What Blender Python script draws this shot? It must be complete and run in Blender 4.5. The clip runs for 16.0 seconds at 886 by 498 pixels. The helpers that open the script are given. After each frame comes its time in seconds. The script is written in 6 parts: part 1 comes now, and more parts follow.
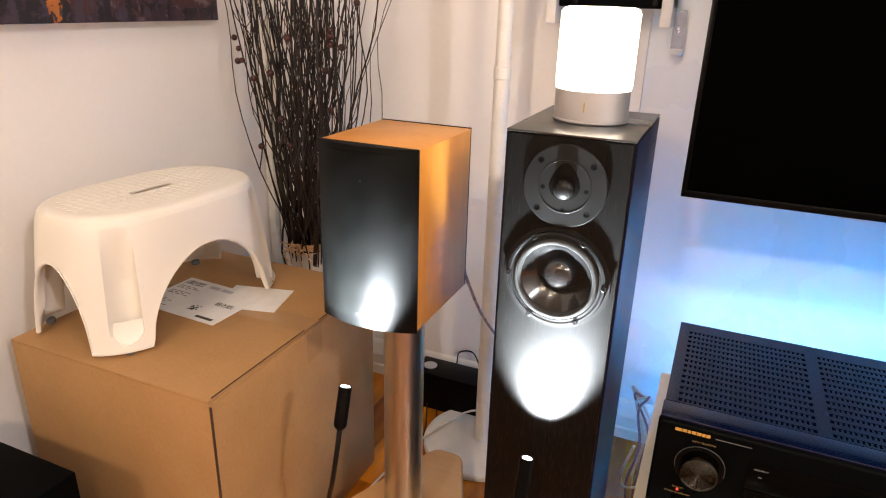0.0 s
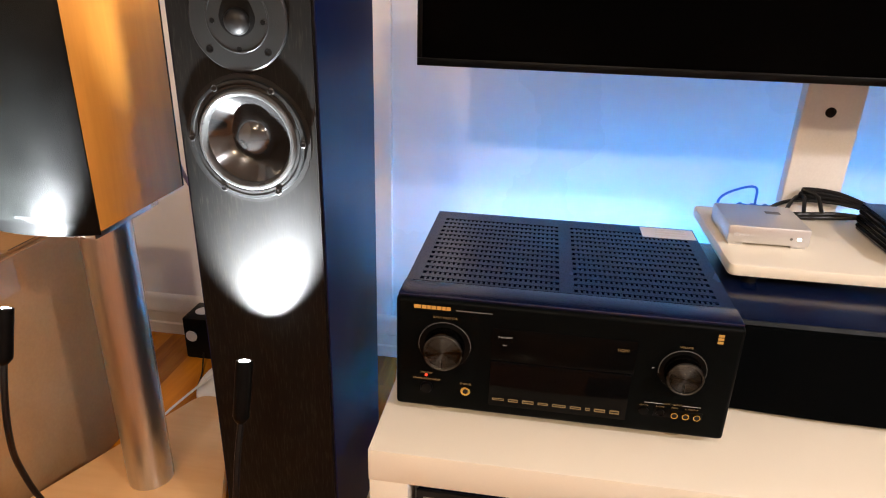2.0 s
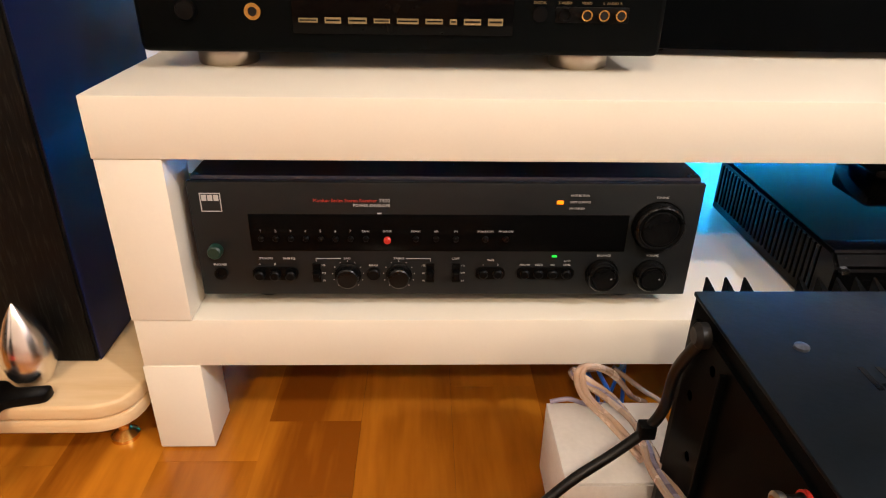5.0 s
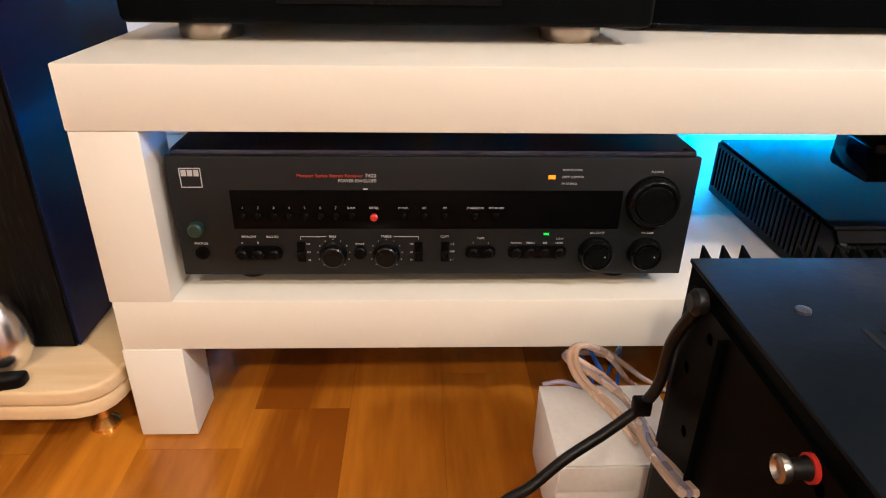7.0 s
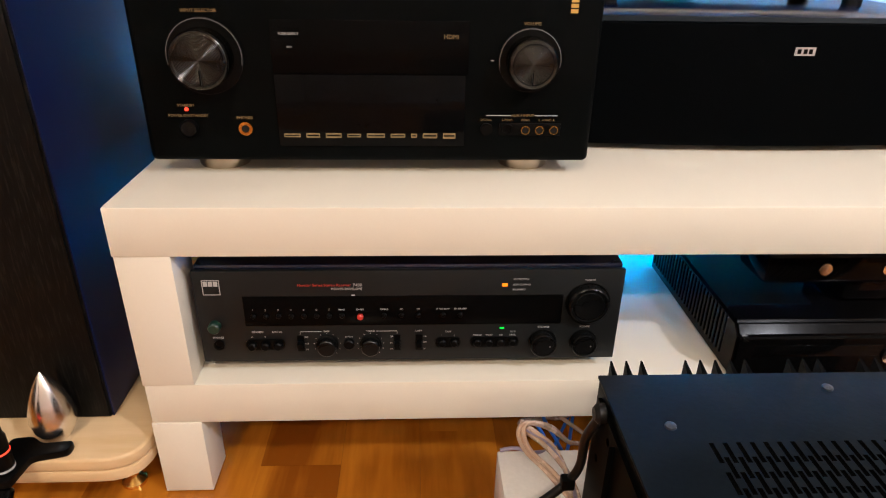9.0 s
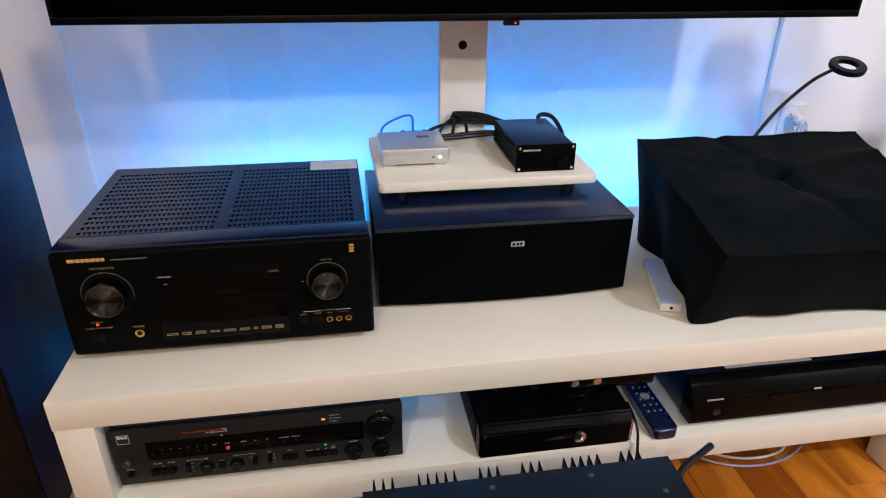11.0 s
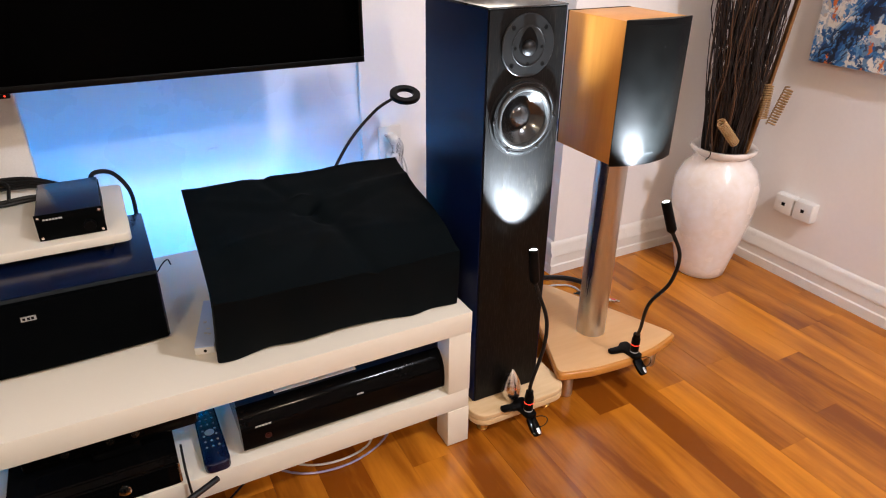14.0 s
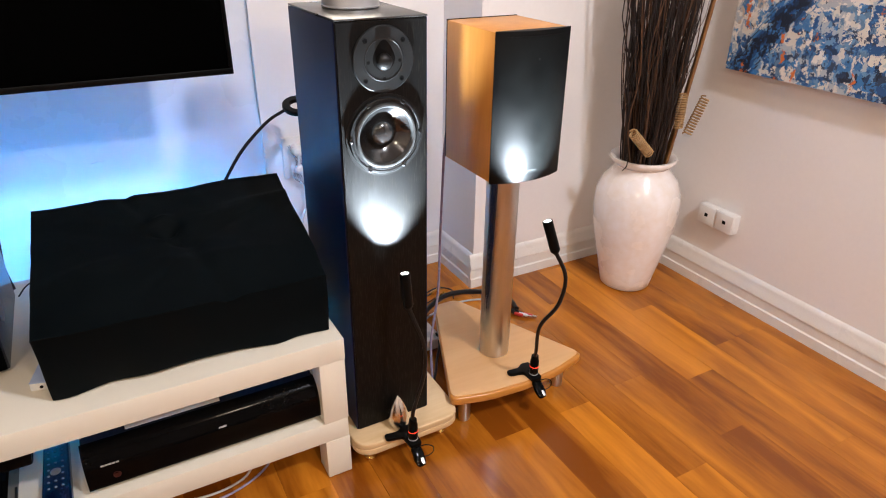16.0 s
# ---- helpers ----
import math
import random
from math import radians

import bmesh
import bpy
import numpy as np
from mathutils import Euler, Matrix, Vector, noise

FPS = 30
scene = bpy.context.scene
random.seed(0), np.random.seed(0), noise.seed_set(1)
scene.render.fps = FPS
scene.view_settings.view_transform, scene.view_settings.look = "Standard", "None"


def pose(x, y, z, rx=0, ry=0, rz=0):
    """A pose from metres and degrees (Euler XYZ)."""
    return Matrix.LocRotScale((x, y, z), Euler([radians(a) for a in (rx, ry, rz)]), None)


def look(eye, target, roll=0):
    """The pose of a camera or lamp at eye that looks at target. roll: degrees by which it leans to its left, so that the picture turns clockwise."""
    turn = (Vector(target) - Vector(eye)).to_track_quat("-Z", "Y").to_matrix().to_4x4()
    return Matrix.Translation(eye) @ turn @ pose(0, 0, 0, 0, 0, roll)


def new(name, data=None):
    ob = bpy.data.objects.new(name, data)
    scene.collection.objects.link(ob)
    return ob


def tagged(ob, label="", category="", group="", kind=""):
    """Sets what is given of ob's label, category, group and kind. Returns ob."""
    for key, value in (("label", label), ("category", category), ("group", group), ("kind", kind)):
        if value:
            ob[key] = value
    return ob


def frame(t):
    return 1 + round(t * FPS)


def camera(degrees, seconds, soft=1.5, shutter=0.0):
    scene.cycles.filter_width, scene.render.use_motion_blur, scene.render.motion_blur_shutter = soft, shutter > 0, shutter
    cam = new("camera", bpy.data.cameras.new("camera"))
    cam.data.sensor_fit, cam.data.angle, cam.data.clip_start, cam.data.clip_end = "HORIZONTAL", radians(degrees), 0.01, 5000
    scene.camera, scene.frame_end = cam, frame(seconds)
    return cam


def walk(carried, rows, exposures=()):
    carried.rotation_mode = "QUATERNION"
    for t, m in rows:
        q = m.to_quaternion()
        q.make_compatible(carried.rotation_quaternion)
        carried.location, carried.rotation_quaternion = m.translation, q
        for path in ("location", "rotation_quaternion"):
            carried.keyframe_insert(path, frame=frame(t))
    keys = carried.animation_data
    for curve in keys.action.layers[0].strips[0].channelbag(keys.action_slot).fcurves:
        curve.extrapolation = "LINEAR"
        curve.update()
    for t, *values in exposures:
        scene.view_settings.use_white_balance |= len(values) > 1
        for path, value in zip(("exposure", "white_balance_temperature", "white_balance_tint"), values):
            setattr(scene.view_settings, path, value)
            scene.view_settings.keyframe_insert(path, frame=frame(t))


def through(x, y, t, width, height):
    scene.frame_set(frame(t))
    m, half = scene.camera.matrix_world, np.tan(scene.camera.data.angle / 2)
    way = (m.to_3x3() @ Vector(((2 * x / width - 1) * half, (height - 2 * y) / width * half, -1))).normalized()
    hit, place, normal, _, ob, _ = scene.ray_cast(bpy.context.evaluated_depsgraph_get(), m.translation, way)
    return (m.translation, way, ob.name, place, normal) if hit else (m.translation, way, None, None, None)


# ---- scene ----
cam = camera(68.4, 16.0, soft=1.1)
PATH = [
    (0, (0.035, -0.798, 1.106), (-0.691, 0.923, 0.393), 1.7),
    (0.5, (0.08, -0.773, 1.085), (-0.624, 0.957, 0.369), 1.9),
    (1, (0.113, -0.745, 1.057), (-0.474, 1.025, 0.334), 2.1),
    (1.5, (0.151, -0.712, 1.007), (-0.254, 1.102, 0.269), 1.9),
    (2, (0.19, -0.668, 0.927), (-0.076, 1.158, 0.155), 1.6),
    (2.5, (0.211, -0.636, 0.818), (0.033, 1.192, 0.026), 1.4),
    (3, (0.231, -0.604, 0.734), (0.134, 1.21, -0.103), 1.2),
    (3.5, (0.238, -0.568, 0.652), (0.218, 1.226, -0.23), 1.2),
    (4, (0.243, -0.54, 0.581), (0.266, 1.249, -0.312), 1.0),
    (4.5, (0.251, -0.512, 0.531), (0.297, 1.271, -0.373), 0.9),
    (5, (0.259, -0.489, 0.473), (0.318, 1.29, -0.438), 1.0),
    (5.2, (0.253, -0.486, 0.466), (0.326, 1.286, -0.459), 1.1),
    (7.5, (0.268, -0.484, 0.444), (0.338, 1.306, -0.444), 0.9),
    (8, (0.268, -0.492, 0.457), (0.342, 1.302, -0.424), 0.9),
    (10.3, (0.361, -0.699, 0.841), (0.519, 1.089, -0.043), 0.4),
    (10.5, (0.379, -0.724, 0.88), (0.561, 1.06, -0.006), 0.2),
    (11, (0.423, -0.785, 0.95), (0.723, 0.976, 0.052), 0.7),
    (11.5, (0.515, -0.842, 0.996), (0.932, 0.893, 0.092), 0.4),
    (12, (0.586, -0.893, 1.017), (1.137, 0.802, 0.11), 0.7),
    (12.5, (0.639, -0.929, 1.045), (1.285, 0.733, 0.139), 0.7),
    (13, (0.712, -0.961, 1.063), (1.434, 0.667, 0.152), 0.7),
    (13.5, (0.806, -0.979, 1.068), (1.601, 0.614, 0.158), 0.6),
    (14, (0.899, -0.984, 1.078), (1.732, 0.592, 0.171), 0.5),
    (14.5, (0.955, -0.976, 1.084), (1.802, 0.592, 0.176), 0.6),
    (15, (0.997, -0.976, 1.081), (1.855, 0.585, 0.17), 0.7),
    (15.5, (1.064, -0.999, 1.085), (1.928, 0.56, 0.176), 0.7),
    (16, (1.144, -1.019, 1.091), (2.009, 0.537, 0.181), 0.7),
]
walk(cam, [(t, look(eye, target, roll)) for t, eye, target, roll in PATH],
     [(0, -0.09, 6450, 13), (2, -0.13, 6650, 15), (3, -0.19, 6800, 16), (4, -0.03, 6900, 14), (5, 0.12, 6350, 12), (8, 0.08, 5950, 12), (10.3, -0.34, 5750, 9), (11, -0.45, 5450, 9), (11.6, -0.48, 5500, 9), (12.5, -0.5, 6050, 14), (16, -0.54, 5950, 11)])

# ---- world and light ----
world = bpy.data.worlds.new("world")
scene.world = world
world.use_nodes = True
world.node_tree.nodes["Background"].inputs[0].default_value = (0.9, 0.8, 0.7, 1)
world.node_tree.nodes["Background"].inputs[1].default_value = 0.03


def lamp(name, kind, m, power, colour, size=0.1, spot=60.0, blend=0.5):
    d = bpy.data.lights.new(name, kind)
    d.energy, d.color = power, colour
    if kind == "AREA":
        d.shape, d.size = "DISK", size
    else:
        d.shadow_soft_size = size
    if kind == "SPOT":
        d.spot_size, d.spot_blend = radians(spot), blend
    ob = new(name, d)
    ob.matrix_world = m
    return ob


WARM, SOFT, CLEAR = (1.0, 0.78, 0.52), (1.0, 0.86, 0.72), (0.98, 0.95, 0.96)
for x, y, watts, tone in ((-0.3, -2.5, 37, WARM), (1.6, -2.4, 29, WARM), (0.1, -1.5, 8, SOFT), (2.1, -1.6, 60, CLEAR)):
    lamp("ceiling_lamp", "AREA", look((x, y, 2.36), (x, 0.0, 0.5)), watts, tone, 0.16)


# ---- materials ----
def nodes_of(name):
    m = bpy.data.materials.new(name)
    m.use_nodes = True
    nt = m.node_tree
    return m, nt, nt.nodes["Principled BSDF"]


def add(nt, kind, **values):
    n = nt.nodes.new(kind)
    for k, v in values.items():
        n.inputs[k.replace("_", " ")].default_value = v
    return n


def coords(nt, scale=(1, 1, 1)):
    tc = nt.nodes.new("ShaderNodeTexCoord")
    mp = nt.nodes.new("ShaderNodeMapping")
    mp.inputs["Scale"].default_value = scale
    nt.links.new(tc.outputs["Object"], mp.inputs["Vector"])
    return mp.outputs["Vector"]


def ramp(nt, fac, stops):
    r = nt.nodes.new("ShaderNodeValToRGB")
    el = r.color_ramp.elements
    while len(el) < len(stops):
        el.new(0.5)
    for e, (p, c) in zip(el, stops):
        e.position, e.color = p, (*c, 1)
    nt.links.new(fac, r.inputs["Fac"])
    return r.outputs["Color"]


def bump(nt, bsdf, height, strength, distance=0.001):
    b = nt.nodes.new("ShaderNodeBump")
    b.inputs["Strength"].default_value, b.inputs["Distance"].default_value = strength, distance
    nt.links.new(height, b.inputs["Height"])
    nt.links.new(b.outputs["Normal"], bsdf.inputs["Normal"])


def surface(name, a, b=None, rough=0.5, metal=0.0, stretch=(1, 1, 1), coarse=6.0, fine=250.0, relief=0.15, spread=0.08, coat=0.0, vary=0.0, spec=0.5):
    """A worn surface: colour drifts from a to b at two scales, gloss drifts, fine relief."""
    m, nt, p = nodes_of(name)
    b = b or tuple(min(1, c * 0.86) for c in a)
    v = coords(nt, stretch)
    n1, n2 = add(nt, "ShaderNodeTexNoise", Scale=coarse, Detail=6.0), add(nt, "ShaderNodeTexNoise", Scale=fine, Detail=3.0)
    for n in (n1, n2):
        nt.links.new(v, n.inputs["Vector"])
    mix = add(nt, "ShaderNodeMath")
    mix.operation = "MULTIPLY_ADD"
    mix.inputs[1].default_value = 0.35
    nt.links.new(n2.outputs["Fac"], mix.inputs[0])
    sub = add(nt, "ShaderNodeMath")
    sub.operation = "MULTIPLY"
    sub.inputs[1].default_value = 0.65
    nt.links.new(n1.outputs["Fac"], sub.inputs[0])
    nt.links.new(sub.outputs[0], mix.inputs[2])
    fac = mix.outputs[0]
    if vary:
        oi = nt.nodes.new("ShaderNodeObjectInfo")
        sh = add(nt, "ShaderNodeMath")
        sh.operation = "MULTIPLY_ADD"
        sh.inputs[1].default_value = vary
        nt.links.new(oi.outputs["Random"], sh.inputs[0])
        nt.links.new(fac, sh.inputs[2])
        off = add(nt, "ShaderNodeMath")
        off.operation = "SUBTRACT"
        off.inputs[1].default_value = vary / 2
        nt.links.new(sh.outputs[0], off.inputs[0])
        fac = off.outputs[0]
    nt.links.new(ramp(nt, fac, [(0.3, a), (0.7, b)]), p.inputs["Base Color"])
    rr = nt.nodes.new("ShaderNodeMapRange")
    rr.inputs[1].default_value, rr.inputs[2].default_value = 0.3, 0.7
    rr.inputs[3].default_value, rr.inputs[4].default_value = max(0.02, rough - spread), min(1, rough + spread)
    nt.links.new(n1.outputs["Fac"], rr.inputs[0])
    nt.links.new(rr.outputs[0], p.inputs["Roughness"])
    p.inputs["Metallic"].default_value = metal
    p.inputs["Coat Weight"].default_value = coat
    p.inputs["Specular IOR Level"].default_value = spec
    if relief:
        bump(nt, p, n2.outputs["Fac"], relief)
    return m


def wood(name, dark, light, rough=0.4, along="z", grain=14.0, coat=0.0, vary=0.0, relief=0.1, spec=0.5, fleck=0.3):
    m, nt, p = nodes_of(name)
    s = {"x": (0.12, 1, 1), "y": (1, 0.12, 1), "z": (1, 1, 0.12)}[along]
    v = coords(nt, s)
    oi = nt.nodes.new("ShaderNodeObjectInfo")
    sh = nt.nodes.new("ShaderNodeVectorMath")
    sh.operation = "SCALE"
    sh.inputs[0].default_value = (31.0, 17.0, 23.0)
    nt.links.new(oi.outputs["Random"], sh.inputs["Scale"])
    ad = nt.nodes.new("ShaderNodeVectorMath")
    nt.links.new(v, ad.inputs[0])
    nt.links.new(sh.outputs[0], ad.inputs[1])
    v = ad.outputs[0]
    n1 = add(nt, "ShaderNodeTexNoise", Scale=grain, Detail=5.0, Distortion=1.2)
    n2 = add(nt, "ShaderNodeTexNoise", Scale=grain * 16, Detail=2.0)
    for n in (n1, n2):
        nt.links.new(v, n.inputs["Vector"])
    mx = add(nt, "ShaderNodeMath")
    mx.operation = "MULTIPLY_ADD"
    mx.inputs[1].default_value = fleck
    nt.links.new(n2.outputs["Fac"], mx.inputs[0])
    nt.links.new(n1.outputs["Fac"], mx.inputs[2])
    fac = mx.outputs[0]
    if vary:
        k = add(nt, "ShaderNodeMath")
        k.operation = "MULTIPLY_ADD"
        k.inputs[1].default_value = vary
        nt.links.new(oi.outputs["Random"], k.inputs[0])
        nt.links.new(fac, k.inputs[2])
        k2 = add(nt, "ShaderNodeMath")
        k2.operation = "SUBTRACT"
        k2.inputs[1].default_value = vary / 2
        nt.links.new(k.outputs[0], k2.inputs[0])
        fac = k2.outputs[0]
    nt.links.new(ramp(nt, fac, [(0.42, dark), (0.65, tuple((a + b) / 2 for a, b in zip(dark, light))), (0.9, light)]), p.inputs["Base Color"])
    p.inputs["Roughness"].default_value = rough
    p.inputs["Coat Weight"].default_value = coat
    p.inputs["Specular IOR Level"].default_value = spec
    bump(nt, p, n2.outputs["Fac"], relief)
    return m


def plain(name, colour, rough=0.5, metal=0.0, glow=0.0, through=0.0, spec=0.5):
    m, nt, p = nodes_of(name)
    p.inputs["Base Color"].default_value = (*colour, 1)
    p.inputs["Roughness"].default_value, p.inputs["Metallic"].default_value = rough, metal
    p.inputs["Transmission Weight"].default_value = through
    p.inputs["Specular IOR Level"].default_value = spec
    if glow:
        p.inputs["Emission Color"].default_value = (*colour, 1)
        p.inputs["Emission Strength"].default_value = glow
    return m


def painting(name, stops, scale, seedshift, slope, streak=0.0, specks=None):
    """Palette-knife strokes: two layers of small ragged dabs over a broad drift of tone."""
    m, nt, p = nodes_of(name)
    link = nt.links.new

    def calc(op, a, b, c=None):
        n = nt.nodes.new("ShaderNodeMath")
        n.operation = op
        for i, v in enumerate((a, b, c)):
            if v is None:
                continue
            if isinstance(v, (int, float)):
                n.inputs[i].default_value = v
            else:
                link(v, n.inputs[i])
        return n.outputs[0]

    v = coords(nt, (1, 1, 1))
    wob = add(nt, "ShaderNodeTexNoise", Scale=38.0, Detail=6.0, Roughness=0.7)
    link(v, wob.inputs["Vector"])
    mixv = nt.nodes.new("ShaderNodeMix")
    mixv.data_type = "RGBA"
    mixv.inputs["Factor"].default_value = 0.045
    link(v, mixv.inputs["A"])
    link(wob.outputs["Color"], mixv.inputs["B"])
    tones = []
    for k, (sy, sz, turn) in enumerate(((0.26, 1.0, 14), (1.0, 0.3, -24))):
        mp = nt.nodes.new("ShaderNodeMapping")
        mp.inputs["Scale"].default_value = (1, sy, sz)
        mp.inputs["Rotation"].default_value = (radians(turn), 0, 0)
        mp.inputs["Location"].default_value = seedshift
        link(mixv.outputs["Result"], mp.inputs["Vector"])
        vo = add(nt, "ShaderNodeTexVoronoi", Scale=scale * (1 + 0.5 * k))
        link(mp.outputs[0], vo.inputs["Vector"])
        sep = nt.nodes.new("ShaderNodeSeparateColor")
        link(vo.outputs["Color"], sep.inputs[0])
        tones.append((vo, sep))
    xyz = nt.nodes.new("ShaderNodeSeparateXYZ")
    link(v, xyz.inputs[0])
    pick = calc("GREATER_THAN", tones[1][1].outputs[1], 0.55)
    a, b = tones[0][1].outputs[0], tones[1][1].outputs[0]
    dab = calc("ADD", calc("MULTIPLY", a, calc("SUBTRACT", 1.0, pick)), calc("MULTIPLY", b, pick))
    big = add(nt, "ShaderNodeTexNoise", Scale=5.0, Detail=3.0)
    off = nt.nodes.new("ShaderNodeVectorMath")
    off.inputs[1].default_value = seedshift
    link(v, off.inputs[0])
    link(off.outputs[0], big.inputs["Vector"])
    tone = calc("MULTIPLY_ADD", dab, 0.46, calc("MULTIPLY", big.outputs["Fac"], 0.5))
    tone = calc("ADD", tone, calc("MULTIPLY_ADD", xyz.outputs[1], slope[0], calc("MULTIPLY_ADD", xyz.outputs[2], slope[1], slope[2])))
    if streak:
        line = calc("ABSOLUTE", calc("ADD", calc("MULTIPLY_ADD", xyz.outputs[1], 0.8, calc("MULTIPLY", xyz.outputs[2], 0.6)), -0.16), 0.0)
        near = calc("MAXIMUM", calc("SUBTRACT", 1.0, calc("MULTIPLY", line, 22.0)), 0.0)
        tone = calc("SUBTRACT", tone, calc("MULTIPLY", near, streak))
    r = nt.nodes.new("ShaderNodeValToRGB")
    r.color_ramp.interpolation = "CONSTANT"
    el = r.color_ramp.elements
    while len(el) < len(stops):
        el.new(0.5)
    for e, (pos, c) in zip(el, stops):
        e.position, e.color = pos, (*c, 1)
    link(tone, r.inputs["Fac"])
    colour = r.outputs["Color"]
    if specks:
        mx = nt.nodes.new("ShaderNodeMix")
        mx.data_type = "RGBA"
        link(calc("GREATER_THAN", tones[1][1].outputs[2], 0.98), mx.inputs["Factor"])
        link(colour, mx.inputs["A"])
        mx.inputs["B"].default_value = (*specks, 1)
        colour = mx.outputs["Result"]
    link(colour, p.inputs["Base Color"])
    p.inputs["Roughness"].default_value = 0.42
    bump(nt, p, calc("ADD", tones[0][0].outputs["Distance"], wob.outputs["Fac"]), 0.5, 0.003)
    return m


WALL = surface("wall_paint", (0.84, 0.81, 0.79), (0.8, 0.77, 0.75), 0.55, coarse=3, fine=90, relief=0.12)
WALLG = surface("glossy_wall_paint", (0.8, 0.8, 0.8), (0.76, 0.76, 0.77), 0.3, coarse=2.5, fine=40, relief=0.1)
CEIL = surface("ceiling_paint", (0.8, 0.78, 0.74), rough=0.8, coarse=2)
TRIM = surface("gloss_trim_paint", (0.8, 0.77, 0.73), (0.7, 0.67, 0.62), 0.3, coarse=9, relief=0.08)
PLANK = wood("cherry_laminate", (0.2, 0.053, 0.003), (0.66, 0.24, 0.015), 0.2, "y", 8, vary=0.22, relief=0.02, spec=0.5, fleck=0.15)
GROUT = plain("dark_joint", (0.12, 0.04, 0.008), 0.8)
BENCH = surface("white_foil", (0.72, 0.675, 0.57), (0.69, 0.645, 0.54), 0.38, coarse=4, fine=400, relief=0.05)
BLACKP = surface("black_plastic", (0.0012, 0.0013, 0.0014), (0.0022, 0.0023, 0.0023), 0.38, coarse=15, spec=0.1)
GLOSSB = surface("gloss_black", (0.0015, 0.0015, 0.0017), (0.002, 0.002, 0.002), 0.1, spread=0.03, coarse=12, relief=0.0, spec=0.07)
PANELB = surface("black_metal_panel", (0.0011, 0.0014, 0.0015), (0.0017, 0.002, 0.0021), 0.42, coarse=8, fine=700, relief=0.06, spec=0.03)
# blue in this black sheet's base colour stands in for the lit wall's reflection
SHEETB_LIT = surface("black_enamel_painted_blue_light", (0.0008, 0.004, 0.023), (0.0011, 0.005, 0.029), 0.24, coarse=6, fine=500, relief=0.0, spread=0.04, spec=0.6)
KNOBB = surface("black_turned_knob", (0.0025, 0.0027, 0.0028), (0.0035, 0.0037, 0.0037), 0.28, coarse=20, fine=600, relief=0.05, spec=0.22)
FACEB = surface("dark_anodised_face", (0.0014, 0.0019, 0.002), (0.0018, 0.0024, 0.0025), 0.4, coarse=8, fine=700, relief=0.06, spec=0.03)
GREYP = surface("charcoal_panel", (0.0062, 0.0074, 0.0078), (0.008, 0.0094, 0.0098), 0.45, coarse=10, fine=900, relief=0.05, spec=0.25)


def ash(name):
    m, nt, p = nodes_of(name)
    v = coords(nt, (1, 1, 0.09))
    n1, n2 = add(nt, "ShaderNodeTexNoise", Scale=560.0, Detail=2.0, Distortion=0.15), add(nt, "ShaderNodeTexNoise", Scale=25.0, Detail=4.0)
    for n in (n1, n2):
        nt.links.new(v, n.inputs["Vector"])
    nt.links.new(ramp(nt, n1.outputs["Fac"], [(0.46, (0.0009, 0.0009, 0.0009)), (0.57, (0.002, 0.0019, 0.0017)), (0.68, (0.0105, 0.0098, 0.0082))]), p.inputs["Base Color"])
    rr = nt.nodes.new("ShaderNodeMapRange")
    rr.inputs[1].default_value, rr.inputs[2].default_value, rr.inputs[3].default_value, rr.inputs[4].default_value = 0.35, 0.65, 0.55, 0.36
    nt.links.new(n1.outputs["Fac"], rr.inputs[0])
    nt.links.new(rr.outputs[0], p.inputs["Roughness"])
    p.inputs["Specular IOR Level"].default_value = 0.17
    bump(nt, p, n1.outputs["Fac"], 0.1, 0.0008)
    return m


ASH = ash("black_ash_veneer")
# black sides: the blue wall's reflection is painted into the base colour
SIDE_LIT = surface("satin_black_painted_blue_light", (0.0007, 0.0046, 0.036), (0.0009, 0.0056, 0.044), 0.4, coarse=5, fine=300, relief=0.02, spread=0.03, spec=0.2)
TOPM = surface("grey_metal_sheet", (0.02, 0.02, 0.02), (0.028, 0.028, 0.027), 0.3, coarse=7, fine=500, relief=0.03, spec=0.6)
CHERRY = wood("cherry_veneer", (0.52, 0.2, 0.03), (0.68, 0.31, 0.06), 0.4, "z", 7, relief=0.05)
BIRCH = wood("birch_plywood", (0.55, 0.36, 0.17), (0.72, 0.54, 0.32), 0.5, "x", 9, relief=0.1)
BEECH = wood("beech_top", (0.58, 0.31, 0.12), (0.68, 0.41, 0.19), 0.38, "x", 6, relief=0.04)
EDGEW = wood("varnished_edge", (0.42, 0.16, 0.02), (0.56, 0.25, 0.05), 0.3, "x", 10, relief=0.05)
GRILLE = surface("black_grille_cloth", (0.0018, 0.002, 0.002), (0.0034, 0.0038, 0.0036), 0.42, coarse=20, fine=900, relief=0.4, spec=0.08)
CLOTH = surface("black_nylon_cloth", (0.0006, 0.0009, 0.0012), (0.0009, 0.0013, 0.0016), 0.8, coarse=12, fine=900, relief=0.25, spec=0.02)
COVER = surface("black_nylon_cover", (0.0009, 0.0018, 0.0023), (0.0018, 0.0036, 0.0046), 0.7, coarse=12, fine=900, relief=0.2, spec=0.05)
WORN = surface("worn_steel", (0.12, 0.13, 0.15), (0.03, 0.035, 0.04), 0.4, 0.6, coarse=60, fine=400)
LIDM = surface("blue_black_enamel", (0.004, 0.006, 0.008), (0.0075, 0.011, 0.0145), 0.45, coarse=14, fine=260, relief=0.1, spec=0.08, spread=0.15)
ALU = surface("brushed_aluminium", (0.62, 0.6, 0.57), (0.52, 0.51, 0.49), 0.3, 1.0, stretch=(1, 1, 0.03), coarse=20, fine=500, relief=0.03)


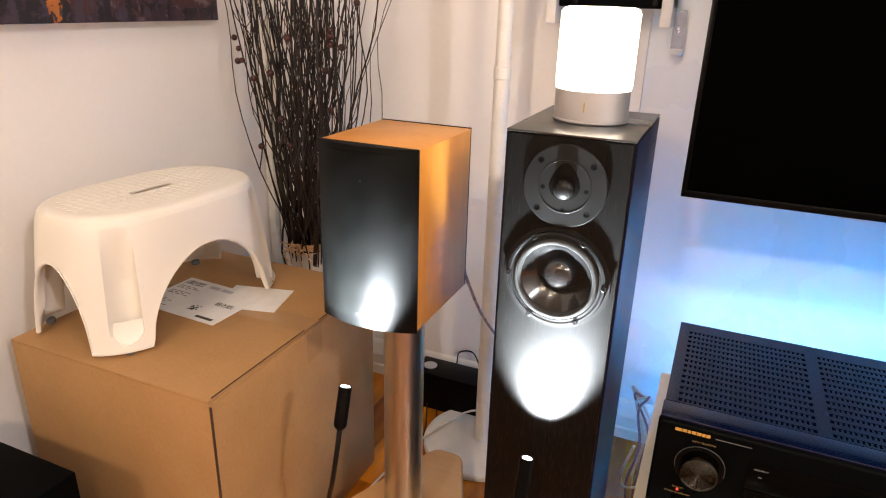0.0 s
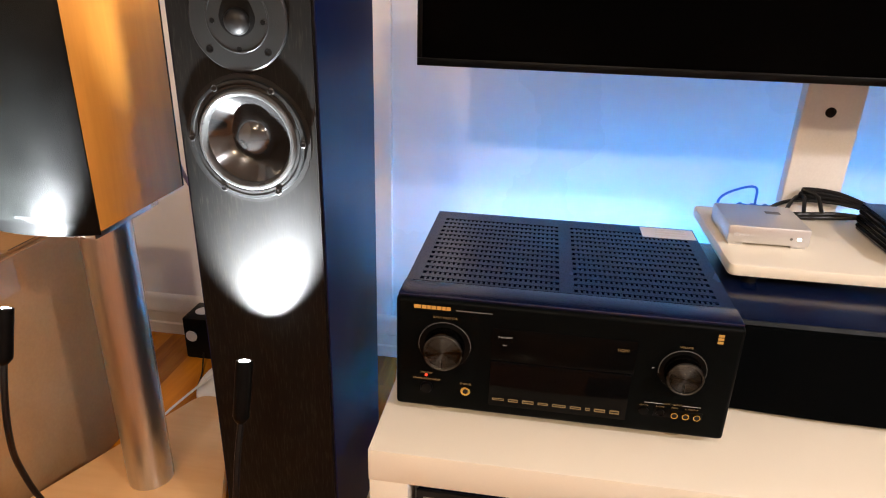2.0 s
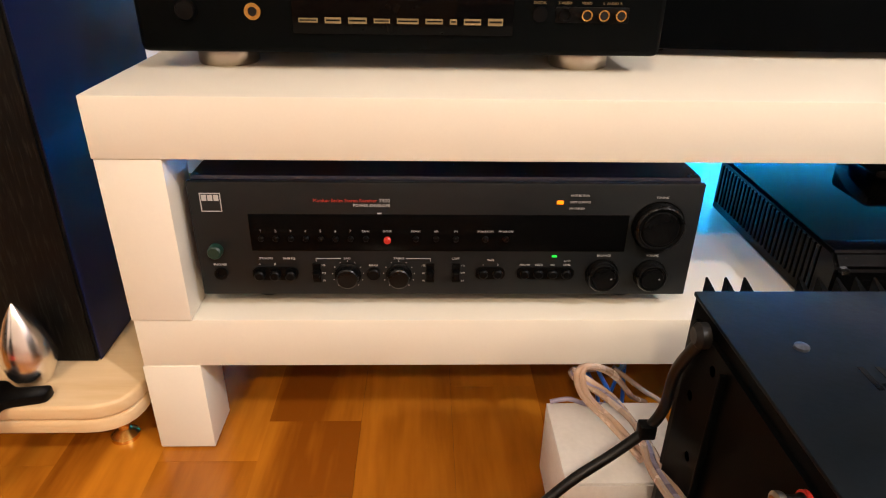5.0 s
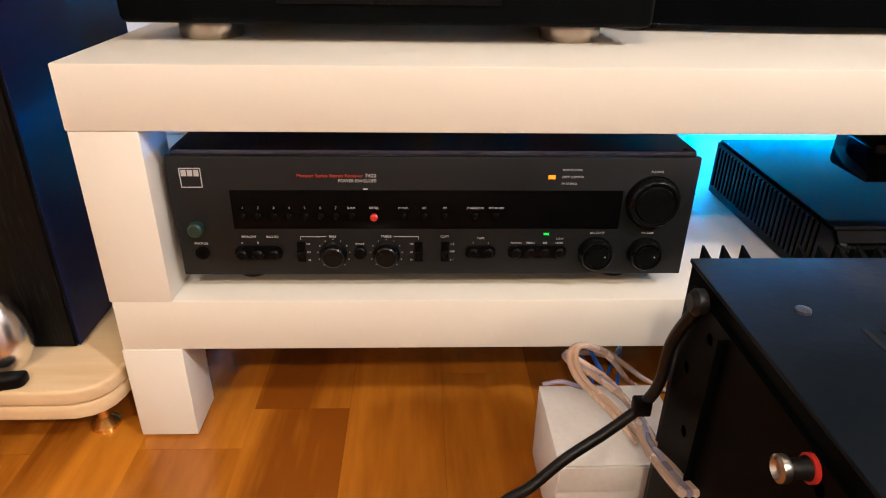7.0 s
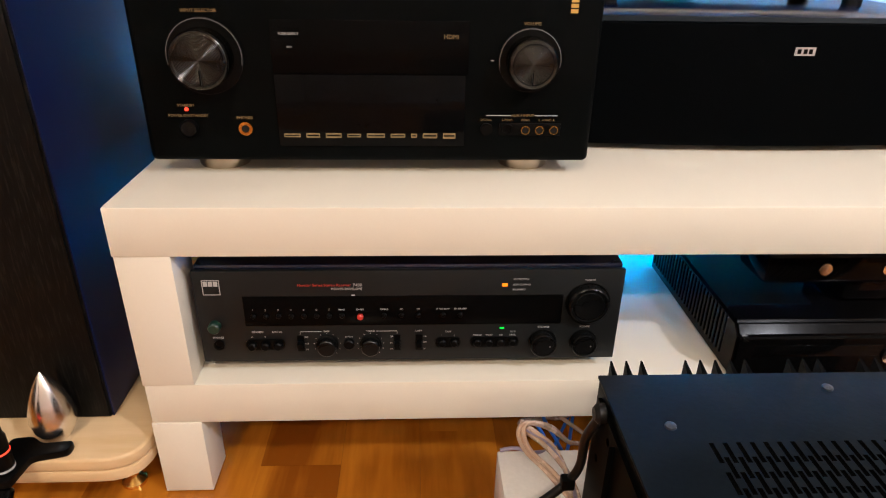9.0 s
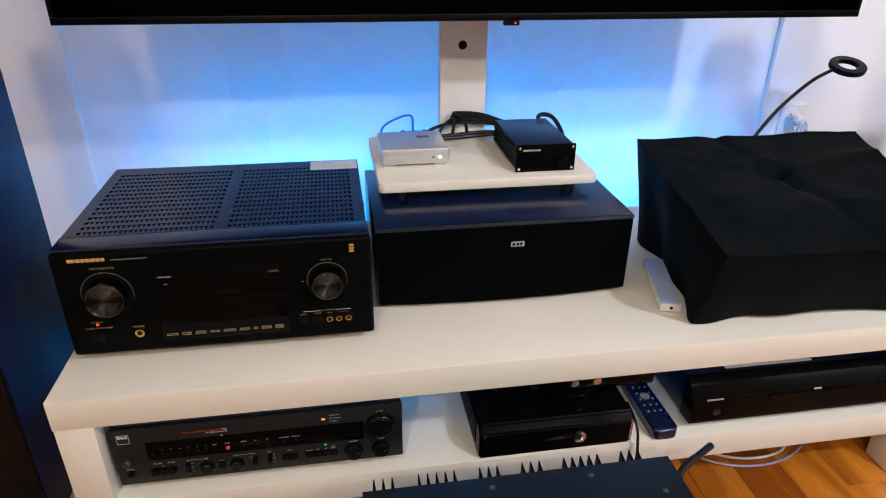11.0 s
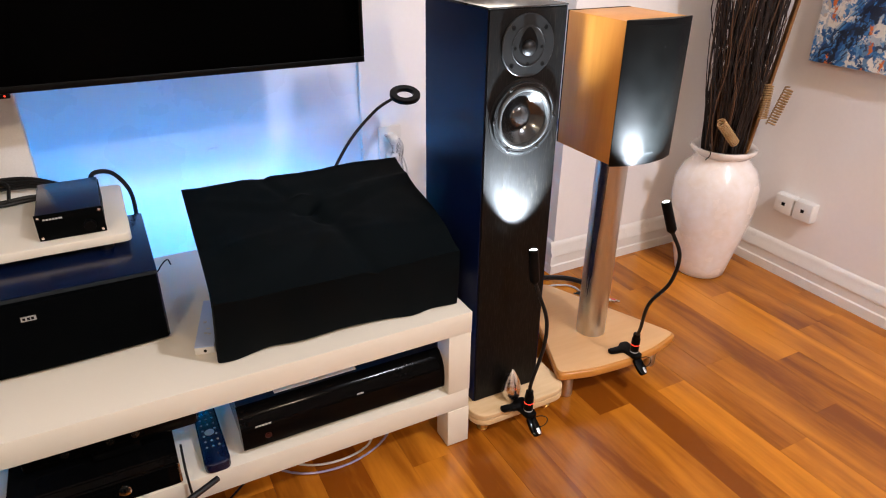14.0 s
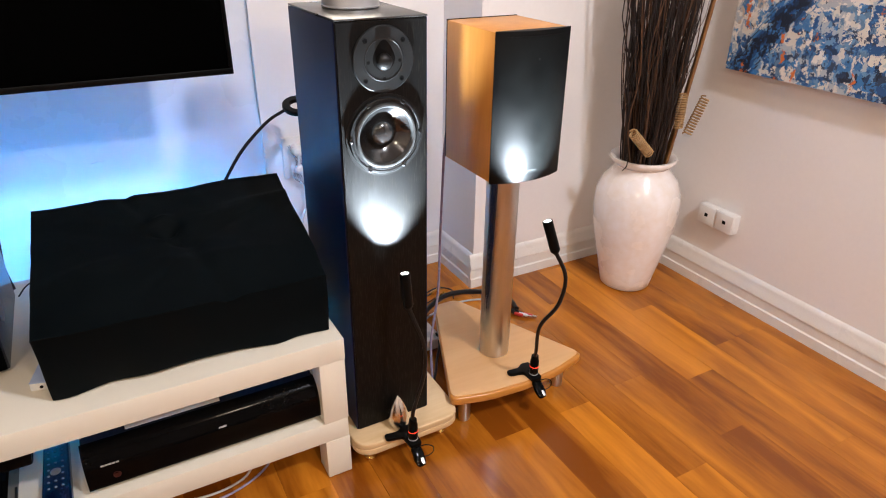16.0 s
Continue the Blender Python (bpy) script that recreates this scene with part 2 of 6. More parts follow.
def spun(name, colour):
    """Lathe-turned metal: fine concentric grooves round the middle of the part."""
    m, nt, p = nodes_of(name)
    p.inputs["Base Color"].default_value = (*colour, 1)
    p.inputs["Metallic"].default_value, p.inputs["Roughness"].default_value = 1.0, 0.16
    tc = nt.nodes.new("ShaderNodeTexCoord")
    mp = nt.nodes.new("ShaderNodeMapping")
    mp.inputs["Location"].default_value = (-0.5, 0, -0.5)
    nt.links.new(tc.outputs["Generated"], mp.inputs["Vector"])
    w = add(nt, "ShaderNodeTexWave", Scale=14.0, Distortion=0.0)
    w.wave_type, w.rings_direction = "RINGS", "Y"
    nt.links.new(mp.outputs[0], w.inputs["Vector"])
    bump(nt, p, w.outputs["Fac"], 1.0, 0.00035)
    return m


KNOBM = spun("spun_dark_metal", (0.042, 0.04, 0.036))
FOOTM = plain("gold_tinted_metal", (0.46, 0.4, 0.32), 0.3, 1.0)
CHROME = plain("polished_steel", (0.78, 0.76, 0.73), 0.24, 1.0)
SILVER = surface("silver_anodised", (0.62, 0.62, 0.63), (0.54, 0.54, 0.55), 0.36, 0.7, coarse=10, fine=600)
PLATE = surface("grey_faceplate", (0.0042, 0.0052, 0.0056), (0.006, 0.007, 0.0074), 0.45, 0.0, coarse=14, fine=500, spec=0.3)
CASTF = surface("grey_basket_ring", (0.04, 0.041, 0.041), (0.03, 0.031, 0.031), 0.32, 0.0, coarse=20)
RUBBER = surface("black_rubber", (0.004, 0.004, 0.004), rough=0.45, coarse=20, spec=0.3)
CONE = surface("polymer_cone", (0.009, 0.009, 0.0095), (0.013, 0.013, 0.013), 0.15, 0.0, coarse=25, fine=200, spec=0.9, relief=0.03)
BRASS = plain("brass", (0.7, 0.45, 0.12), 0.2, 1.0)
GOLD = plain("gold_print", (0.6, 0.37, 0.09), 0.45, 0.3)
DIMGOLD = plain("dim_gold_print", (0.2, 0.14, 0.06), 0.5)
DIMPR = plain("dim_grey_print", (0.13, 0.13, 0.13), 0.5)
PALE = plain("white_print", (0.42, 0.42, 0.41), 0.5)
REDPR = plain("red_print", (0.42, 0.03, 0.015), 0.5)
DIMRED = plain("dim_red_ring", (0.03, 0.004, 0.003), 0.4)
CARD = surface("brown_cardboard", (0.42, 0.235, 0.095), (0.34, 0.18, 0.066), 0.7, coarse=5, fine=150, relief=0.2)
CREASE = plain("dark_cardboard_edge", (0.05, 0.024, 0.01), 0.8)
TAPE = plain("clear_parcel_tape", (0.4, 0.24, 0.12), 0.12)
PAPER = surface("white_paper", (0.83, 0.82, 0.8), rough=0.5, coarse=30)
INK = plain("black_ink", (0.03, 0.03, 0.03), 0.6)
STOOLW = surface("white_moulded_plastic", (0.82, 0.78, 0.7), (0.79, 0.75, 0.67), 0.42, coarse=6, fine=500, relief=0.05)
GREYR = plain("grey_rubber", (0.12, 0.12, 0.12), 0.7)
PEARL = surface("pearl_glaze", (0.88, 0.85, 0.86), (0.78, 0.68, 0.58), 0.24, coarse=9, fine=45, relief=0.12, coat=0.5, spread=0.12)
MATTW = surface("matt_white_ceramic", (0.72, 0.68, 0.65), rough=0.5)
TWIG = surface("dark_twig_bark", (0.006, 0.003, 0.002), (0.02, 0.009, 0.0055), 0.6, coarse=30, fine=300, relief=0.4)
TWIG2 = surface("brown_twig_bark", (0.045, 0.022, 0.011), (0.11, 0.05, 0.02), 0.6, coarse=30, fine=300, relief=0.4)
BAMBOO = surface("bamboo_stick", (0.3, 0.14, 0.045), (0.15, 0.065, 0.02), 0.45, coarse=20)
BERRY = plain("dried_red_berry", (0.045, 0.01, 0.008), 0.35)
COIL = surface("rattan_coil", (0.42, 0.26, 0.11), (0.3, 0.17, 0.06), 0.6, coarse=40)
RAFFIA = surface("straw_raffia", (0.62, 0.42, 0.22), (0.48, 0.3, 0.14), 0.7, coarse=40)
CABLE = surface("black_cable", (0.0035, 0.0035, 0.0038), rough=0.42, coarse=30, spec=0.3)
WCABLE = surface("white_cable", (0.72, 0.7, 0.68), rough=0.4, coarse=30)
CLEARC = surface("copper_speaker_cable", (0.55, 0.36, 0.24), (0.62, 0.5, 0.42), 0.25, 0.2, coarse=40)
PURPC = surface("lilac_speaker_cable", (0.32, 0.28, 0.38), (0.24, 0.2, 0.3), 0.3, 0.2, coarse=40)
BLUEC = plain("blue_wire", (0.02, 0.12, 0.5), 0.35)
HUBBL = surface("pale_blue_plastic", (0.4, 0.5, 0.72), (0.36, 0.45, 0.66), 0.4, coarse=12)
WHITEP = surface("white_plastic", (0.78, 0.76, 0.73), rough=0.4, coarse=12)
GREYPL = surface("light_grey_plastic", (0.5, 0.5, 0.52), rough=0.45, coarse=12)
REDPL = plain("red_plastic", (0.5, 0.03, 0.02), 0.35)
GREENP = plain("green_knob", (0.005, 0.026, 0.018), 0.4)
SCREEN = plain("screen_glass", (0.0004, 0.0004, 0.0004), 0.07, spec=0.014)
DISPLAY = plain("dark_display_glass", (0.002, 0.002, 0.002), 0.12, spec=0.04)
SHADE = plain("glowing_opal_shade", (1.0, 0.84, 0.64), 0.4, glow=15.0)
LEDW = plain("white_led", (1.0, 0.97, 0.9), 0.3, glow=16.0)
LEDR = plain("red_led", (1.0, 0.05, 0.02), 0.3, glow=2.0)
LEDO = plain("amber_led", (1.0, 0.24, 0.005), 0.3, glow=1.1)
LEDG = plain("green_led", (0.02, 0.8, 0.06), 0.3, glow=0.6)
STRIP = plain("blue_led_strip", (0.0, 0.35, 1.0), 0.3, glow=140.0)
FILM = plain("clear_film", (0.9, 0.9, 0.92), 0.08, through=0.9)
ART1 = painting("blue_white_paint", [(0.0, (0.012, 0.018, 0.04)), (0.24, (0.016, 0.04, 0.1)), (0.32, (0.02, 0.085, 0.24)), (0.4, (0.05, 0.18, 0.42)), (0.46, (0.03, 0.05, 0.1)), (0.49, (0.14, 0.28, 0.48)), (0.54, (0.42, 0.46, 0.5)), (0.6, (0.66, 0.62, 0.55)), (0.68, (0.12, 0.22, 0.36)), (0.71, (0.74, 0.7, 0.64)), (0.8, (0.5, 0.42, 0.34)), (0.84, (0.78, 0.75, 0.7))], 72, (3.1, 0.4, 1.7), (0.35, 0.55, 0.09), 0.36, (0.6, 0.15, 0.03))
ART2 = painting("dark_violet_paint", [(0.0, (0.008, 0.006, 0.01)), (0.4, (0.03, 0.014, 0.028)), (0.5, (0.045, 0.03, 0.05)), (0.6, (0.05, 0.018, 0.02)), (0.72, (0.12, 0.08, 0.09))], 50, (1.3, 2.2, 0.6), (0.0, 0.0, 0.0), 0.0, (0.4, 0.13, 0.02))


# ---- building helpers ----
PLACE = {}


def thing(name, at, label, category, group="", kind=""):
    ob = new(name)
    ob.empty_display_size = 0.05
    ob.location = at
    PLACE[ob] = Vector(at)
    return tagged(ob, label, category, group, kind)


def part(name, bm, material, parent=None, label="", smooth=35.0):
    """Links a bmesh, drawn in world metres, as one mesh object under its thing or part."""
    lo = Vector([min(v.co[i] for v in bm.verts) for i in range(3)])
    hi = Vector([max(v.co[i] for v in bm.verts) for i in range(3)])
    c = (lo + hi) / 2
    for v in bm.verts:
        v.co -= c
    bmesh.ops.recalc_face_normals(bm, faces=bm.faces)
    me = bpy.data.meshes.new(name)
    bm.to_mesh(me)
    bm.free()
    me.materials.append(material)
    if smooth:
        me.shade_smooth()
        me.set_sharp_from_angle(angle=radians(smooth))
    ob = new(name, me)
    PLACE[ob] = c
    if parent:
        ob.parent = parent
        ob.location = c - PLACE[parent]
    else:
        ob.location = c
    if label:
        ob["label"] = label
    return ob


def structure(name, bm, material, label):
    return tagged(part(name, bm, material), label, name.split("_")[0], kind="structure")


def box(x0, x1, y0, y1, z0, z1, bevel=0.0, seg=2, bm=None):
    out = bm or bmesh.new()
    b = bmesh.new()
    bmesh.ops.create_cube(b, size=1)
    for v in b.verts:
        v.co = Vector(((x0 + x1) / 2 + v.co.x * (x1 - x0), (y0 + y1) / 2 + v.co.y * (y1 - y0), (z0 + z1) / 2 + v.co.z * (z1 - z0)))
    if bevel:
        bmesh.ops.bevel(b, geom=b.edges[:], offset=bevel, segments=seg, profile=0.5, affect="EDGES")
    if not bm:
        out.free()
        return b
    merge(out, b)
    return out


def merge(bm, other, m=None):
    if m is not None:
        bmesh.ops.transform(other, matrix=m, verts=other.verts)
    me = bpy.data.meshes.new("tmp")
    other.to_mesh(me)
    other.free()
    bm.from_mesh(me)
    bpy.data.meshes.remove(me)
    return bm


def lathe(profile, at=(0, 0, 0), axis="z", seg=32, bm=None):
    """Turns (radius, height) pairs round an axis through at."""
    b = bm or bmesh.new()
    rings = []
    at = Vector(at)
    for r, hgt in profile:
        ring = []
        for i in range(seg):
            a = 2 * math.pi * i / seg
            c, s = max(r, 1e-5) * math.cos(a), max(r, 1e-5) * math.sin(a)
            p = {"z": (c, s, hgt), "y": (c, -hgt, s), "x": (hgt, c, s)}[axis]
            ring.append(b.verts.new(at + Vector(p)))
        rings.append(ring)
    for r0, r1 in zip(rings, rings[1:]):
        for i in range(seg):
            b.faces.new((r0[i], r0[(i + 1) % seg], r1[(i + 1) % seg], r1[i]))
    b.faces.new(rings[0])
    b.faces.new(list(reversed(rings[-1])))
    return b


def smooth_line(pts, steps=6):
    pts = [Vector(p) for p in pts]
    ext = [2 * pts[0] - pts[1], *pts, 2 * pts[-1] - pts[-2]]
    out = []
    for i in range(1, len(ext) - 2):
        p0, p1, p2, p3 = ext[i - 1:i + 3]
        for k in range(steps):
            t = k / steps
            out.append(0.5 * (2 * p1 + (p2 - p0) * t + (2 * p0 - 5 * p1 + 4 * p2 - p3) * t * t + (3 * p1 - p0 - 3 * p2 + p3) * t ** 3))
    return out + [pts[-1]]


def tube(pts, r, seg=8, bm=None, steps=6, taper=None):
    b = bm or bmesh.new()
    line = smooth_line(pts, steps) if steps > 1 else [Vector(p) for p in pts]
    up = Vector((0.31, 0.17, 0.93))
    rings = []
    for i, p in enumerate(line):
        d = (line[min(i + 1, len(line) - 1)] - line[max(i - 1, 0)]).normalized()
        u = up - d * up.dot(d)
        if u.length < 0.05:
            u = Vector((1, 0, 0)) - d * d.x
        u.normalize()
        up = u
        w = d.cross(u)
        rad = r if taper is None else r + (taper - r) * i / (len(line) - 1)
        rings.append([b.verts.new(p + rad * (math.cos(a) * u + math.sin(a) * w)) for a in [2 * math.pi * k / seg for k in range(seg)]])
    for r0, r1 in zip(rings, rings[1:]):
        for i in range(seg):
            b.faces.new((r0[i], r0[(i + 1) % seg], r1[(i + 1) % seg], r1[i]))
    b.faces.new(rings[0])
    b.faces.new(list(reversed(rings[-1])))
    return b


def prism(outline, z0, z1, bevel=0.0, seg=2):
    """An outline in x, y raised from z0 to z1."""
    b = bmesh.new()
    f = b.faces.new([b.verts.new((x, y, z0)) for x, y in outline])
    g = bmesh.ops.extrude_face_region(b, geom=[f])
    bmesh.ops.translate(b, vec=(0, 0, z1 - z0), verts=[e for e in g["geom"] if isinstance(e, bmesh.types.BMVert)])
    bmesh.ops.recalc_face_normals(b, faces=b.faces)
    if bevel:
        es = [e for e in b.edges if abs(e.verts[0].co.z - e.verts[1].co.z) < 1e-6]
        bmesh.ops.bevel(b, geom=es, offset=bevel, segments=seg, profile=0.5, affect="EDGES")
    return b


def rounded(corners, r, n=6):
    """A polygon with its corners rounded by about r."""
    out = []
    k = len(corners)
    for i in range(k):
        a, b, c = Vector(corners[i - 1]), Vector(corners[i]), Vector(corners[(i + 1) % k])
        u, w = (a - b).normalized(), (c - b).normalized()
        p0, p2 = b + u * r, b + w * r
        for j in range(n + 1):
            t = j / n
            out.append(tuple((1 - t) ** 2 * p0 + 2 * t * (1 - t) * b + t * t * p2))
    return out


def lettering(words, size, x, y, z, material, parent, align="CENTER", name="lettering", m=None):
    """Raised print on a front that faces the room (towards -y), or at the pose m."""
    c = bpy.data.curves.new(name, "FONT")
    c.body, c.size, c.align_x, c.align_y, c.extrude, c.resolution_u = words, size, align, "CENTER", 0.00015, 2
    ob = bpy.data.objects.new(name, c)
    scene.collection.objects.link(ob)
    me = bpy.data.meshes.new_from_object(ob.evaluated_get(bpy.context.evaluated_depsgraph_get()))
    bpy.data.objects.remove(ob)
    me.transform(m if m is not None else pose(x, y, z, 90, 0, 0))
    b = bmesh.new()
    b.from_mesh(me)
    bpy.data.meshes.remove(me)
    return part(name, b, material, parent, smooth=0)


def bar(x0, x1, z0, z1, y, material, parent, name="print_bar", t=0.0004):
    return part(name, box(x0, x1, y - t, y, z0, z1), material, parent, smooth=0)


def knob(name, x, y, z, r, depth, material, parent, label="", cap=None):
    b = lathe([(r, 0), (r, depth * 0.75), (r * 0.94, depth), (0, depth)], (x, y, z), "y", 28)
    k = part(name, b, material, parent, label)
    if cap:
        part("cap", lathe([(r * 0.86, 0), (r * 0.84, 0.0012), (0, 0.0012)], (x, y - depth, z), "y", 28), cap, k)
    return k


# ---- the room ----
LEFT, RIGHT, BACK, FRONT, HIGH = -1.2, 2.83, 0.785, -3.0, 2.4
COLX, COLY = 2.14, 0.57   # a boxed-out stretch of wall at the right of the back wall


def room():
    b = box(LEFT - 0.1, -0.15, BACK, BACK + 0.12, 0, HIGH)
    structure("wall_north", b, WALL, "white painted wall behind the media bench")
    structure("wall_north_panel", box(-0.15, 1.56, BACK + 0.016, BACK + 0.12, 0, HIGH), WALLG, "glossy white painted recessed wall lit blue")
    structure("wall_north_right", box(1.56, COLX + 0.1, BACK, BACK + 0.12, 0, HIGH), WALL, "white painted wall beside the tower speaker")
    structure("wall_boxing", box(COLX, RIGHT + 0.1, COLY, BACK - 0.001, 0, HIGH), WALL, "boxed-out white painted wall corner")
    structure("wall_east", box(RIGHT, RIGHT + 0.1, FRONT, COLY, 0, HIGH), WALL, "white painted side wall with a painting")
    structure("wall_west", box(LEFT - 0.1, LEFT, FRONT, BACK, 0, HIGH), WALL, "white painted side wall with a dark painting")
    structure("wall_south", box(LEFT - 0.1, RIGHT + 0.1, FRONT - 0.1, FRONT, 0, HIGH), WALL, "plain white painted wall")
    structure("ceiling", box(LEFT - 0.1, RIGHT + 0.1, FRONT - 0.1, BACK + 0.12, HIGH, HIGH + 0.1), CEIL, "plain white ceiling")


def skirting(p0, p1, inward):
    """A two-step gloss skirting board between two floor points."""
    p0, p1 = Vector((*p0, 0)), Vector((*p1, 0))
    d, n = (p1 - p0).normalized(), Vector((*inward, 0))
    prof = [(0, 0), (0.016, 0), (0.016, 0.03), (0.012, 0.034), (0.012, 0.062), (0.015, 0.065), (0.015, 0.075), (0.009, 0.085), (0.009, 0.1), (0.004, 0.112), (0, 0.115)]
    b = bmesh.new()
    r0 = [b.verts.new(p0 + n * a + Vector((0, 0, h))) for a, h in prof]
    r1 = [b.verts.new(p1 + n * a + Vector((0, 0, h))) for a, h in prof]
    for i in range(len(prof) - 1):
        b.faces.new((r0[i], r0[i + 1], r1[i + 1], r1[i]))
    b.faces.new(r0)
    b.faces.new(r1)
    structure("baseboard", b, TRIM, "white gloss-painted stepped skirting board")


room()
skirting((LEFT, BACK), (COLX, BACK), (0, -1))
skirting((COLX, BACK), (COLX, COLY), (-1, 0))
skirting((COLX - 0.016, COLY), (RIGHT, COLY), (0, -1))
skirting((RIGHT, COLY), (RIGHT, FRONT), (-1, 0))
skirting((LEFT, BACK), (LEFT, FRONT), (1, 0))

# vertical pipe casing in the back left corner
b = box(LEFT + 0.004, LEFT + 0.03, BACK - 0.045, BACK - 0.002, 0.115, HIGH, 0.004)
box(LEFT + 0.034, LEFT + 0.05, BACK - 0.03, BACK - 0.002, 0.115, HIGH, 0.004, bm=b)
structure("trim_corner", b, TRIM, "white painted pipe casing in the corner")


# ---- the media bench ----
def media_bench():
    t = thing("media_bench", (0.745, 0.275, 0), "long low white foil media bench with a lower shelf", "media bench")
    part("top", box(0, 1.49, 0, 0.55, 0.3, 0.35, 0.0012), BENCH, t)
    part("shelf", box(0.002, 1.488, 0.002, 0.548, 0.1, 0.15, 0.0012), BENCH, t)
    for x in (0.001, 1.436):
        for y in (0.001, 0.496):
            part("upper_leg", box(x, x + 0.053, y, y + 0.053, 0.15, 0.3, 0.001), BENCH, t)
            part("lower_leg", box(x, x + 0.053, y, y + 0.053, 0.002, 0.1, 0.001), BENCH, t)
    # centre support, set back
    part("centre_post", box(0.72, 0.77, 0.44, 0.49, 0.002, 0.1), BENCH, t)


media_bench()

# scuffs in the wall's paint above the bench
for p0, p1, r in (((0.965, 0.569), (1.03, 0.5725), 0.0011), ((1.02, 0.572), (1.09, 0.5725), 0.0007), ((1.015, 0.542), (1.036, 0.539), 0.0009), ((1.122, 0.515), (1.158, 0.518), 0.0022), ((0.9, 0.515), (0.906, 0.517), 0.0014)):
    b = tube([(p0[0], 0.8015, p0[1]), ((p0[0] + p1[0]) / 2, 0.8008, (p0[1] + p1[1]) / 2 + 0.001), (p1[0], 0.8015, p1[1])], r, 6, steps=3, taper=r * 0.3)
    structure("scuff", b, WALLG, "small scuff in the glossy wall paint")

led = thing("led_strip", (0.745, 0.556, 0.299), "blue glowing light strip along the rear edge of the bench", "light strip")
part("strip", box(0.005, 1.485, 0.5505, 0.556, 0.294, 0.304), STRIP, led)


# ---- television on its stand ----
def television():
    t = thing("television", (0.7055, 0.43, 0.795), "large black flat television with thin bezel, switched off", "television")
    x0, x1, z0, z1 = -0.014, 1.425, 0.795, 1.625
    part("rear_shell", box(x0 + 0.01, x1 - 0.01, 0.397, 0.45, z0 + 0.012, z1 - 0.01, 0.008), BLACKP, t)
    b = bmesh.new()
    for q in ((x0, x1, z0, z0 + 0.012), (x0, x1, z1 - 0.008, z1), (x0, x0 + 0.008, z0 + 0.012, z1 - 0.008), (x1 - 0.008, x1, z0 + 0.012, z1 - 0.008)):
        box(q[0], q[1], 0.385, 0.41, q[2], q[3], 0.0015, bm=b)
    part("bezel", b, BLACKP, t)
    part("screen", box(x0 + 0.008, x1 - 0.008, 0.388, 0.397, z0 + 0.012, z1 - 0.008), SCREEN, t)
    s = part("sensor", box(0.728, 0.756, 0.388, 0.402, z0 - 0.009, z0 + 0.001, 0.002), BLACKP, t)
    part("standby_light", lathe([(0.0016, 0), (0.0016, 0.001), (0, 0.001)], (0.748, 0.388, z0 - 0.004), "y", 10), LEDR, s)


def tv_stand():
    t = thing("tv_stand", (0.693, 0.588, 0), "white steel television stand with a flat post", "tv stand")
    part("post", box(0.643, 0.743, 0.572, 0.602, 0.012, 1.35, 0.004), WHITEP, t)
    part("base", box(0.4, 0.99, 0.56, 0.77, 0, 0.012, 0.003), WHITEP, t)
    part("bracket", box(0.5, 0.9, 0.451, 0.5715, 1.1, 1.3, 0.004), BLACKP, t)
    part("cable_hole", lathe([(0.009, 0), (0.009, 0.0015), (0.006, 0.0015), (0.006, 0.0005), (0, 0.0005)], (0.69, 0.572, 0.724), "y", 20), BLACKP, t)


television()
tv_stand()


# ---- tower loudspeakers ----
def ring_lathe(profile, at, seg=56):
    """A closed profile of (radius, height towards the room) turned into a ring."""
    b = bmesh.new()
    at = Vector(at)
    rings = []
    for i in range(seg):
        a = 2 * math.pi * i / seg
        rings.append([b.verts.new(at + Vector((r * math.cos(a), -h, r * math.sin(a)))) for r, h in profile])
    k = len(profile)
    for i in range(seg):
        r0, r1 = rings[i], rings[(i + 1) % seg]
        for j in range(k):
            b.faces.new((r0[j], r0[(j + 1) % k], r1[(j + 1) % k], r1[j]))
    return b


def pierced_box(x0, x1, y0, y1, z0, z1, hole, r, seg=56):
    """A cabinet whose front has a round opening with a short tunnel behind it."""
    b = bmesh.new()
    f = [b.verts.new((x, y0, z)) for x, z in ((x0, z0), (x1, z0), (x1, z1), (x0, z1))]
    k = [b.verts.new((x, y1, z)) for x, z in ((x0, z0), (x1, z0), (x1, z1), (x0, z1))]
    b.faces.new(k)
    for i in range(4):
        b.faces.new((f[i], f[(i + 1) % 4], k[(i + 1) % 4], k[i]))
    rim = [b.verts.new((hole[0] + r * math.cos(2 * math.pi * i / seg), y0, hole[1] + r * math.sin(2 * math.pi * i / seg))) for i in range(seg)]
    inner = [b.verts.new((v.co.x, y0 + 0.05, v.co.z)) for v in rim]
    es = [b.edges.get((f[i], f[(i + 1) % 4])) for i in range(4)]
    es += [b.edges.new((rim[i], rim[(i + 1) % seg])) for i in range(seg)]
    bmesh.ops.triangle_fill(b, edges=es, use_beauty=True)
    for i in range(seg):
        b.faces.new((rim[i], rim[(i + 1) % seg], inner[(i + 1) % seg], inner[i]))
    b.faces.new(inner)
    outer = [e for e in b.edges if e.is_manifold and all(v in f + k for v in e.verts) and e.calc_face_angle(0) > 1.0]
    bmesh.ops.bevel(b, geom=outer, offset=0.0025, segments=2, affect="EDGES")
    return b


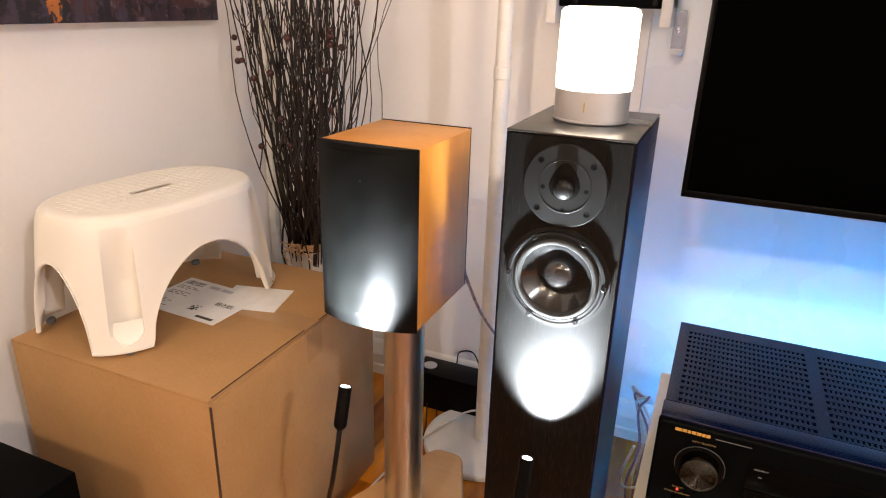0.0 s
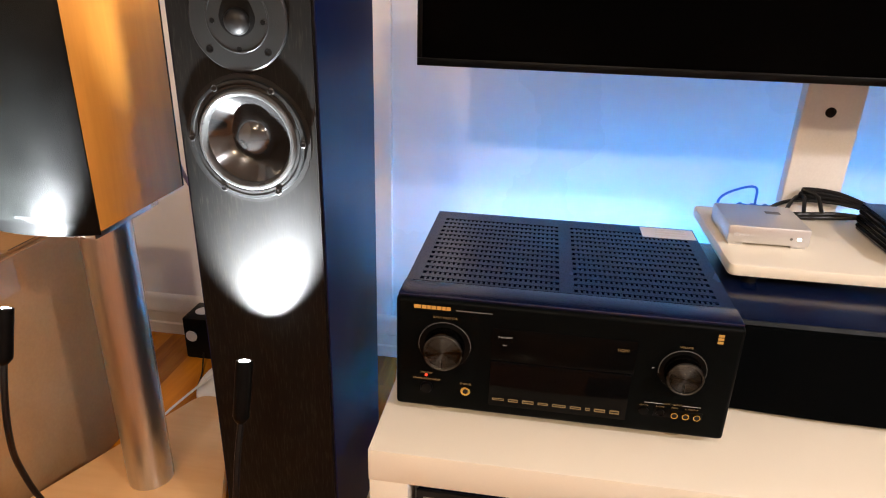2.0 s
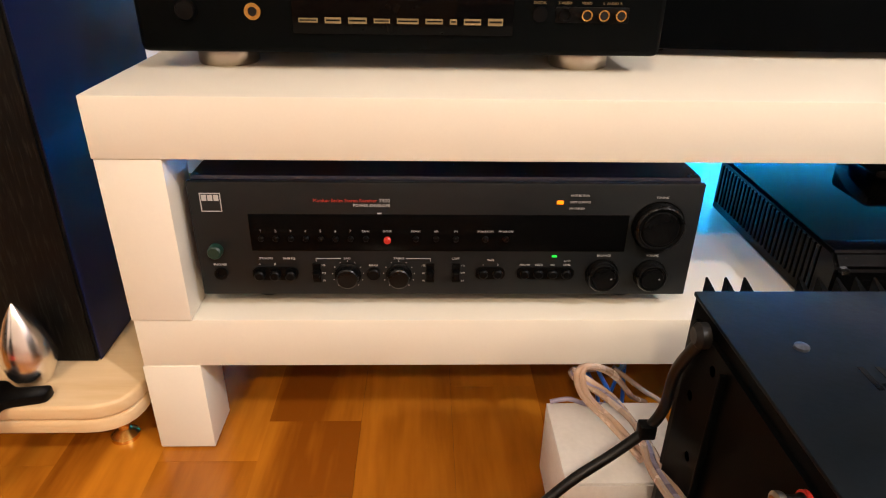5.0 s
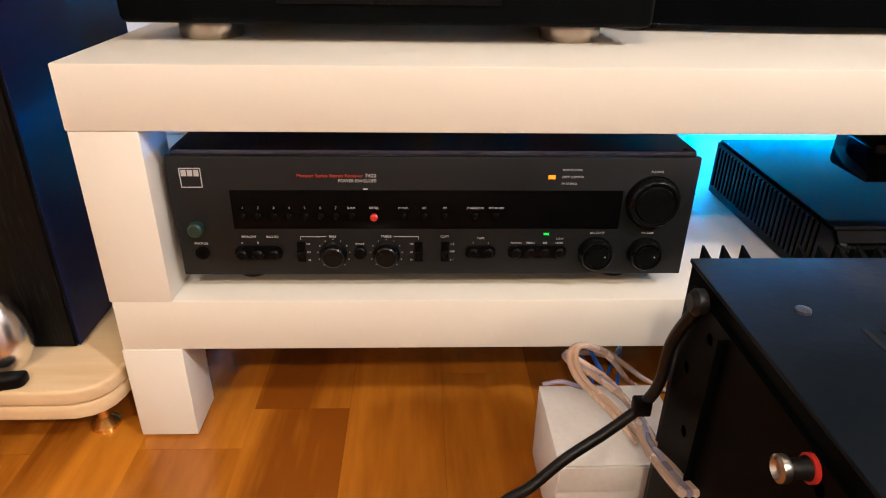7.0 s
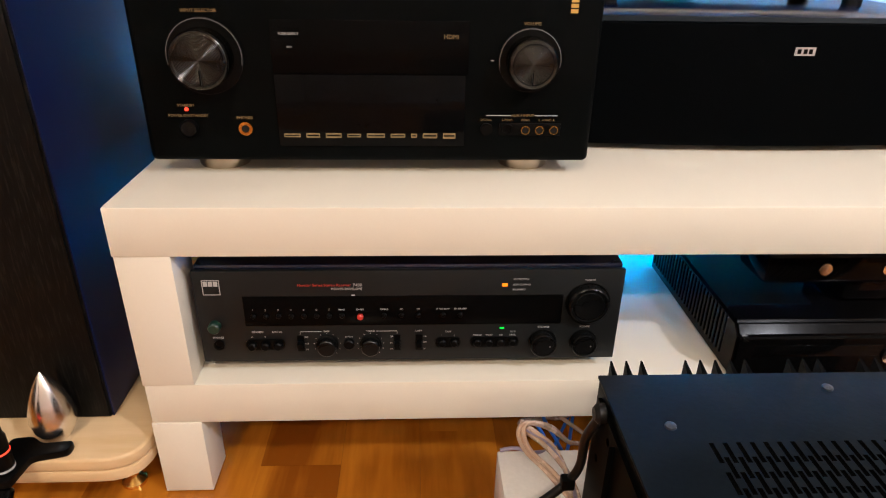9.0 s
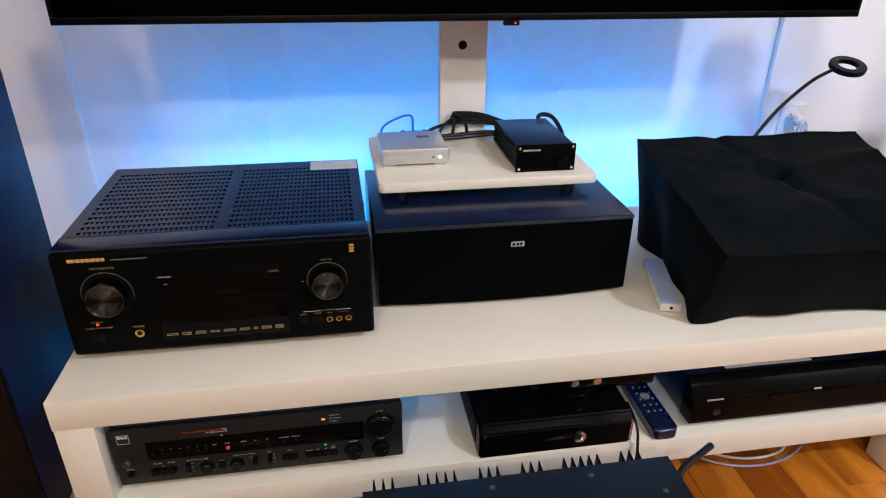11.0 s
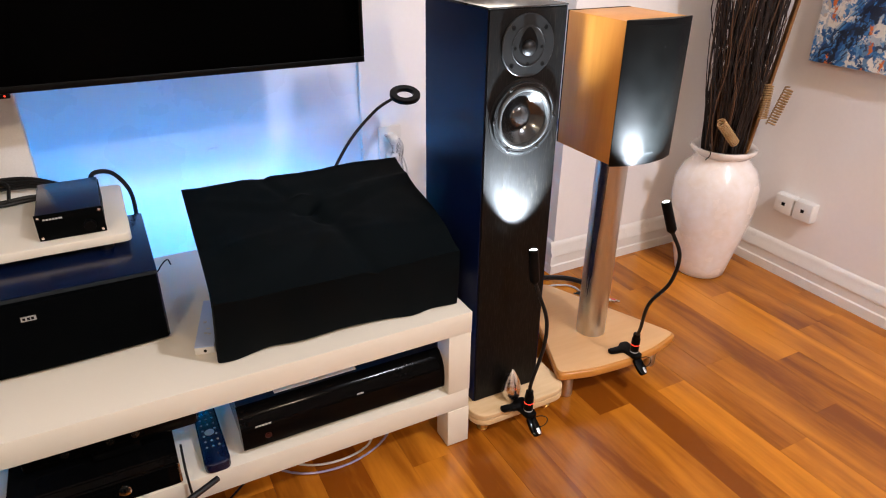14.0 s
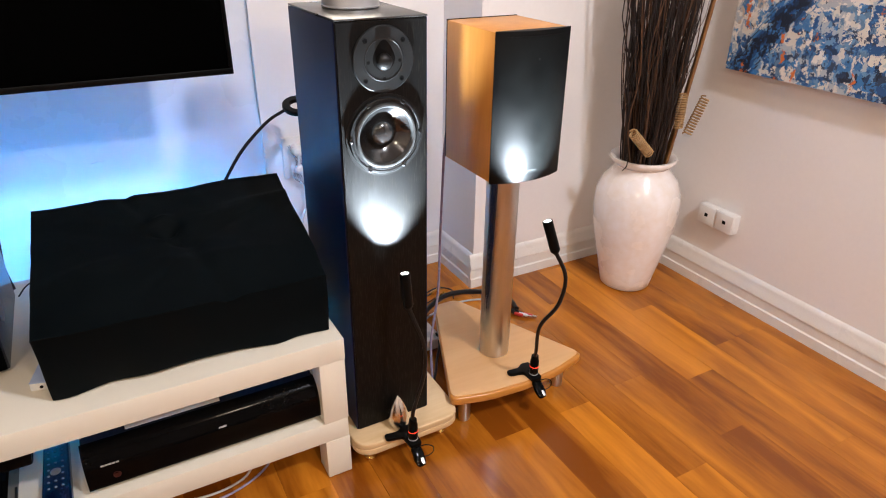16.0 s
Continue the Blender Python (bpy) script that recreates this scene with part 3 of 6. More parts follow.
def tower_speaker(x0, y0, top, label):
    w, d, z0 = 0.17, 0.245, 0.076
    x1, cx = x0 + w, x0 + w / 2
    t = thing("tower_speaker", (cx, y0 + d / 2, z0), label, "loudspeaker", "pair of tower loudspeakers")
    part("cabinet", pierced_box(x0, x1, y0, y0 + d, z0, top, (cx, top - 0.2), 0.062), ASH, t)
    # thin panels added over the sides carry the painted blue reflection
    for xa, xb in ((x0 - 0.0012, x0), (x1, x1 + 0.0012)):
        part("side_panel", box(xa, xb, y0 + 0.003, y0 + d - 0.001, z0 + 0.001, top - 0.001), SIDE_LIT, t, "smooth satin black side with blue wall light in its colour", smooth=0)
    part("top_panel", box(x0 - 0.001, x1 + 0.001, y0 - 0.001, y0 + d + 0.001, top, top + 0.0035, 0.0015), TOPM, t, "grey metal top sheet")
    # tweeter
    zt = top - 0.066
    tw = part("tweeter", lathe([(0.057, 0), (0.057, 0.003), (0.0555, 0.0043), (0.0365, 0.0044), (0.036, 0.0048), (0.035, 0.0048), (0.0345, 0.0043), (0, 0.0043)], (cx, y0, zt), "y", 44), PLATE, t)
    egg = []
    for i in range(28):
        a = 2 * math.pi * i / 28
        egg.append((0.021 * math.sin(a) * (1 - 0.32 * max(0, math.cos(a))), (0.031 if math.cos(a) > 0 else 0.021) * math.cos(a) + 0.002))
    b = bmesh.new()
    lo = [b.verts.new((cx + x, y0 - 0.0044, zt + z)) for x, z in egg]
    hi = [b.verts.new((cx + x * 0.94, y0 - 0.0048, zt + z * 0.94)) for x, z in egg]
    for i in range(28):
        b.faces.new((lo[i], lo[(i + 1) % 28], hi[(i + 1) % 28], hi[i]))
    b.faces.new(hi)
    b.faces.new(list(reversed(lo)))
    part("waveguide", b, BLACKP, tw, "black egg-shaped dome surround")
    part("dome", lathe([(0.0145, 0), (0.014, 0.003), (0.0115, 0.0068), (0.007, 0.0092), (0.0025, 0.01), (0, 0.01)], (cx, y0 - 0.0048, zt - 0.003), "y", 24), RUBBER, tw)
    for k, (sx, sz) in enumerate(((-0.034, 0.033), (0.036, 0.031), (0.033, -0.034), (-0.035, -0.033), (-0.029, -0.003), (0.0295, -0.003), (0.0, -0.032))):
        part("screw", lathe([(0.0044, 0), (0.0044, 0.0002), (0.0032, 0.0003), (0.003, 0.0002), (0, 0.0002)] if k < 4 else [(0.003, 0), (0.003, 0.0002), (0, 0.0003)], (cx + sx, y0 - 0.0043, zt + sz), "y", 12), BLACKP, tw)
    # woofer
    zw = top - 0.2
    k = 0.885

    def turned(profile):
        return [(r * k, h) for r, h in profile]

    part("baffle_ring", ring_lathe(turned([(0.071, 0), (0.0855, 0), (0.0855, 0.0012), (0.071, 0.0012)]), (cx, y0, zw)), RUBBER, t)
    wf = part("woofer", ring_lathe(turned([(0.0795, 0.0012), (0.0795, 0.005), (0.0785, 0.0064), (0.0745, 0.0066), (0.0725, 0.0055), (0.0705, 0.0042), (0.0695, 0.0042), (0.0695, -0.012), (0.0715, -0.012), (0.0715, 0.0012)]), (cx, y0, zw)), PLATE, t, "dark grey cast driver frame")
    part("gasket", ring_lathe(turned([(0.0722, 0.0045), (0.0722, 0.006), (0.0685, 0.0062), (0.0685, 0.0045)]), (cx, y0, zw)), RUBBER, wf)
    part("surround", ring_lathe(turned([(0.0684, 0.003), (0.0672, 0.0066), (0.0645, 0.0086), (0.0615, 0.0086), (0.0588, 0.0064), (0.057, 0.001), (0.057, -0.002), (0.0684, -0.002)]), (cx, y0, zw)), CASTF, wf, "light grey rubber driver surround")
    part("cone", ring_lathe(turned([(0.0572, 0.001), (0.05, -0.0055), (0.042, -0.012), (0.034, -0.0175), (0.0305, -0.019), (0.0305, -0.022), (0.0574, -0.004)]), (cx, y0, zw)), CONE, wf)
    part("dust_cap", lathe(turned([(0.031, -0.02), (0.0305, -0.0165), (0.028, -0.011), (0.022, -0.0055), (0.014, -0.002), (0.006, -0.0005), (0, -0.0003)]), (cx, y0, zw), "y", 40), CONE, wf)
    for n in range(6):
        a = radians(60 * n)
        part("screw", lathe([(0.0042, 0), (0.0042, 0.0012), (0.003, 0.0018), (0.0028, 0.001), (0, 0.001)], (cx + 0.0765 * k * math.cos(a), y0 - 0.0062, zw + 0.0765 * k * math.sin(a)), "y", 12), RUBBER, wf)
    return t


tower_speaker(-0.23, 0.04, 0.945, "black ash tower speaker on a birch plinth with warm-lit front")
tower_speaker(1.52, 0.03, 0.937, "black ash tower speaker on a birch plinth, beside the wall outlet")


def plinth(x0, x1, y0, y1, spike_at):
    cx, cy = (x0 + x1) / 2, (y0 + y1) / 2
    t = thing("speaker_plinth", (cx, cy, 0), "light birch plywood plinth with rounded corners on brass feet", "plinth", "pair of plinths")
    o = rounded([(x0, y0), (x1, y0), (x1, y1), (x0, y1)], 0.045)
    part("lower_board", prism(o, 0.044, 0.0592, 0.003), BIRCH, t)
    part("upper_board", prism(o, 0.0595, 0.0753, 0.0035, 3), BIRCH, t)
    for fx in (x0 + 0.042, x1 - 0.035):
        for fy in (y0 + 0.045, y1 - 0.045):
            part("foot", lathe([(0.0135, 0), (0.0135, 0.004), (0.0055, 0.011), (0.005, 0.026), (0.0115, 0.034), (0.0115, 0.044), (0, 0.044)], (fx, fy, 0), "z", 20), BRASS, t)
    s = thing("steel_cone", (*spike_at, 0.0755), "polished steel bullet cone standing on a plinth", "cone", "steel cones")
    part("cone", lathe([(0.0125, 0), (0.016, 0.004), (0.0215, 0.016), (0.0232, 0.026), (0.0222, 0.037), (0.0182, 0.052), (0.0115, 0.068), (0.0045, 0.08), (0.0006, 0.085), (0, 0.085)], (*spike_at, 0.0755), "z", 32), CHROME, s)


plinth(-0.268, -0.006, -0.026, 0.31, (-0.107, 0.0135))
plinth(1.498, 1.752, -0.024, 0.3, (1.604, 0.004))


# ---- bookshelf loudspeakers on stands ----
def bookshelf_speaker(x0, y0, y1, label, z0=0.612, z1=0.903):
    w = 0.172
    x1, cx = x0 + w, x0 + w / 2
    t = thing("bookshelf_speaker", (cx, (y0 + y1) / 2, z0), label, "loudspeaker", "pair of bookshelf loudspeakers")
    part("cabinet", box(x0, x1, y0 + 0.016, y1 - 0.004, z0, z1, 0.0015), CHERRY, t, "cherry-veneered cabinet")
    part("rear_panel", box(x0 + 0.0005, x1 - 0.0005, y1 - 0.004, y1, z0 + 0.0005, z1 + 0.001), BLACKP, t)
    n = 14
    front = [(x0 + w * i / n, y0 + 0.014 - 0.02 * (1 - (2 * i / n - 1) ** 2)) for i in range(n + 1)]
    o = [(x0, y0 + 0.016), *front, (x1, y0 + 0.016)]
    part("front_baffle", prism(o, z0 - 0.004, z1 + 0.002, 0.0012), BLACKP, t, "black curved front frame")
    g = [(x0 + 0.006 + (w - 0.012) * i / n, y0 + 0.0115 - 0.02 * (1 - (2 * i / n - 1) ** 2)) for i in range(n + 1)]
    gr = part("grille", prism([(x0 + 0.006, y0 + 0.013), *g, (x1 - 0.006, y0 + 0.013)], z0 + 0.014, z1 - 0.008, 0.001), GRILLE, t, "black cloth grille")
    part("badge", box(cx - 0.012, cx + 0.012, y0 - 0.0087, y0 - 0.0082, z0 + 0.019, z0 + 0.0225), PLATE, gr)
    part("emblem", lathe([(0.002, 0), (0.002, 0.0003), (0, 0.0003)], (cx, y0 - 0.0084, z1 - 0.05), "y", 12), PLATE, gr)
    return t


def speaker_stand(cx, cy, back=0.0):
    t = thing("speaker_stand", (cx, cy, 0), "speaker stand with brushed aluminium column on triangular beech base", "speaker stand", "pair of speaker stands")
    raw = [(-0.195, -0.12), (-0.1, -0.145), (0.0, -0.153), (0.1, -0.145), (0.195, -0.12), (0.035, 0.262), (-0.035, 0.262)]
    o = rounded([(cx + x, cy + y) for x, y in raw], 0.022)
    part("base_board", prism(o, 0.076, 0.0985, 0.006, 3), EDGEW, t, "varnished rounded base board")
    o2 = rounded([(cx + x * 0.965, cy + 0.002 + y * 0.965) for x, y in raw], 0.022)
    part("base_top", prism(o2, 0.0965, 0.1, 0.0006), BEECH, t, "pale beech laminate top")
    part("column", lathe([(0.0375, 0.1), (0.0375, 0.596), (0, 0.596)], (cx, cy + back, 0), "z", 48), ALU, t)
    part("top_plate", box(cx - 0.065, cx + 0.065, cy - 0.09, cy + 0.06, 0.596, 0.607, 0.002), ALU, t)
    for x, y in ((-0.14, -0.09), (0.14, -0.09), (0.0, 0.2)):
        part("leg", lathe([(0.014, 0), (0.016, 0.004), (0.016, 0.076), (0, 0.076)], (cx + x, cy + y, 0), "z", 24), ALU, t)


bookshelf_speaker(-0.53, 0.022, 0.245, "cherry-sided bookshelf speaker with black curved grille beside a cardboard box")
bookshelf_speaker(1.823, 0.0, 0.2, "cherry-sided bookshelf speaker with black curved grille near a vase")
speaker_stand(-0.438, 0.135, 0.018)
speaker_stand(1.93, 0.12)


# ---- lamps ----
def table_lamp(cx, cy, z, label, r=0.054):
    t = thing("table_lamp", (cx, cy, z), label, "lamp", "table lamps on the towers")
    b = part("base", lathe([(r - 0.002, 0), (r, 0.002), (r, 0.004), (r - 0.001, 0.005), (r - 0.001, 0.045), (0, 0.045)], (cx, cy, z), "z", 48), SILVER, t, "satin silver lamp base")
    part("shade", lathe([(r - 0.0015, 0.0455), (r, 0.05), (r, 0.147), (r - 0.003, 0.152), (r - 0.01, 0.1545), (0, 0.155)], (cx, cy, z), "z", 48), SHADE, t, "glowing opal white shade")
    part("touch_mark", box(cx - 0.0006, cx + 0.0006, cy - r - 0.0006, cy - r + 0.003, z + 0.018, z + 0.031), GOLD, b)


table_lamp(-0.145, 0.165, 0.949, "glowing warm cylindrical table lamp on a tower speaker")
table_lamp(1.607, 0.175, 0.941, "warm cylindrical table lamp on the tower by the outlet")


def clip_lamp(clip, neck, head0, head1, label, flip=1, power=115.0, cone=80, lean=0.16, side=0.0):
    """A clip lamp: clamp, collar, flexible neck and a small tubular head that shines upward."""
    cx, cy, cz = clip
    t = thing("clip_lamp", clip, label, "clip lamp", "clip lamps at the speakers")
    rot = Matrix.Translation(clip) @ Matrix.Diagonal((flip, 1, 1, 1))
    pad = prism(rounded([(-0.05, 0.03), (-0.05, 0.014), (-0.016, 0.006), (-0.013, -0.03), (0.013, -0.03), (0.016, 0.012), (0.018, 0.034), (-0.004, 0.037), (-0.018, 0.026)], 0.006, 3), 0.0, 0.009, 0.0015)
    bmesh.ops.transform(pad, matrix=rot, verts=pad.verts)
    part("upper_jaw", pad, BLACKP, t)
    low = prism(rounded([(-0.011, 0.0), (0.011, 0.0), (0.0125, -0.03), (0.008, -0.044), (-0.008, -0.044), (-0.0125, -0.03)], 0.005, 3), -0.005, 0.005, 0.002)
    bmesh.ops.transform(low, matrix=rot @ pose(0.0, -0.022, -0.004, 38, 0, 0), verts=low.verts)
    lj = part("lower_jaw", low, GLOSSB, t)
    # small polished strip added for the glint at the jaw's end
    lip = box(-0.0035, 0.0035, -0.041, -0.027, 0.005, 0.0058, 0.0003)
    bmesh.ops.transform(lip, matrix=rot @ pose(0.004, -0.022, -0.004, 38, 0, 0), verts=lip.verts)
    part("glint_strip", lip, CHROME, lj)
    wire = tube([(0.006, -0.026, -0.004), (0.02, -0.034, 0.002), (0.036, -0.036, -0.008), (0.036, -0.036, -0.024), (0.018, -0.034, -0.03), (0.0, -0.02, -0.022)], 0.0011, 6)
    bmesh.ops.transform(wire, matrix=rot, verts=wire.verts)
    part("wire", wire, CABLE, t)
    col = part("collar", lathe([(0.0095, 0.009), (0.0105, 0.014), (0.0105, 0.05), (0.009, 0.054), (0.0085, 0.064), (0, 0.064)], (cx, cy - 0.012, cz), "z", 20), BLACKP, t)
    part("indicator", lathe([(0.0108, 0.033), (0.0108, 0.0348), (0.0, 0.0348)], (cx, cy - 0.012, cz), "z", 20), LEDR, col, "thin red glowing ring")
    part("white_band", lathe([(0.0108, 0.012), (0.0108, 0.0145), (0.0, 0.0145)], (cx, cy - 0.012, cz), "z", 20), GREYPL, col)
    line = [(cx, cy - 0.012, cz + 0.06), *neck, head0]
    part("neck", tube(line, 0.0042, 10), CABLE, t, "black flexible gooseneck")
    h0, h1 = Vector(head0), Vector(head1)
    m = Matrix.Translation(h0) @ (h1 - h0).to_track_quat("Z", "Y").to_matrix().to_4x4()
    L = (h1 - h0).length
    hb = lathe([(0.0045, -0.006), (0.0095, 0), (0.0105, 0.003), (0.0105, L - 0.001), (0.009, L), (0.009, L - 0.003), (0, L - 0.003)], (0, 0, 0), "z", 24)
    bmesh.ops.transform(hb, matrix=m, verts=hb.verts)
    hd = part("head", hb, BLACKP, t)
    lens = lathe([(0.0075, L - 0.003), (0.007, L - 0.0005), (0.004, L + 0.0008), (0, L + 0.001)], (0, 0, 0), "z", 20)
    bmesh.ops.transform(lens, matrix=m, verts=lens.verts)
    part("lens", lens, LEDW, hd, "bright white lens")
    tip = h1 + (h1 - h0).normalized() * 0.006
    lamp("clip_light", "SPOT", look(tip, tip + (h1 - h0).normalized() + Vector((side, lean, 0))), power, (0.88, 0.97, 1.0), 0.008, cone, 1.0)


clip_lamp((-0.13, -0.034, 0.0755), [(-0.132, -0.06, 0.165), (-0.14, -0.075, 0.217), (-0.154, -0.075, 0.271), (-0.152, -0.065, 0.345)], (-0.149, -0.045, 0.412), (-0.148, -0.023, 0.483), "black gooseneck clip lamp clamped to a birch plinth, lit", flip=-1, power=150.0, cone=74, lean=0.28)
clip_lamp((1.61, -0.046, 0.0755), [(1.611, -0.06, 0.165), (1.636, -0.06, 0.25), (1.637, -0.06, 0.32), (1.62, -0.05, 0.38)], (1.611, -0.042, 0.412), (1.611, -0.029, 0.48), "black gooseneck clip lamp clamped to the plinth by the bench, lit", power=150.0, cone=74, lean=0.28)
clip_lamp((-0.43, 0.0, 0.1005), [(-0.475, -0.03, 0.2), (-0.472, -0.06, 0.3), (-0.446, -0.085, 0.38), (-0.436, -0.085, 0.44)], (-0.436, -0.074, 0.48), (-0.437, -0.053, 0.541), "black gooseneck clip lamp clamped to a stand base, lit", side=-0.16)
clip_lamp((1.952, -0.01, 0.1005), [(1.935, -0.045, 0.2), (1.915, -0.075, 0.29), (1.93, -0.11, 0.36), (1.935, -0.118, 0.43)], (1.912, -0.105, 0.49), (1.899, -0.087, 0.553), "black gooseneck clip lamp clamped to a beech stand base, lit", side=0.2)


# ---- things on the bench top ----
def av_receiver():
    x0, x1, y0, y1, z0, z1 = 0.019, 0.463, 0.085, 0.425, 0.366, 0.5385
    t = thing("av_receiver", ((x0 + x1) / 2, (y0 + y1) / 2, 0.35), "large black audio-video receiver with slotted top and round knobs", "receiver")
    part("front_panel", box(x0, x1, y0, y0 + 0.018, z0, 0.535, 0.006, 3), FACEB, t)
    # chassis and cover use the sheet with blue wall light painted in
    part("chassis", box(x0 + 0.005, x1 - 0.005, y0 + 0.018, y1, z0 + 0.003, z1 - 0.009), SHEETB_LIT, t)
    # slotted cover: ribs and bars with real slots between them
    cover = part("top_cover", box(x0 + 0.002, x1 - 0.002, y0 + 0.007, y0 + 0.05, z1 - 0.006, z1, 0.0015), SHEETB_LIT, t, "black slotted metal cover with blue wall light in its colour")
    b = bmesh.new()
    ys0, ys1 = y0 + 0.05, y1 - 0.03
    box(x0 + 0.004, x0 + 0.022, ys0, ys1, z1 - 0.004, z1, bm=b)
    box(x1 - 0.022, x1 - 0.004, ys0, ys1, z1 - 0.004, z1, bm=b)
    box(x0 + 0.004, x1 - 0.004, ys1, y1, z1 - 0.004, z1, bm=b)
    mid = (x0 + x1) / 2
    box(mid - 0.008, mid + 0.012, ys0, ys1, z1 - 0.004, z1, bm=b)
    rows, pitch = 14, (ys1 - ys0) / 14
    for r in range(rows + 1):
        yy = ys0 + pitch * r
        lo, hi = (yy, yy + 0.005) if r == 0 else (yy - 0.005, yy) if r == rows else (yy - 0.005, yy + 0.005)
        for a0, a1 in ((x0 + 0.022, mid - 0.008), (mid + 0.012, x1 - 0.022)):
            box(a0, a1, lo, hi, z1 - 0.004, z1, bm=b)
    part("rear_frame", b, SHEETB_LIT, cover, smooth=0)
    b = bmesh.new()
    for a0, a1 in ((x0 + 0.022, mid - 0.008), (mid + 0.012, x1 - 0.022)):
        n = 27
        for i in range(1, n):
            xx = a0 + (a1 - a0) * i / n
            box(xx - 0.0019, xx + 0.0019, ys0, ys1, z1 - 0.0042, z1 - 0.0004, bm=b)
    part("slot_ribs", b, SHEETB_LIT, cover, smooth=0)
    # what shows faintly through the slots
    part("heat_sink", box(0.28, 0.3, y0 + 0.08, y0 + 0.2, z1 - 0.035, z1 - 0.012), GREYPL, t)
    part("transformer", box(0.33, 0.365, y0 + 0.14, y0 + 0.23, z1 - 0.035, z1 - 0.012, 0.002), CASTF, t)
    part("rating_label", box(x1 - 0.092, x1 - 0.006, y1 - 0.05, y1 - 0.005, z1, z1 + 0.0006), GREYPL, t, "pale printed rating label")
    for i in range(3):
        part("print_bar", box(x1 - 0.07, x1 - 0.02, y1 - 0.04 + i * 0.011, y1 - 0.036 + i * 0.011, z1 + 0.0006, z1 + 0.0009), PALE, t, smooth=0)
    f = y0
    # display window and flap
    part("display_window", box(0.149, 0.336, f - 0.0015, f + 0.002, 0.4545, 0.5035, 0.001), DISPLAY, t)
    part("flap", box(0.149, 0.334, f - 0.0025, f + 0.002, 0.3825, 0.4535, 0.0015), GLOSSB, t)
    lettering("PURE DIRECT", 0.0032, 0.157, f - 0.0017, 0.4905, PALE, t, "LEFT")
    bar(0.164, 0.169, 0.478, 0.4795, f - 0.0016, DIMPR, t)
    lettering("HDMI", 0.0058, 0.319, f - 0.0017, 0.489, DIMGOLD, t)
    # maker's mark as plain gold shapes
    xs = 0.044
    for i, wd in enumerate((0.0092, 0.0062, 0.0045, 0.006, 0.0062, 0.0045, 0.0055)):
        bar(xs, xs + wd, 0.5215, 0.5265, f, GOLD, t, "emblem")
        xs += wd + 0.0011
    bar(0.1, 0.148, 0.522, 0.5233, f, DIMPR, t)
    b1 = bmesh.new()
    for i in range(3):
        box(0.4305, 0.4375, f - 0.0004, f, 0.5115 + i * 0.0048, 0.515 + i * 0.0048, bm=b1)
    part("emblem", b1, GOLD, t, smooth=0)
    # row of format marks
    xs = 0.1545
    for i, (wd, hh) in enumerate(((0.016, 0.0036), (0.0135, 0.0048), (0.0155, 0.005), (0.0135, 0.0036), (0.018, 0.0044), (0.0145, 0.0042), (0.006, 0.0044), (0.0145, 0.005), (0.0125, 0.0058))):
        mk = bar(xs, xs + wd, 0.3938 - hh / 2, 0.3938 + hh / 2, f - 0.0026, DIMGOLD, t, "format_mark")
        part("mark_gap", box(xs + 0.001, xs + wd - 0.001, f - 0.0032, f - 0.003, 0.3938 - hh * 0.12, 0.3938 + hh * 0.16), BLACKP, mk, smooth=0)
        xs += wd + 0.0058
    # knobs
    for cx, cz, r, scale in ((0.0862, 0.4685, 0.0275, 0.036), (0.3955, 0.4675, 0.0235, 0.0305)):
        part("knob_ring", lathe([(scale, 0), (scale, 0.001), (scale - 0.0012, 0.001), (scale - 0.0012, 0.0005), (0, 0.0005)], (cx, f, cz), "y", 40), BLACKP, t)
        k = part("knob", lathe([(r, 0), (r, 0.02), (r - 0.0015, 0.0225), (r - 0.004, 0.0225), (r - 0.0045, 0.0215), (0, 0.0215)], (cx, f, cz), "y", 40), KNOBM, t, "spun dark metal knob")
        part("pointer", box(cx - 0.0005, cx + 0.0005, f - 0.0229, f - 0.0213, cz - r * 0.8, cz - r * 0.3), BLACKP, k)
    lettering("INPUT SELECTOR", 0.0042, 0.0862, f - 0.0002, 0.51, DIMGOLD, t)
    lettering("VOLUME", 0.0042, 0.3955, f - 0.0002, 0.5015, DIMGOLD, t)
    bar(0.3575, 0.3605, 0.467, 0.4678, f, PALE, t)
    for cx, cz, r in ((0.0862, 0.4685, 0.0352), (0.3955, 0.4675, 0.0298)):
        part("scale_arc", tube([(cx + r * math.cos(a), f - 0.0012, cz + r * math.sin(a)) for a in [radians(-12 + 12 * i) for i in range(18)]], 0.00035, 5, steps=1), DIMPR, t, "thin pale scale line")
    # lower controls
    part("standby_light", lathe([(0.0018, 0), (0.0018, 0.001), (0, 0.001)], (0.0619, f, 0.4189), "y", 10), LEDR, t)
    lettering("STANDBY", 0.0038, 0.0619, f - 0.0002, 0.4225, DIMGOLD, t)
    lettering("POWER ON/STANDBY", 0.0038, 0.0627, f - 0.0002, 0.4125, DIMGOLD, t)
    part("power_button", lathe([(0.0085, 0), (0.0085, 0.004), (0.0072, 0.0062), (0, 0.0072)], (0.0627, f, 0.4005), "y", 28), BLACKP, t)
    lettering("PHONES", 0.0042, 0.1171, f - 0.0002, 0.4105, DIMGOLD, t)
    part("phones_socket", lathe([(0.0068, 0), (0.0068, 0.0025), (0.0038, 0.0025), (0.0036, 0.0006), (0, 0.0006)], (0.1171, f, 0.4), "y", 24), BRASS, t, "gold headphone socket")
    part("socket_hole", lathe([(0.0036, 0), (0.0036, 0.0018), (0, 0.0018)], (0.1171, f - 0.0006, 0.4), "y", 18), RUBBER, t)
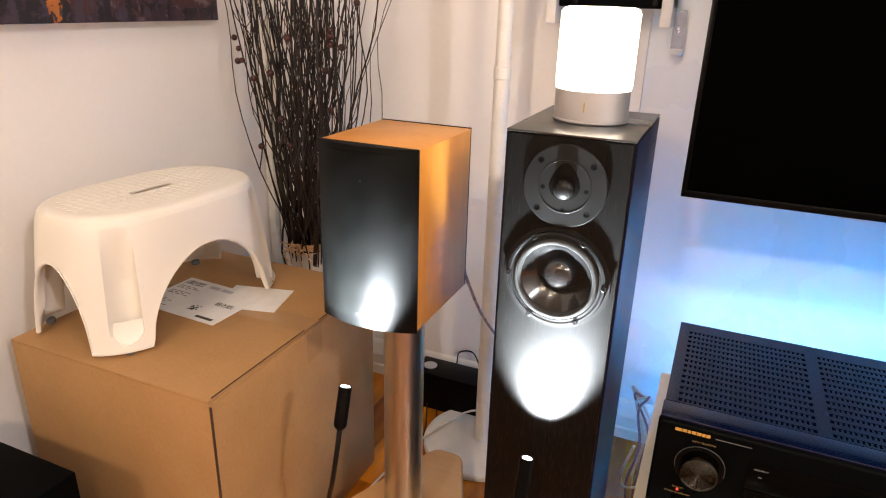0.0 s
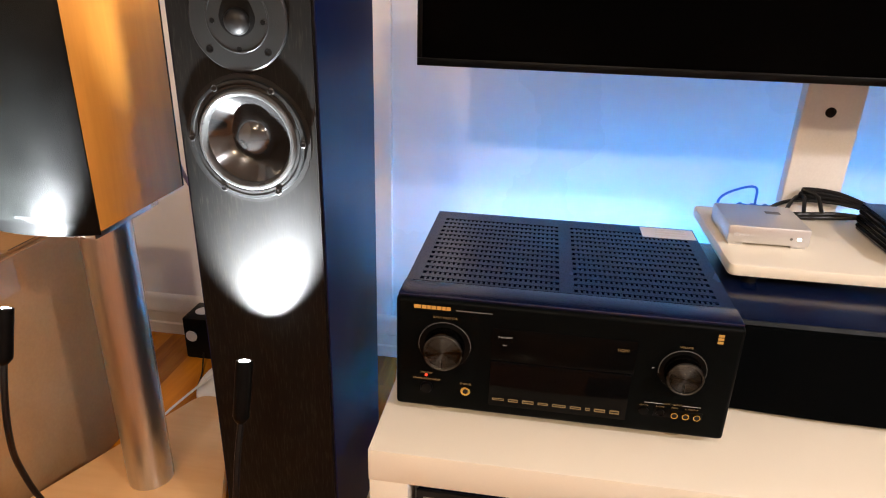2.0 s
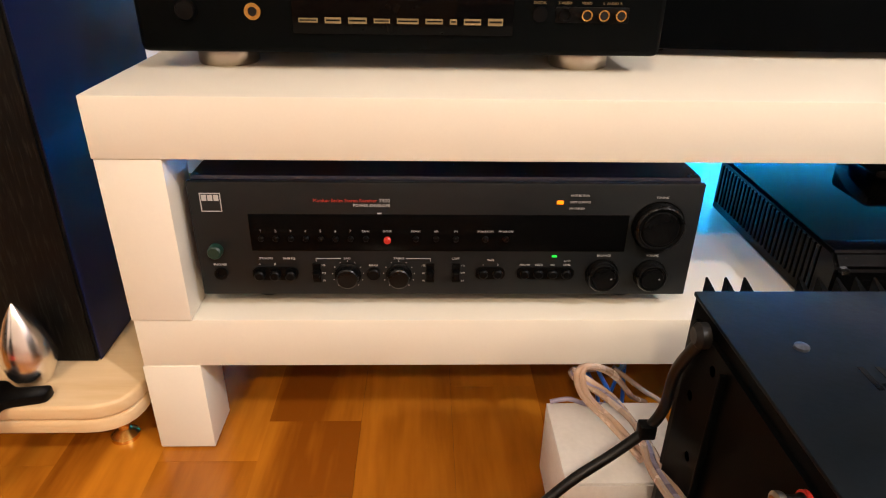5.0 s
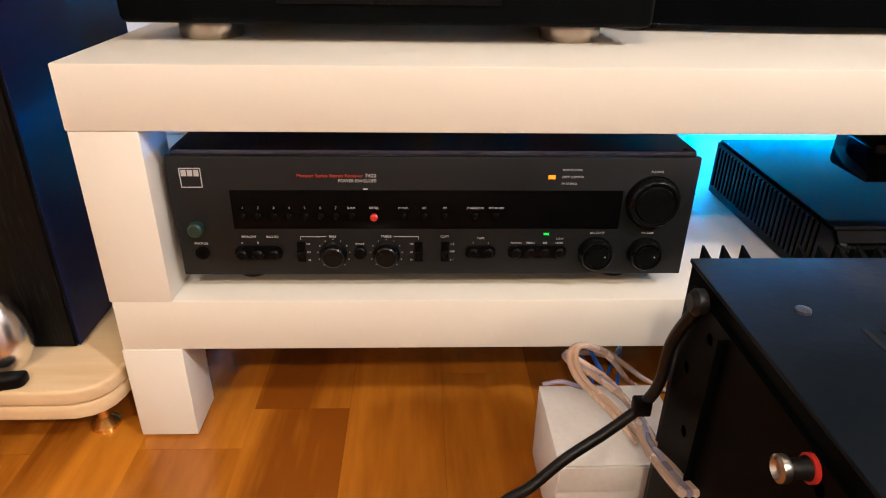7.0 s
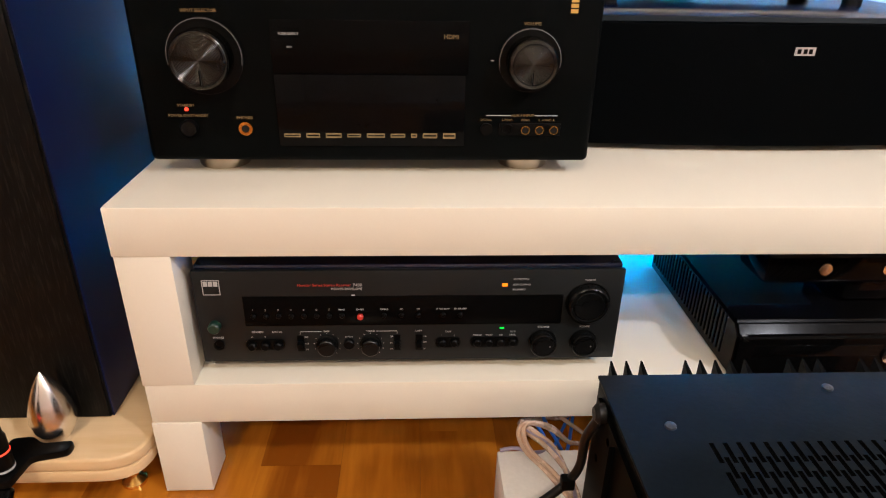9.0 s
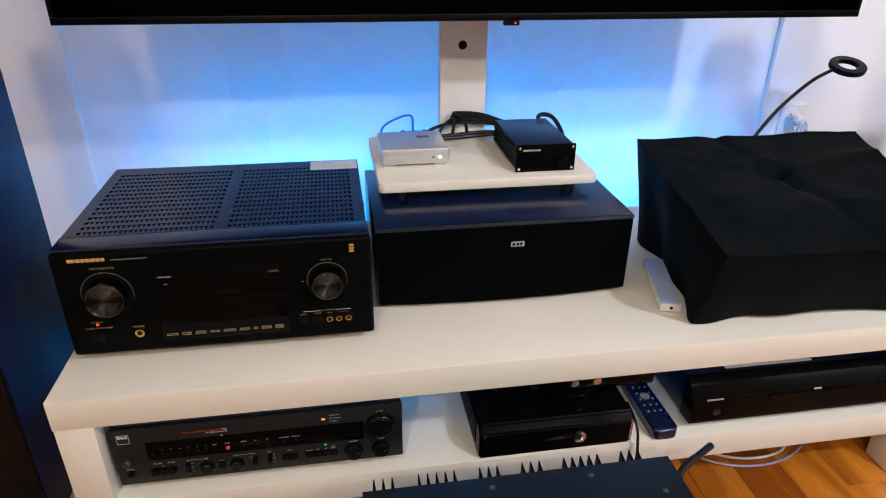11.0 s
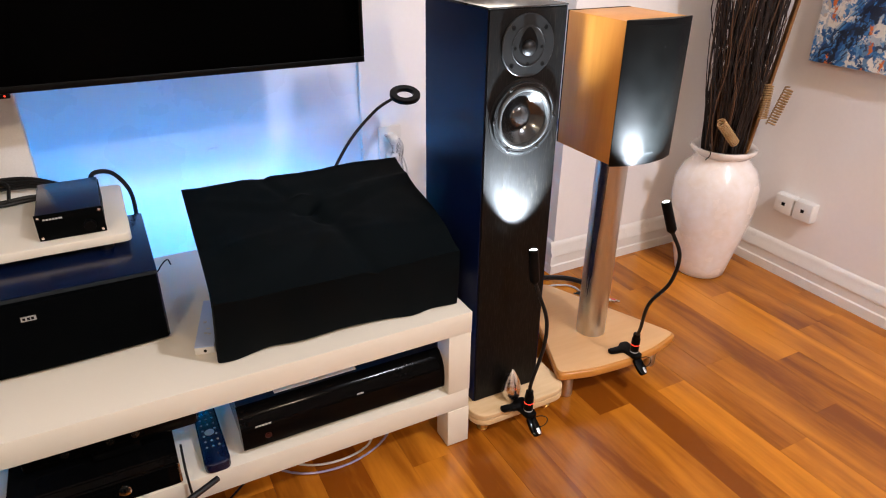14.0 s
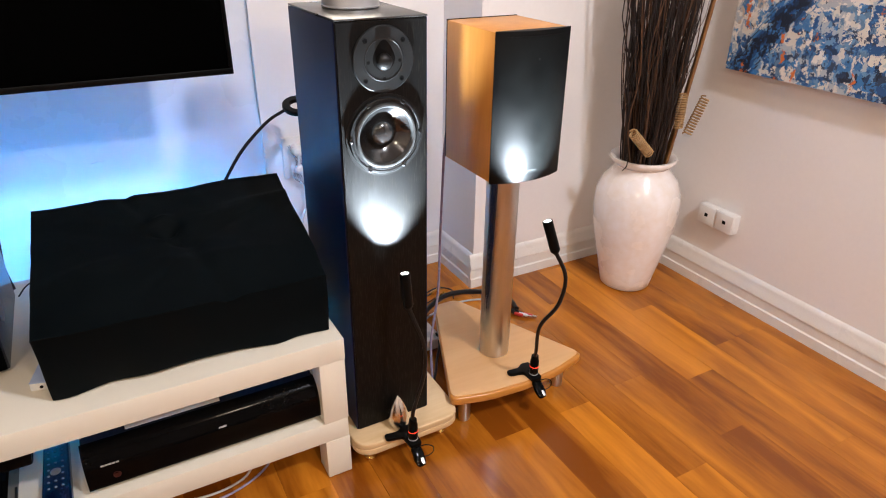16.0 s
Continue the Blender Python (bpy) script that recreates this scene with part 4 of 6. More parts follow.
    lettering("AUX 1 INPUT", 0.0038, 0.392, f - 0.0002, 0.4142, DIMGOLD, t)
    bar(0.3555, 0.38, 0.4138, 0.4144, f, GREYPL, t)
    bar(0.404, 0.4275, 0.4138, 0.4144, f, GREYPL, t)
    for words, x in (("DIGITAL", 0.3555), ("S-VIDEO", 0.3765), ("VIDEO", 0.3949), ("L", 0.4092), ("AUDIO", 0.4165), ("R", 0.4236)):
        lettering(words, 0.003, x, f - 0.0002, 0.4095, DIMGOLD, t)
    part("socket_plate", box(0.369, 0.431, f - 0.0008, f + 0.001, 0.394, 0.4065, 0.0004), BLACKP, t)
    for x in (0.3949, 0.4092, 0.4236):
        part("phono_socket", lathe([(0.0046, 0), (0.0046, 0.004), (0.0035, 0.004), (0.0034, 0.0008), (0, 0.0008)], (x, f - 0.0008, 0.4003), "y", 20), BRASS, t, "gold phono socket")
        part("socket_hole", lathe([(0.0034, 0), (0.0034, 0.0024), (0, 0.0024)], (x, f - 0.0016, 0.4003), "y", 14), RUBBER, t)
    part("video_socket", lathe([(0.0055, 0), (0.0055, 0.0025), (0.004, 0.0025), (0.004, 0.0006), (0, 0.0006)], (0.3775, f - 0.0008, 0.4003), "y", 20), BLACKP, t)
    part("socket_cap", lathe([(0.0062, 0), (0.0062, 0.002), (0, 0.0022)], (0.356, f, 0.4003), "y", 20), BLACKP, t)
    for x in (0.0795, 0.4025):
        for y in (y0 + 0.048, y1 - 0.05):
            part("foot", lathe([(0.026, 0), (0.027, 0.002), (0.027, 0.013), (0.0255, 0.016), (0, 0.016)], (x, y, 0.35), "z", 36), FOOTM, t, "gold-tinted metal foot")


def centre_speaker():
    x0, x1, y0, y1, z0, z1 = 0.474, 0.924, 0.17, 0.47, 0.356, 0.5
    t = thing("centre_speaker", ((x0 + x1) / 2, (y0 + y1) / 2, 0.35), "black centre-channel speaker lying on the bench under a white board", "loudspeaker")
    part("cabinet", box(x0, x1, y0 + 0.014, y1, z0, z1, 0.002), SHEETB_LIT, t)
    n = 16
    o = [(x0 + 0.003, y0 + 0.0135), *[(x0 + 0.003 + (x1 - x0 - 0.006) * i / n, y0 + 0.008 - 0.012 * (1 - (2 * i / n - 1) ** 2)) for i in range(n + 1)], (x1 - 0.003, y0 + 0.0135)]
    g = part("grille", prism(o, z0 + 0.002, z1 - 0.006, 0.002), CLOTH, t, "black cloth front grille")
    ch = prism([(y0 + 0.0085, z1 - 0.0055), (y0 + 0.0135, z1 - 0.0055), (y0 + 0.0135, z1 - 0.0005), (y0 + 0.012, z1 - 0.0005)], x0 + 0.001, x1 - 0.001)
    bmesh.ops.transform(ch, matrix=Matrix(((0, 0, 1, 0), (1, 0, 0, 0), (0, 1, 0, 0), (0, 0, 0, 1))), verts=ch.verts)
    part("front_bevel", ch, LIDM, t, "thin dark grey bevelled edge", smooth=0)
    bd = part("badge", box(0.701, 0.724, y0 - 0.0055, y0 - 0.004, 0.4615, 0.4705), SILVER, g, "small silver badge")
    for x in (0.7035, 0.7105, 0.7165):
        part("badge_mark", box(x, x + 0.0042, y0 - 0.0058, y0 - 0.0055, 0.4635, 0.4685), BLACKP, bd, smooth=0)
    for x in (x0 + 0.03, x1 - 0.03):
        for y in (y0 + 0.05, y1 - 0.03):
            part("foot", lathe([(0.009, 0), (0.009, 0.006), (0, 0.006)], (x, y, 0.35), "z", 16), RUBBER, t)


def white_board():
    t = thing("board", (0.69, 0.435, 0.5), "white board shelf with rounded corners on the centre speaker", "board")
    o = rounded([(0.49, 0.29), (0.896, 0.29), (0.896, 0.575), (0.49, 0.575)], 0.014)
    part("panel", prism(o, 0.518, 0.5365, 0.003), BENCH, t)
    for x in (0.53, 0.85):
        for y in (0.32, 0.45):
            part("pad", lathe([(0.012, 0), (0.012, 0.018), (0, 0.018)], (x, y, 0.5), "z", 16), RUBBER, t)


def silver_box():
    x0, x1, y0, y1, z0 = 0.503, 0.629, 0.375, 0.492, 0.5365
    t = thing("audio_converter", ((x0 + x1) / 2, (y0 + y1) / 2, z0), "small silver aluminium digital converter with a white light", "audio converter")
    part("case", box(x0, x1, y0, y1, z0 + 0.004, z0 + 0.034, 0.003), SILVER, t)
    for x in (x0 + 0.012, x1 - 0.018):
        part("foot", box(x - 0.008, x + 0.014, y0 + 0.004, y1 - 0.01, z0, z0 + 0.004), SILVER, t)
    part("button", lathe([(0.0022, 0), (0.0022, 0.001), (0, 0.001)], (0.6, y0, z0 + 0.017), "y", 12), GREYR, t)
    part("light", box(0.61, 0.615, y0 - 0.0006, y0, z0 + 0.0155, z0 + 0.0185), LEDW, t, "small white light")
    bar(0.512, 0.52, z0 + 0.016, z0 + 0.022, y0, GREYPL, t)
    bar(0.522, 0.538, z0 + 0.0175, z0 + 0.0205, y0, GREYPL, t)
    part("emblem", box(0.578, 0.602, 0.445, 0.458, z0 + 0.034, z0 + 0.0344), GREYR, t, smooth=0)
    for x in (0.52, 0.54, 0.56, 0.58):
        part("phono_socket", lathe([(0.005, 0), (0.005, -0.01), (0, -0.01)], (x, y1, z0 + 0.018), "y", 14), BRASS, t)


def small_amp():
    x0, x1, y0, y1, z0 = 0.744, 0.857, 0.315, 0.497, 0.5365
    t = thing("small_amplifier", ((x0 + x1) / 2, (y0 + y1) / 2, z0), "small black headphone amplifier with ribbed sides and a knob", "amplifier")
    part("case", box(x0 + 0.002, x1 - 0.002, y0 + 0.004, y1, z0 + 0.003, z0 + 0.05, 0.002), SHEETB_LIT, t)
    part("front_panel", box(x0, x1, y0, y0 + 0.004, z0 + 0.001, z0 + 0.052, 0.001), PANELB, t)
    for i in range(5):
        for xs in (x0 + 0.0005, x1 - 0.0025):
            part("rib", box(xs, xs + 0.002, y0 + 0.005, y1 - 0.002, z0 + 0.009 + i * 0.008, z0 + 0.013 + i * 0.008), PANELB, t, smooth=0)
    for x in (x0 + 0.006, x1 - 0.006):
        for z in (z0 + 0.007, z0 + 0.046):
            part("screw", lathe([(0.0028, 0), (0.0028, 0.0012), (0.001, 0.0014), (0, 0.0008)], (x, y0, z), "y", 12), CHROME, t)
    knob("knob", 0.831, y0, z0 + 0.02, 0.0105, 0.012, BLACKP, t)
    for i, wd in enumerate((0.004, 0.004, 0.004, 0.004, 0.004, 0.006)):
        bar(0.757 + i * 0.0052, 0.757 + i * 0.0052 + wd, z0 + 0.0405, z0 + 0.0435, y0, PALE, t, "emblem")
    for x in (x0 + 0.014, x1 - 0.014):
        for y in (y0 + 0.02, y1 - 0.02):
            part("foot", lathe([(0.006, 0), (0.006, 0.003), (0, 0.003)], (x, y, z0), "z", 14), RUBBER, t)


def turntable_cover():
    """A loose cloth cover, high at the rear and falling to the front, with folds and a hollow."""
    t = thing("dust_cover", (1.24, 0.2, 0.35), "loose black cloth dust cover over a turntable, creased and sagging", "dust cover")
    n, m = 60, 50
    b = bmesh.new()

    def top(u, v):
        # u across, v from front to rear; the foot of the lid's front edge lies about a quarter back
        xl, xr = 0.991 + 0.014 * v, 1.474 + 0.014 * v
        x = xl + (xr - xl) * u
        y = 0.002 + 0.03 * u * (1 - v) + (0.376 - 0.002) * v
        fl, fr = 0.505, 0.482
        z = (fl + (fr - fl) * u) * (1 - v) + 0.569 * v - 0.012 * math.sin(math.pi * u) * (1 - v) * (0.4 + v)
        z -= 0.034 * math.exp(-((u - 0.47) / 0.05) ** 2 - ((v - 0.66) / 0.05) ** 2) - 0.012 * math.exp(-((u - 0.47) / 0.035) ** 2 - ((v - 0.74) / 0.03) ** 2)
        z -= 0.014 * math.exp(-((u - 0.5) / 0.03) ** 2 - ((v - 0.54) / 0.05) ** 2)
        z -= 0.005 * math.exp(-((u - 0.4 + 0.25 * (v - 0.8)) / 0.02) ** 2) * max(0, v - 0.65) * 3
        z += 0.003 * math.exp(-((v - 0.7 - 0.1 * u) / 0.02) ** 2) * max(0, u - 0.5) * 2
        z -= 0.009 * math.exp(-((u - 0.52 - 0.16 * (0.62 - v)) / 0.035) ** 2) * (1 if v < 0.62 else 0.0) * min(1, (0.62 - v) * 8 if v < 0.62 else 0)
        z -= 0.003 * math.exp(-((u - 0.47 + 0.5 * (v - 0.7)) / 0.022) ** 2) * max(0, min(1, (v - 0.7) * 6))
        z += 0.012 * math.exp(-((v - 0.3) / 0.2) ** 2) * (1 / (1 + math.exp(-(u - 0.12) * 40)))
        for u0, v0, slant, wide, deep in ((0.3, 0.75, -0.5, 0.05, 0.004), (0.62, 0.55, 0.7, 0.04, -0.004), (0.75, 0.72, 0.25, 0.045, 0.005), (0.2, 0.4, 0.4, 0.06, 0.004), (0.68, 0.3, -0.3, 0.05, 0.004), (0.42, 0.25, 1.6, 0.04, -0.004)):
            along = (u - u0) + slant * (v - v0)
            across = (v - v0) - slant * (u - u0)
            z += deep * math.exp(-(across / wide) ** 2 - (along / 0.28) ** 2)
        z += 0.004 * noise.noise(Vector((x * 9, y * 12, 2.0))) + 0.0016 * noise.noise(Vector((x * 31, y * 26, 5.0)))
        return Vector((x, y, z))

    grid = [[b.verts.new(top(i / n, j / m)) for i in range(n + 1)] for j in range(m + 1)]
    for j in range(m):
        for i in range(n):
            b.faces.new((grid[j][i], grid[j][i + 1], grid[j + 1][i + 1], grid[j + 1][i]))
    rim = [grid[0][i] for i in range(n + 1)] + [grid[j][n] for j in range(1, m + 1)] + [grid[m][i] for i in range(n - 1, -1, -1)] + [grid[j][0] for j in range(m - 1, 0, -1)]
    k = len(rim)
    prev, depth = rim, 8
    for s in range(1, depth + 1):
        ring = []
        f = s / depth
        for i, v in enumerate(rim):
            c = v.co
            out = Vector((c.x - 1.245, (c.y - 0.2) * 1.2, 0)).normalized()
            wob = 0.012 * f * noise.noise(Vector((c.x * 9, c.y * 9, f * 0.9))) + 0.006 * f * math.sin(i * 0.33 + 1.2 * math.sin(i * 0.11))
            inset = 0.003 * f
            # the front panel hangs back towards the foot
            back = f * max(0.0, 1 - c.y / 0.14) * (0.05 - 0.04 * (c.x - 0.99) / 0.48)
            foot = 0.353 + 0.008 * max(0, math.sin((c.x - 1.02) * 9)) * (1 if c.y < 0.1 else 0.3)
            tuck = f * max(0.0, 1 - (c.x - 0.99) / 0.08) * 0.035 * min(1.0, max(0.0, (c.y - 0.03) / 0.2))
            ring.append(b.verts.new(Vector((c.x + tuck, c.y + back, c.z + (foot - c.z) * f)) + out * (wob - inset)))
        for i in range(k):
            b.faces.new((prev[i], prev[(i + 1) % k], ring[(i + 1) % k], ring[i]))
        prev = ring
    part("cloth", b, COVER, t, smooth=70)
    # raised piping along the edges of the top
    part("front_seam", tube([top(i / 60, 0.0) + Vector((0, -0.0005, 0.0004)) for i in range(61)], 0.0016, 6, steps=1), COVER, t)
    part("rear_seam", tube([top(i / 60, 1.0) + Vector((0, 0.0004, 0.0004)) for i in range(61)], 0.0018, 6, steps=1), COVER, t)


def ring_lamp():
    t = thing("ring_lamp", (1.4, 0.57, 0.35), "black ring lamp on a bent gooseneck, switched off", "ring lamp")
    part("neck", tube([(1.33, 0.57, 0.352), (1.37, 0.585, 0.43), (1.406, 0.591, 0.486), (1.46, 0.595, 0.56), (1.53, 0.598, 0.623), (1.582, 0.599, 0.65)], 0.0042, 10), CABLE, t)
    part("foot", box(1.305, 1.355, 0.525, 0.549, 0.35, 0.362, 0.003), BLACKP, t)
    b = bmesh.new()
    prof = [(0.04, -0.006), (0.041, -0.004), (0.041, 0.004), (0.039, 0.006), (0.024, 0.006), (0.022, 0.004), (0.022, -0.004), (0.024, -0.006)]
    rings = []
    for i in range(40):
        a = 2 * math.pi * i / 40
        rings.append([b.verts.new((r * math.cos(a), r * math.sin(a), z)) for r, z in prof])
    for i in range(40):
        r0, r1 = rings[i], rings[(i + 1) % 40]
        for j in range(8):
            b.faces.new((r0[j], r0[(j + 1) % 8], r1[(j + 1) % 8], r1[j]))
    bmesh.ops.transform(b, matrix=pose(1.617, 0.599, 0.656, 18, -4, 0), verts=b.verts)
    part("ring", b, BLACKP, t)


def power_strip():
    t = thing("usb_hub", (0.98, 0.18, 0.35), "pale blue charging hub with buttons, half under the cover", "charging hub")
    turn = pose(0.955, 0.1, 0, 0, 0, -15)

    def laid(name, b, material, label=""):
        bmesh.ops.transform(b, matrix=turn, verts=b.verts)
        return part(name, b, material, t, label)

    laid("case", box(0, 0.036, 0, 0.17, 0.351, 0.366, 0.002), WHITEP)
    laid("top_plate", box(0.0005, 0.0355, 0.0005, 0.1695, 0.366, 0.3682, 0.0008), HUBBL, "pale blue top plate")
    laid("front_socket", lathe([(0.003, 0), (0.003, 0.001), (0, 0.001)], (0.019, 0, 0.359), "y", 12), BLACKP)
    for x, y in ((0.012, 0.085), (0.02, 0.06), (0.017, 0.045), (0.024, 0.042)):
        laid("button", box(x - 0.003, x + 0.003, y - 0.002, y + 0.002, 0.3682, 0.3695), GREYPL)


av_receiver()
centre_speaker()
white_board()
silver_box()
small_amp()
turntable_cover()
ring_lamp()
power_strip()


# ---- things on the lower shelf ----
def stereo_receiver():
    x0, x1, y0, y1, z0, z1 = 0.062, 0.4975, 0.019, 0.36, 0.1665, 0.2745
    f = y0
    t = thing("stereo_receiver", ((x0 + x1) / 2, (y0 + y1) / 2, 0.15), "charcoal vintage stereo receiver with many knobs and coloured lights", "receiver")
    part("front_panel", box(x0, x1, y0, y0 + 0.006, z0, z1, 0.0012), GREYP, t)
    part("chassis", box(x0 + 0.001, x1 - 0.001, y0 + 0.0065, y1, z0 + 0.001, z1 + 0.004, 0.004), SHEETB_LIT, t)
    for x in (x0 + 0.05, x1 - 0.05):
        for y in (y0 + 0.04, y1 - 0.04):
            part("foot", lathe([(0.014, 0), (0.014, 0.0168), (0, 0.0168)], (x, y, 0.15), "z", 18), RUBBER, t)
    part("display_window", box(0.11, 0.436, f - 0.0008, f + 0.001, 0.211, 0.2458, 0.0004), DISPLAY, t)
    # square outlined mark, drawn plain
    for q in ((0.072, 0.0893, 0.264, 0.2647), (0.072, 0.0893, 0.2478, 0.2485), (0.072, 0.0727, 0.2478, 0.2647), (0.0886, 0.0893, 0.2478, 0.2647)):
        bar(*q, f, PALE, t, "emblem")
    for i in range(3):
        bar(0.0735 + i * 0.005, 0.0775 + i * 0.005, 0.2577, 0.263, f, PALE, t, "emblem")
    lettering("Monitor Series Stereo Receiver", 0.0042, 0.2195, f - 0.0002, 0.2583, REDPR, t, "RIGHT")
    lettering("7400", 0.0046, 0.2305, f - 0.0002, 0.2583, PALE, t, "RIGHT")
    lettering("POWER ENVELOPE", 0.0037, 0.2305, f - 0.0002, 0.2539, PALE, t, "RIGHT")
    part("switch_mark", box(0.2195, 0.223, f - 0.001, f, 0.2465, 0.2473), GREYPL, t, smooth=0)
    for i in range(7):
        x = 0.1191 + i * 0.0128
        part("preset_button", lathe([(0.0026, 0), (0.0026, 0.002), (0.0018, 0.003), (0, 0.003)], (x, f - 0.0008, 0.2232), "y", 14), BLACKP, t)
        lettering(str(i + 1), 0.0032, x, f - 0.001, 0.2302, PALE, t)
    for words, x in (("BANK", 0.2091), ("MONO", 0.2521), ("AM", 0.2697), ("FM", 0.2868), ("IF NARROW", 0.3125), ("FM NR OFF", 0.3302)):
        part("preset_button", lathe([(0.0026, 0), (0.0026, 0.002), (0.0018, 0.003), (0, 0.003)], (x, f - 0.0008, 0.2234), "y", 14), BLACKP, t)
        lettering(words, 0.0026, x, f - 0.001, 0.2302, PALE, t)
    part("enter_button", lathe([(0.0032, 0), (0.0032, 0.0025), (0.0022, 0.0035), (0, 0.0035)], (0.2275, f - 0.0008, 0.2221), "y", 16), REDPL, t, "red round button")
    lettering("ENTER", 0.0026, 0.2275, f - 0.001, 0.2302, PALE, t)
    part("amber_light", box(0.372, 0.3775, f - 0.0012, f, 0.2563, 0.2592), LEDO, t, "amber rectangular light")
    part("green_light", box(0.3722, 0.3767, f - 0.0012, f, 0.2053, 0.2068), LEDG, t, "green rectangular light")
    for words, z in (("PROTECTION", 0.2638), ("SOFT CLIPPING", 0.2577), ("FM STEREO", 0.2519)):
        lettering(words, 0.0026, 0.3832, f - 0.0002, z, PALE, t, "LEFT")
    # left: power button and headphone socket
    part("power_button", lathe([(0.0062, 0), (0.0062, 0.007), (0.005, 0.0085), (0, 0.0085)], (0.0792, f, 0.2118), "y", 22), GREENP, t, "dark green power button")
    part("phones_socket", lathe([(0.0058, 0), (0.0058, 0.002), (0.0034, 0.002), (0.0032, 0.0004), (0, 0.0004)], (0.0804, f, 0.1884), "y", 22), BLACKP, t)
    lettering("PHONES", 0.003, 0.0804, f - 0.0002, 0.197, PALE, t)

    def slot(xa, xb, z, hh):
        o = rounded([(xa, z - hh), (xb, z - hh), (xb, z + hh), (xa, z + hh)], hh * 0.95)
        bb = prism(o, 0, 0.0012)
        bmesh.ops.transform(bb, matrix=Matrix(((1, 0, 0, 0), (0, 0, -1, f), (0, 1, 0, 0), (0, 0, 0, 1))), verts=bb.verts)
        part("button_well", bb, BLACKP, t)

    slot(0.108, 0.1482, 0.1883, 0.0062)
    for x in (0.1148, 0.1283, 0.1417):
        part("push_button", lathe([(0.0047, 0), (0.0047, 0.005), (0.0035, 0.0062), (0, 0.0062)], (x, f - 0.001, 0.1883), "y", 18), BLACKP, t)
    lettering("SPEAKERS", 0.0028, 0.121, f - 0.0002, 0.2033, PALE, t)
    lettering("BASS EQ", 0.0028, 0.141, f - 0.0002, 0.2033, PALE, t)
    lettering("A", 0.0028, 0.1148, f - 0.0002, 0.1975, PALE, t)
    lettering("B", 0.0028, 0.1283, f - 0.0002, 0.1975, PALE, t)

    def lever(x):
        part("slider_slot", box(x - 0.0035, x + 0.0035, f - 0.0006, f, 0.1795, 0.1985), BLACKP, t)
        part("slider", box(x - 0.003, x + 0.003, f - 0.008, f - 0.0006, 0.186, 0.1925, 0.0008), BLACKP, t)

    for x in (0.1644, 0.2648, 0.2877):
        lever(x)
    for x, words in ((0.1918, "BASS"), (0.237, "TREBLE")):
        part("knob_skirt", lathe([(0.0118, 0), (0.0118, 0.0015), (0.0095, 0.003), (0, 0.003)], (x, f, 0.187), "y", 26), BLACKP, t)
        part("tone_knob", lathe([(0.0098, 0.003), (0.0096, 0.0085), (0.0085, 0.0095), (0, 0.0095)], (x, f, 0.187), "y", 26), KNOBB, t)
        lettering(words, 0.0028, x, f - 0.0002, 0.2035, PALE, t)
        for i in range(11):
            a = radians(-50 + 28 * i)
            part("tick", box(x - 0.0138 * math.cos(a) - 0.0004, x - 0.0138 * math.cos(a) + 0.0004, f - 0.0003, f, 0.187 + 0.0138 * math.sin(a) - 0.0004, 0.187 + 0.0138 * math.sin(a) + 0.0004), PALE, t, smooth=0)
    bar(0.1645, 0.1865, 0.2032, 0.2036, f, PALE, t)
    bar(0.2435, 0.2648, 0.2032, 0.2036, f, PALE, t)
    bar(0.1643, 0.1647, 0.2005, 0.2036, f, PALE, t)
    bar(0.2646, 0.265, 0.2005, 0.2036, f, PALE, t)
    for words, x, z in (("250", 0.1705, 0.1965), ("125", 0.1705, 0.1885), ("50", 0.1705, 0.181), ("12K", 0.2588, 0.1965), ("6K", 0.2588, 0.1885), ("3K", 0.2588, 0.181), ("1-2", 0.2938, 0.1965), ("OFF", 0.2938, 0.189), ("2-1", 0.2938, 0.181)):
        lettering(words, 0.0024, x, f - 0.0002, z, PALE, t)
    part("bypass_button", lathe([(0.0058, 0), (0.0058, 0.004), (0.0048, 0.005), (0, 0.005)], (0.2146, f, 0.1886), "y", 22), BLACKP, t)
    lettering("BYPASS", 0.0024, 0.2146, f - 0.0002, 0.1965, PALE, t)
    lettering("COPY", 0.0028, 0.2872, f - 0.0002, 0.2033, PALE, t)
    slot(0.305, 0.3315, 0.189, 0.0058)
    slot(0.342, 0.3935, 0.189, 0.0058)
    for x in (0.3118, 0.3248, 0.349, 0.3614, 0.3739, 0.3864):
        part("push_button", lathe([(0.0043, 0), (0.0043, 0.003), (0.0032, 0.0042), (0, 0.0042)], (x, f - 0.001, 0.189), "y", 18), BLACKP, t)
    lettering("TAPE", 0.0028, 0.3182, f - 0.0002, 0.2018, PALE, t)
    for words, x, z in (("1", 0.3118, 0.1972), ("2", 0.3248, 0.1972), ("PHONO", 0.349, 0.1972), ("VIDEO", 0.3614, 0.1972), ("CD", 0.3739, 0.1972), ("LOW", 0.3866, 0.2012), ("LEVEL", 0.3866, 0.1972)):
        lettering(words, 0.0026, x, f - 0.0002, z, PALE, t)
    for x, z, r, d, words, tz in ((0.4186, 0.1882, 0.0142, 0.009, "BALANCE", 0.2067), (0.462, 0.1881, 0.0138, 0.009, "VOLUME", 0.2067), (0.462, 0.2361, 0.0218, 0.008, "TUNING", 0.2623)):
        part("knob_skirt", lathe([(r * 1.06, 0), (r * 1.06, 0.001), (0, 0.001)], (x, f, z), "y", 32), BLACKP, t)
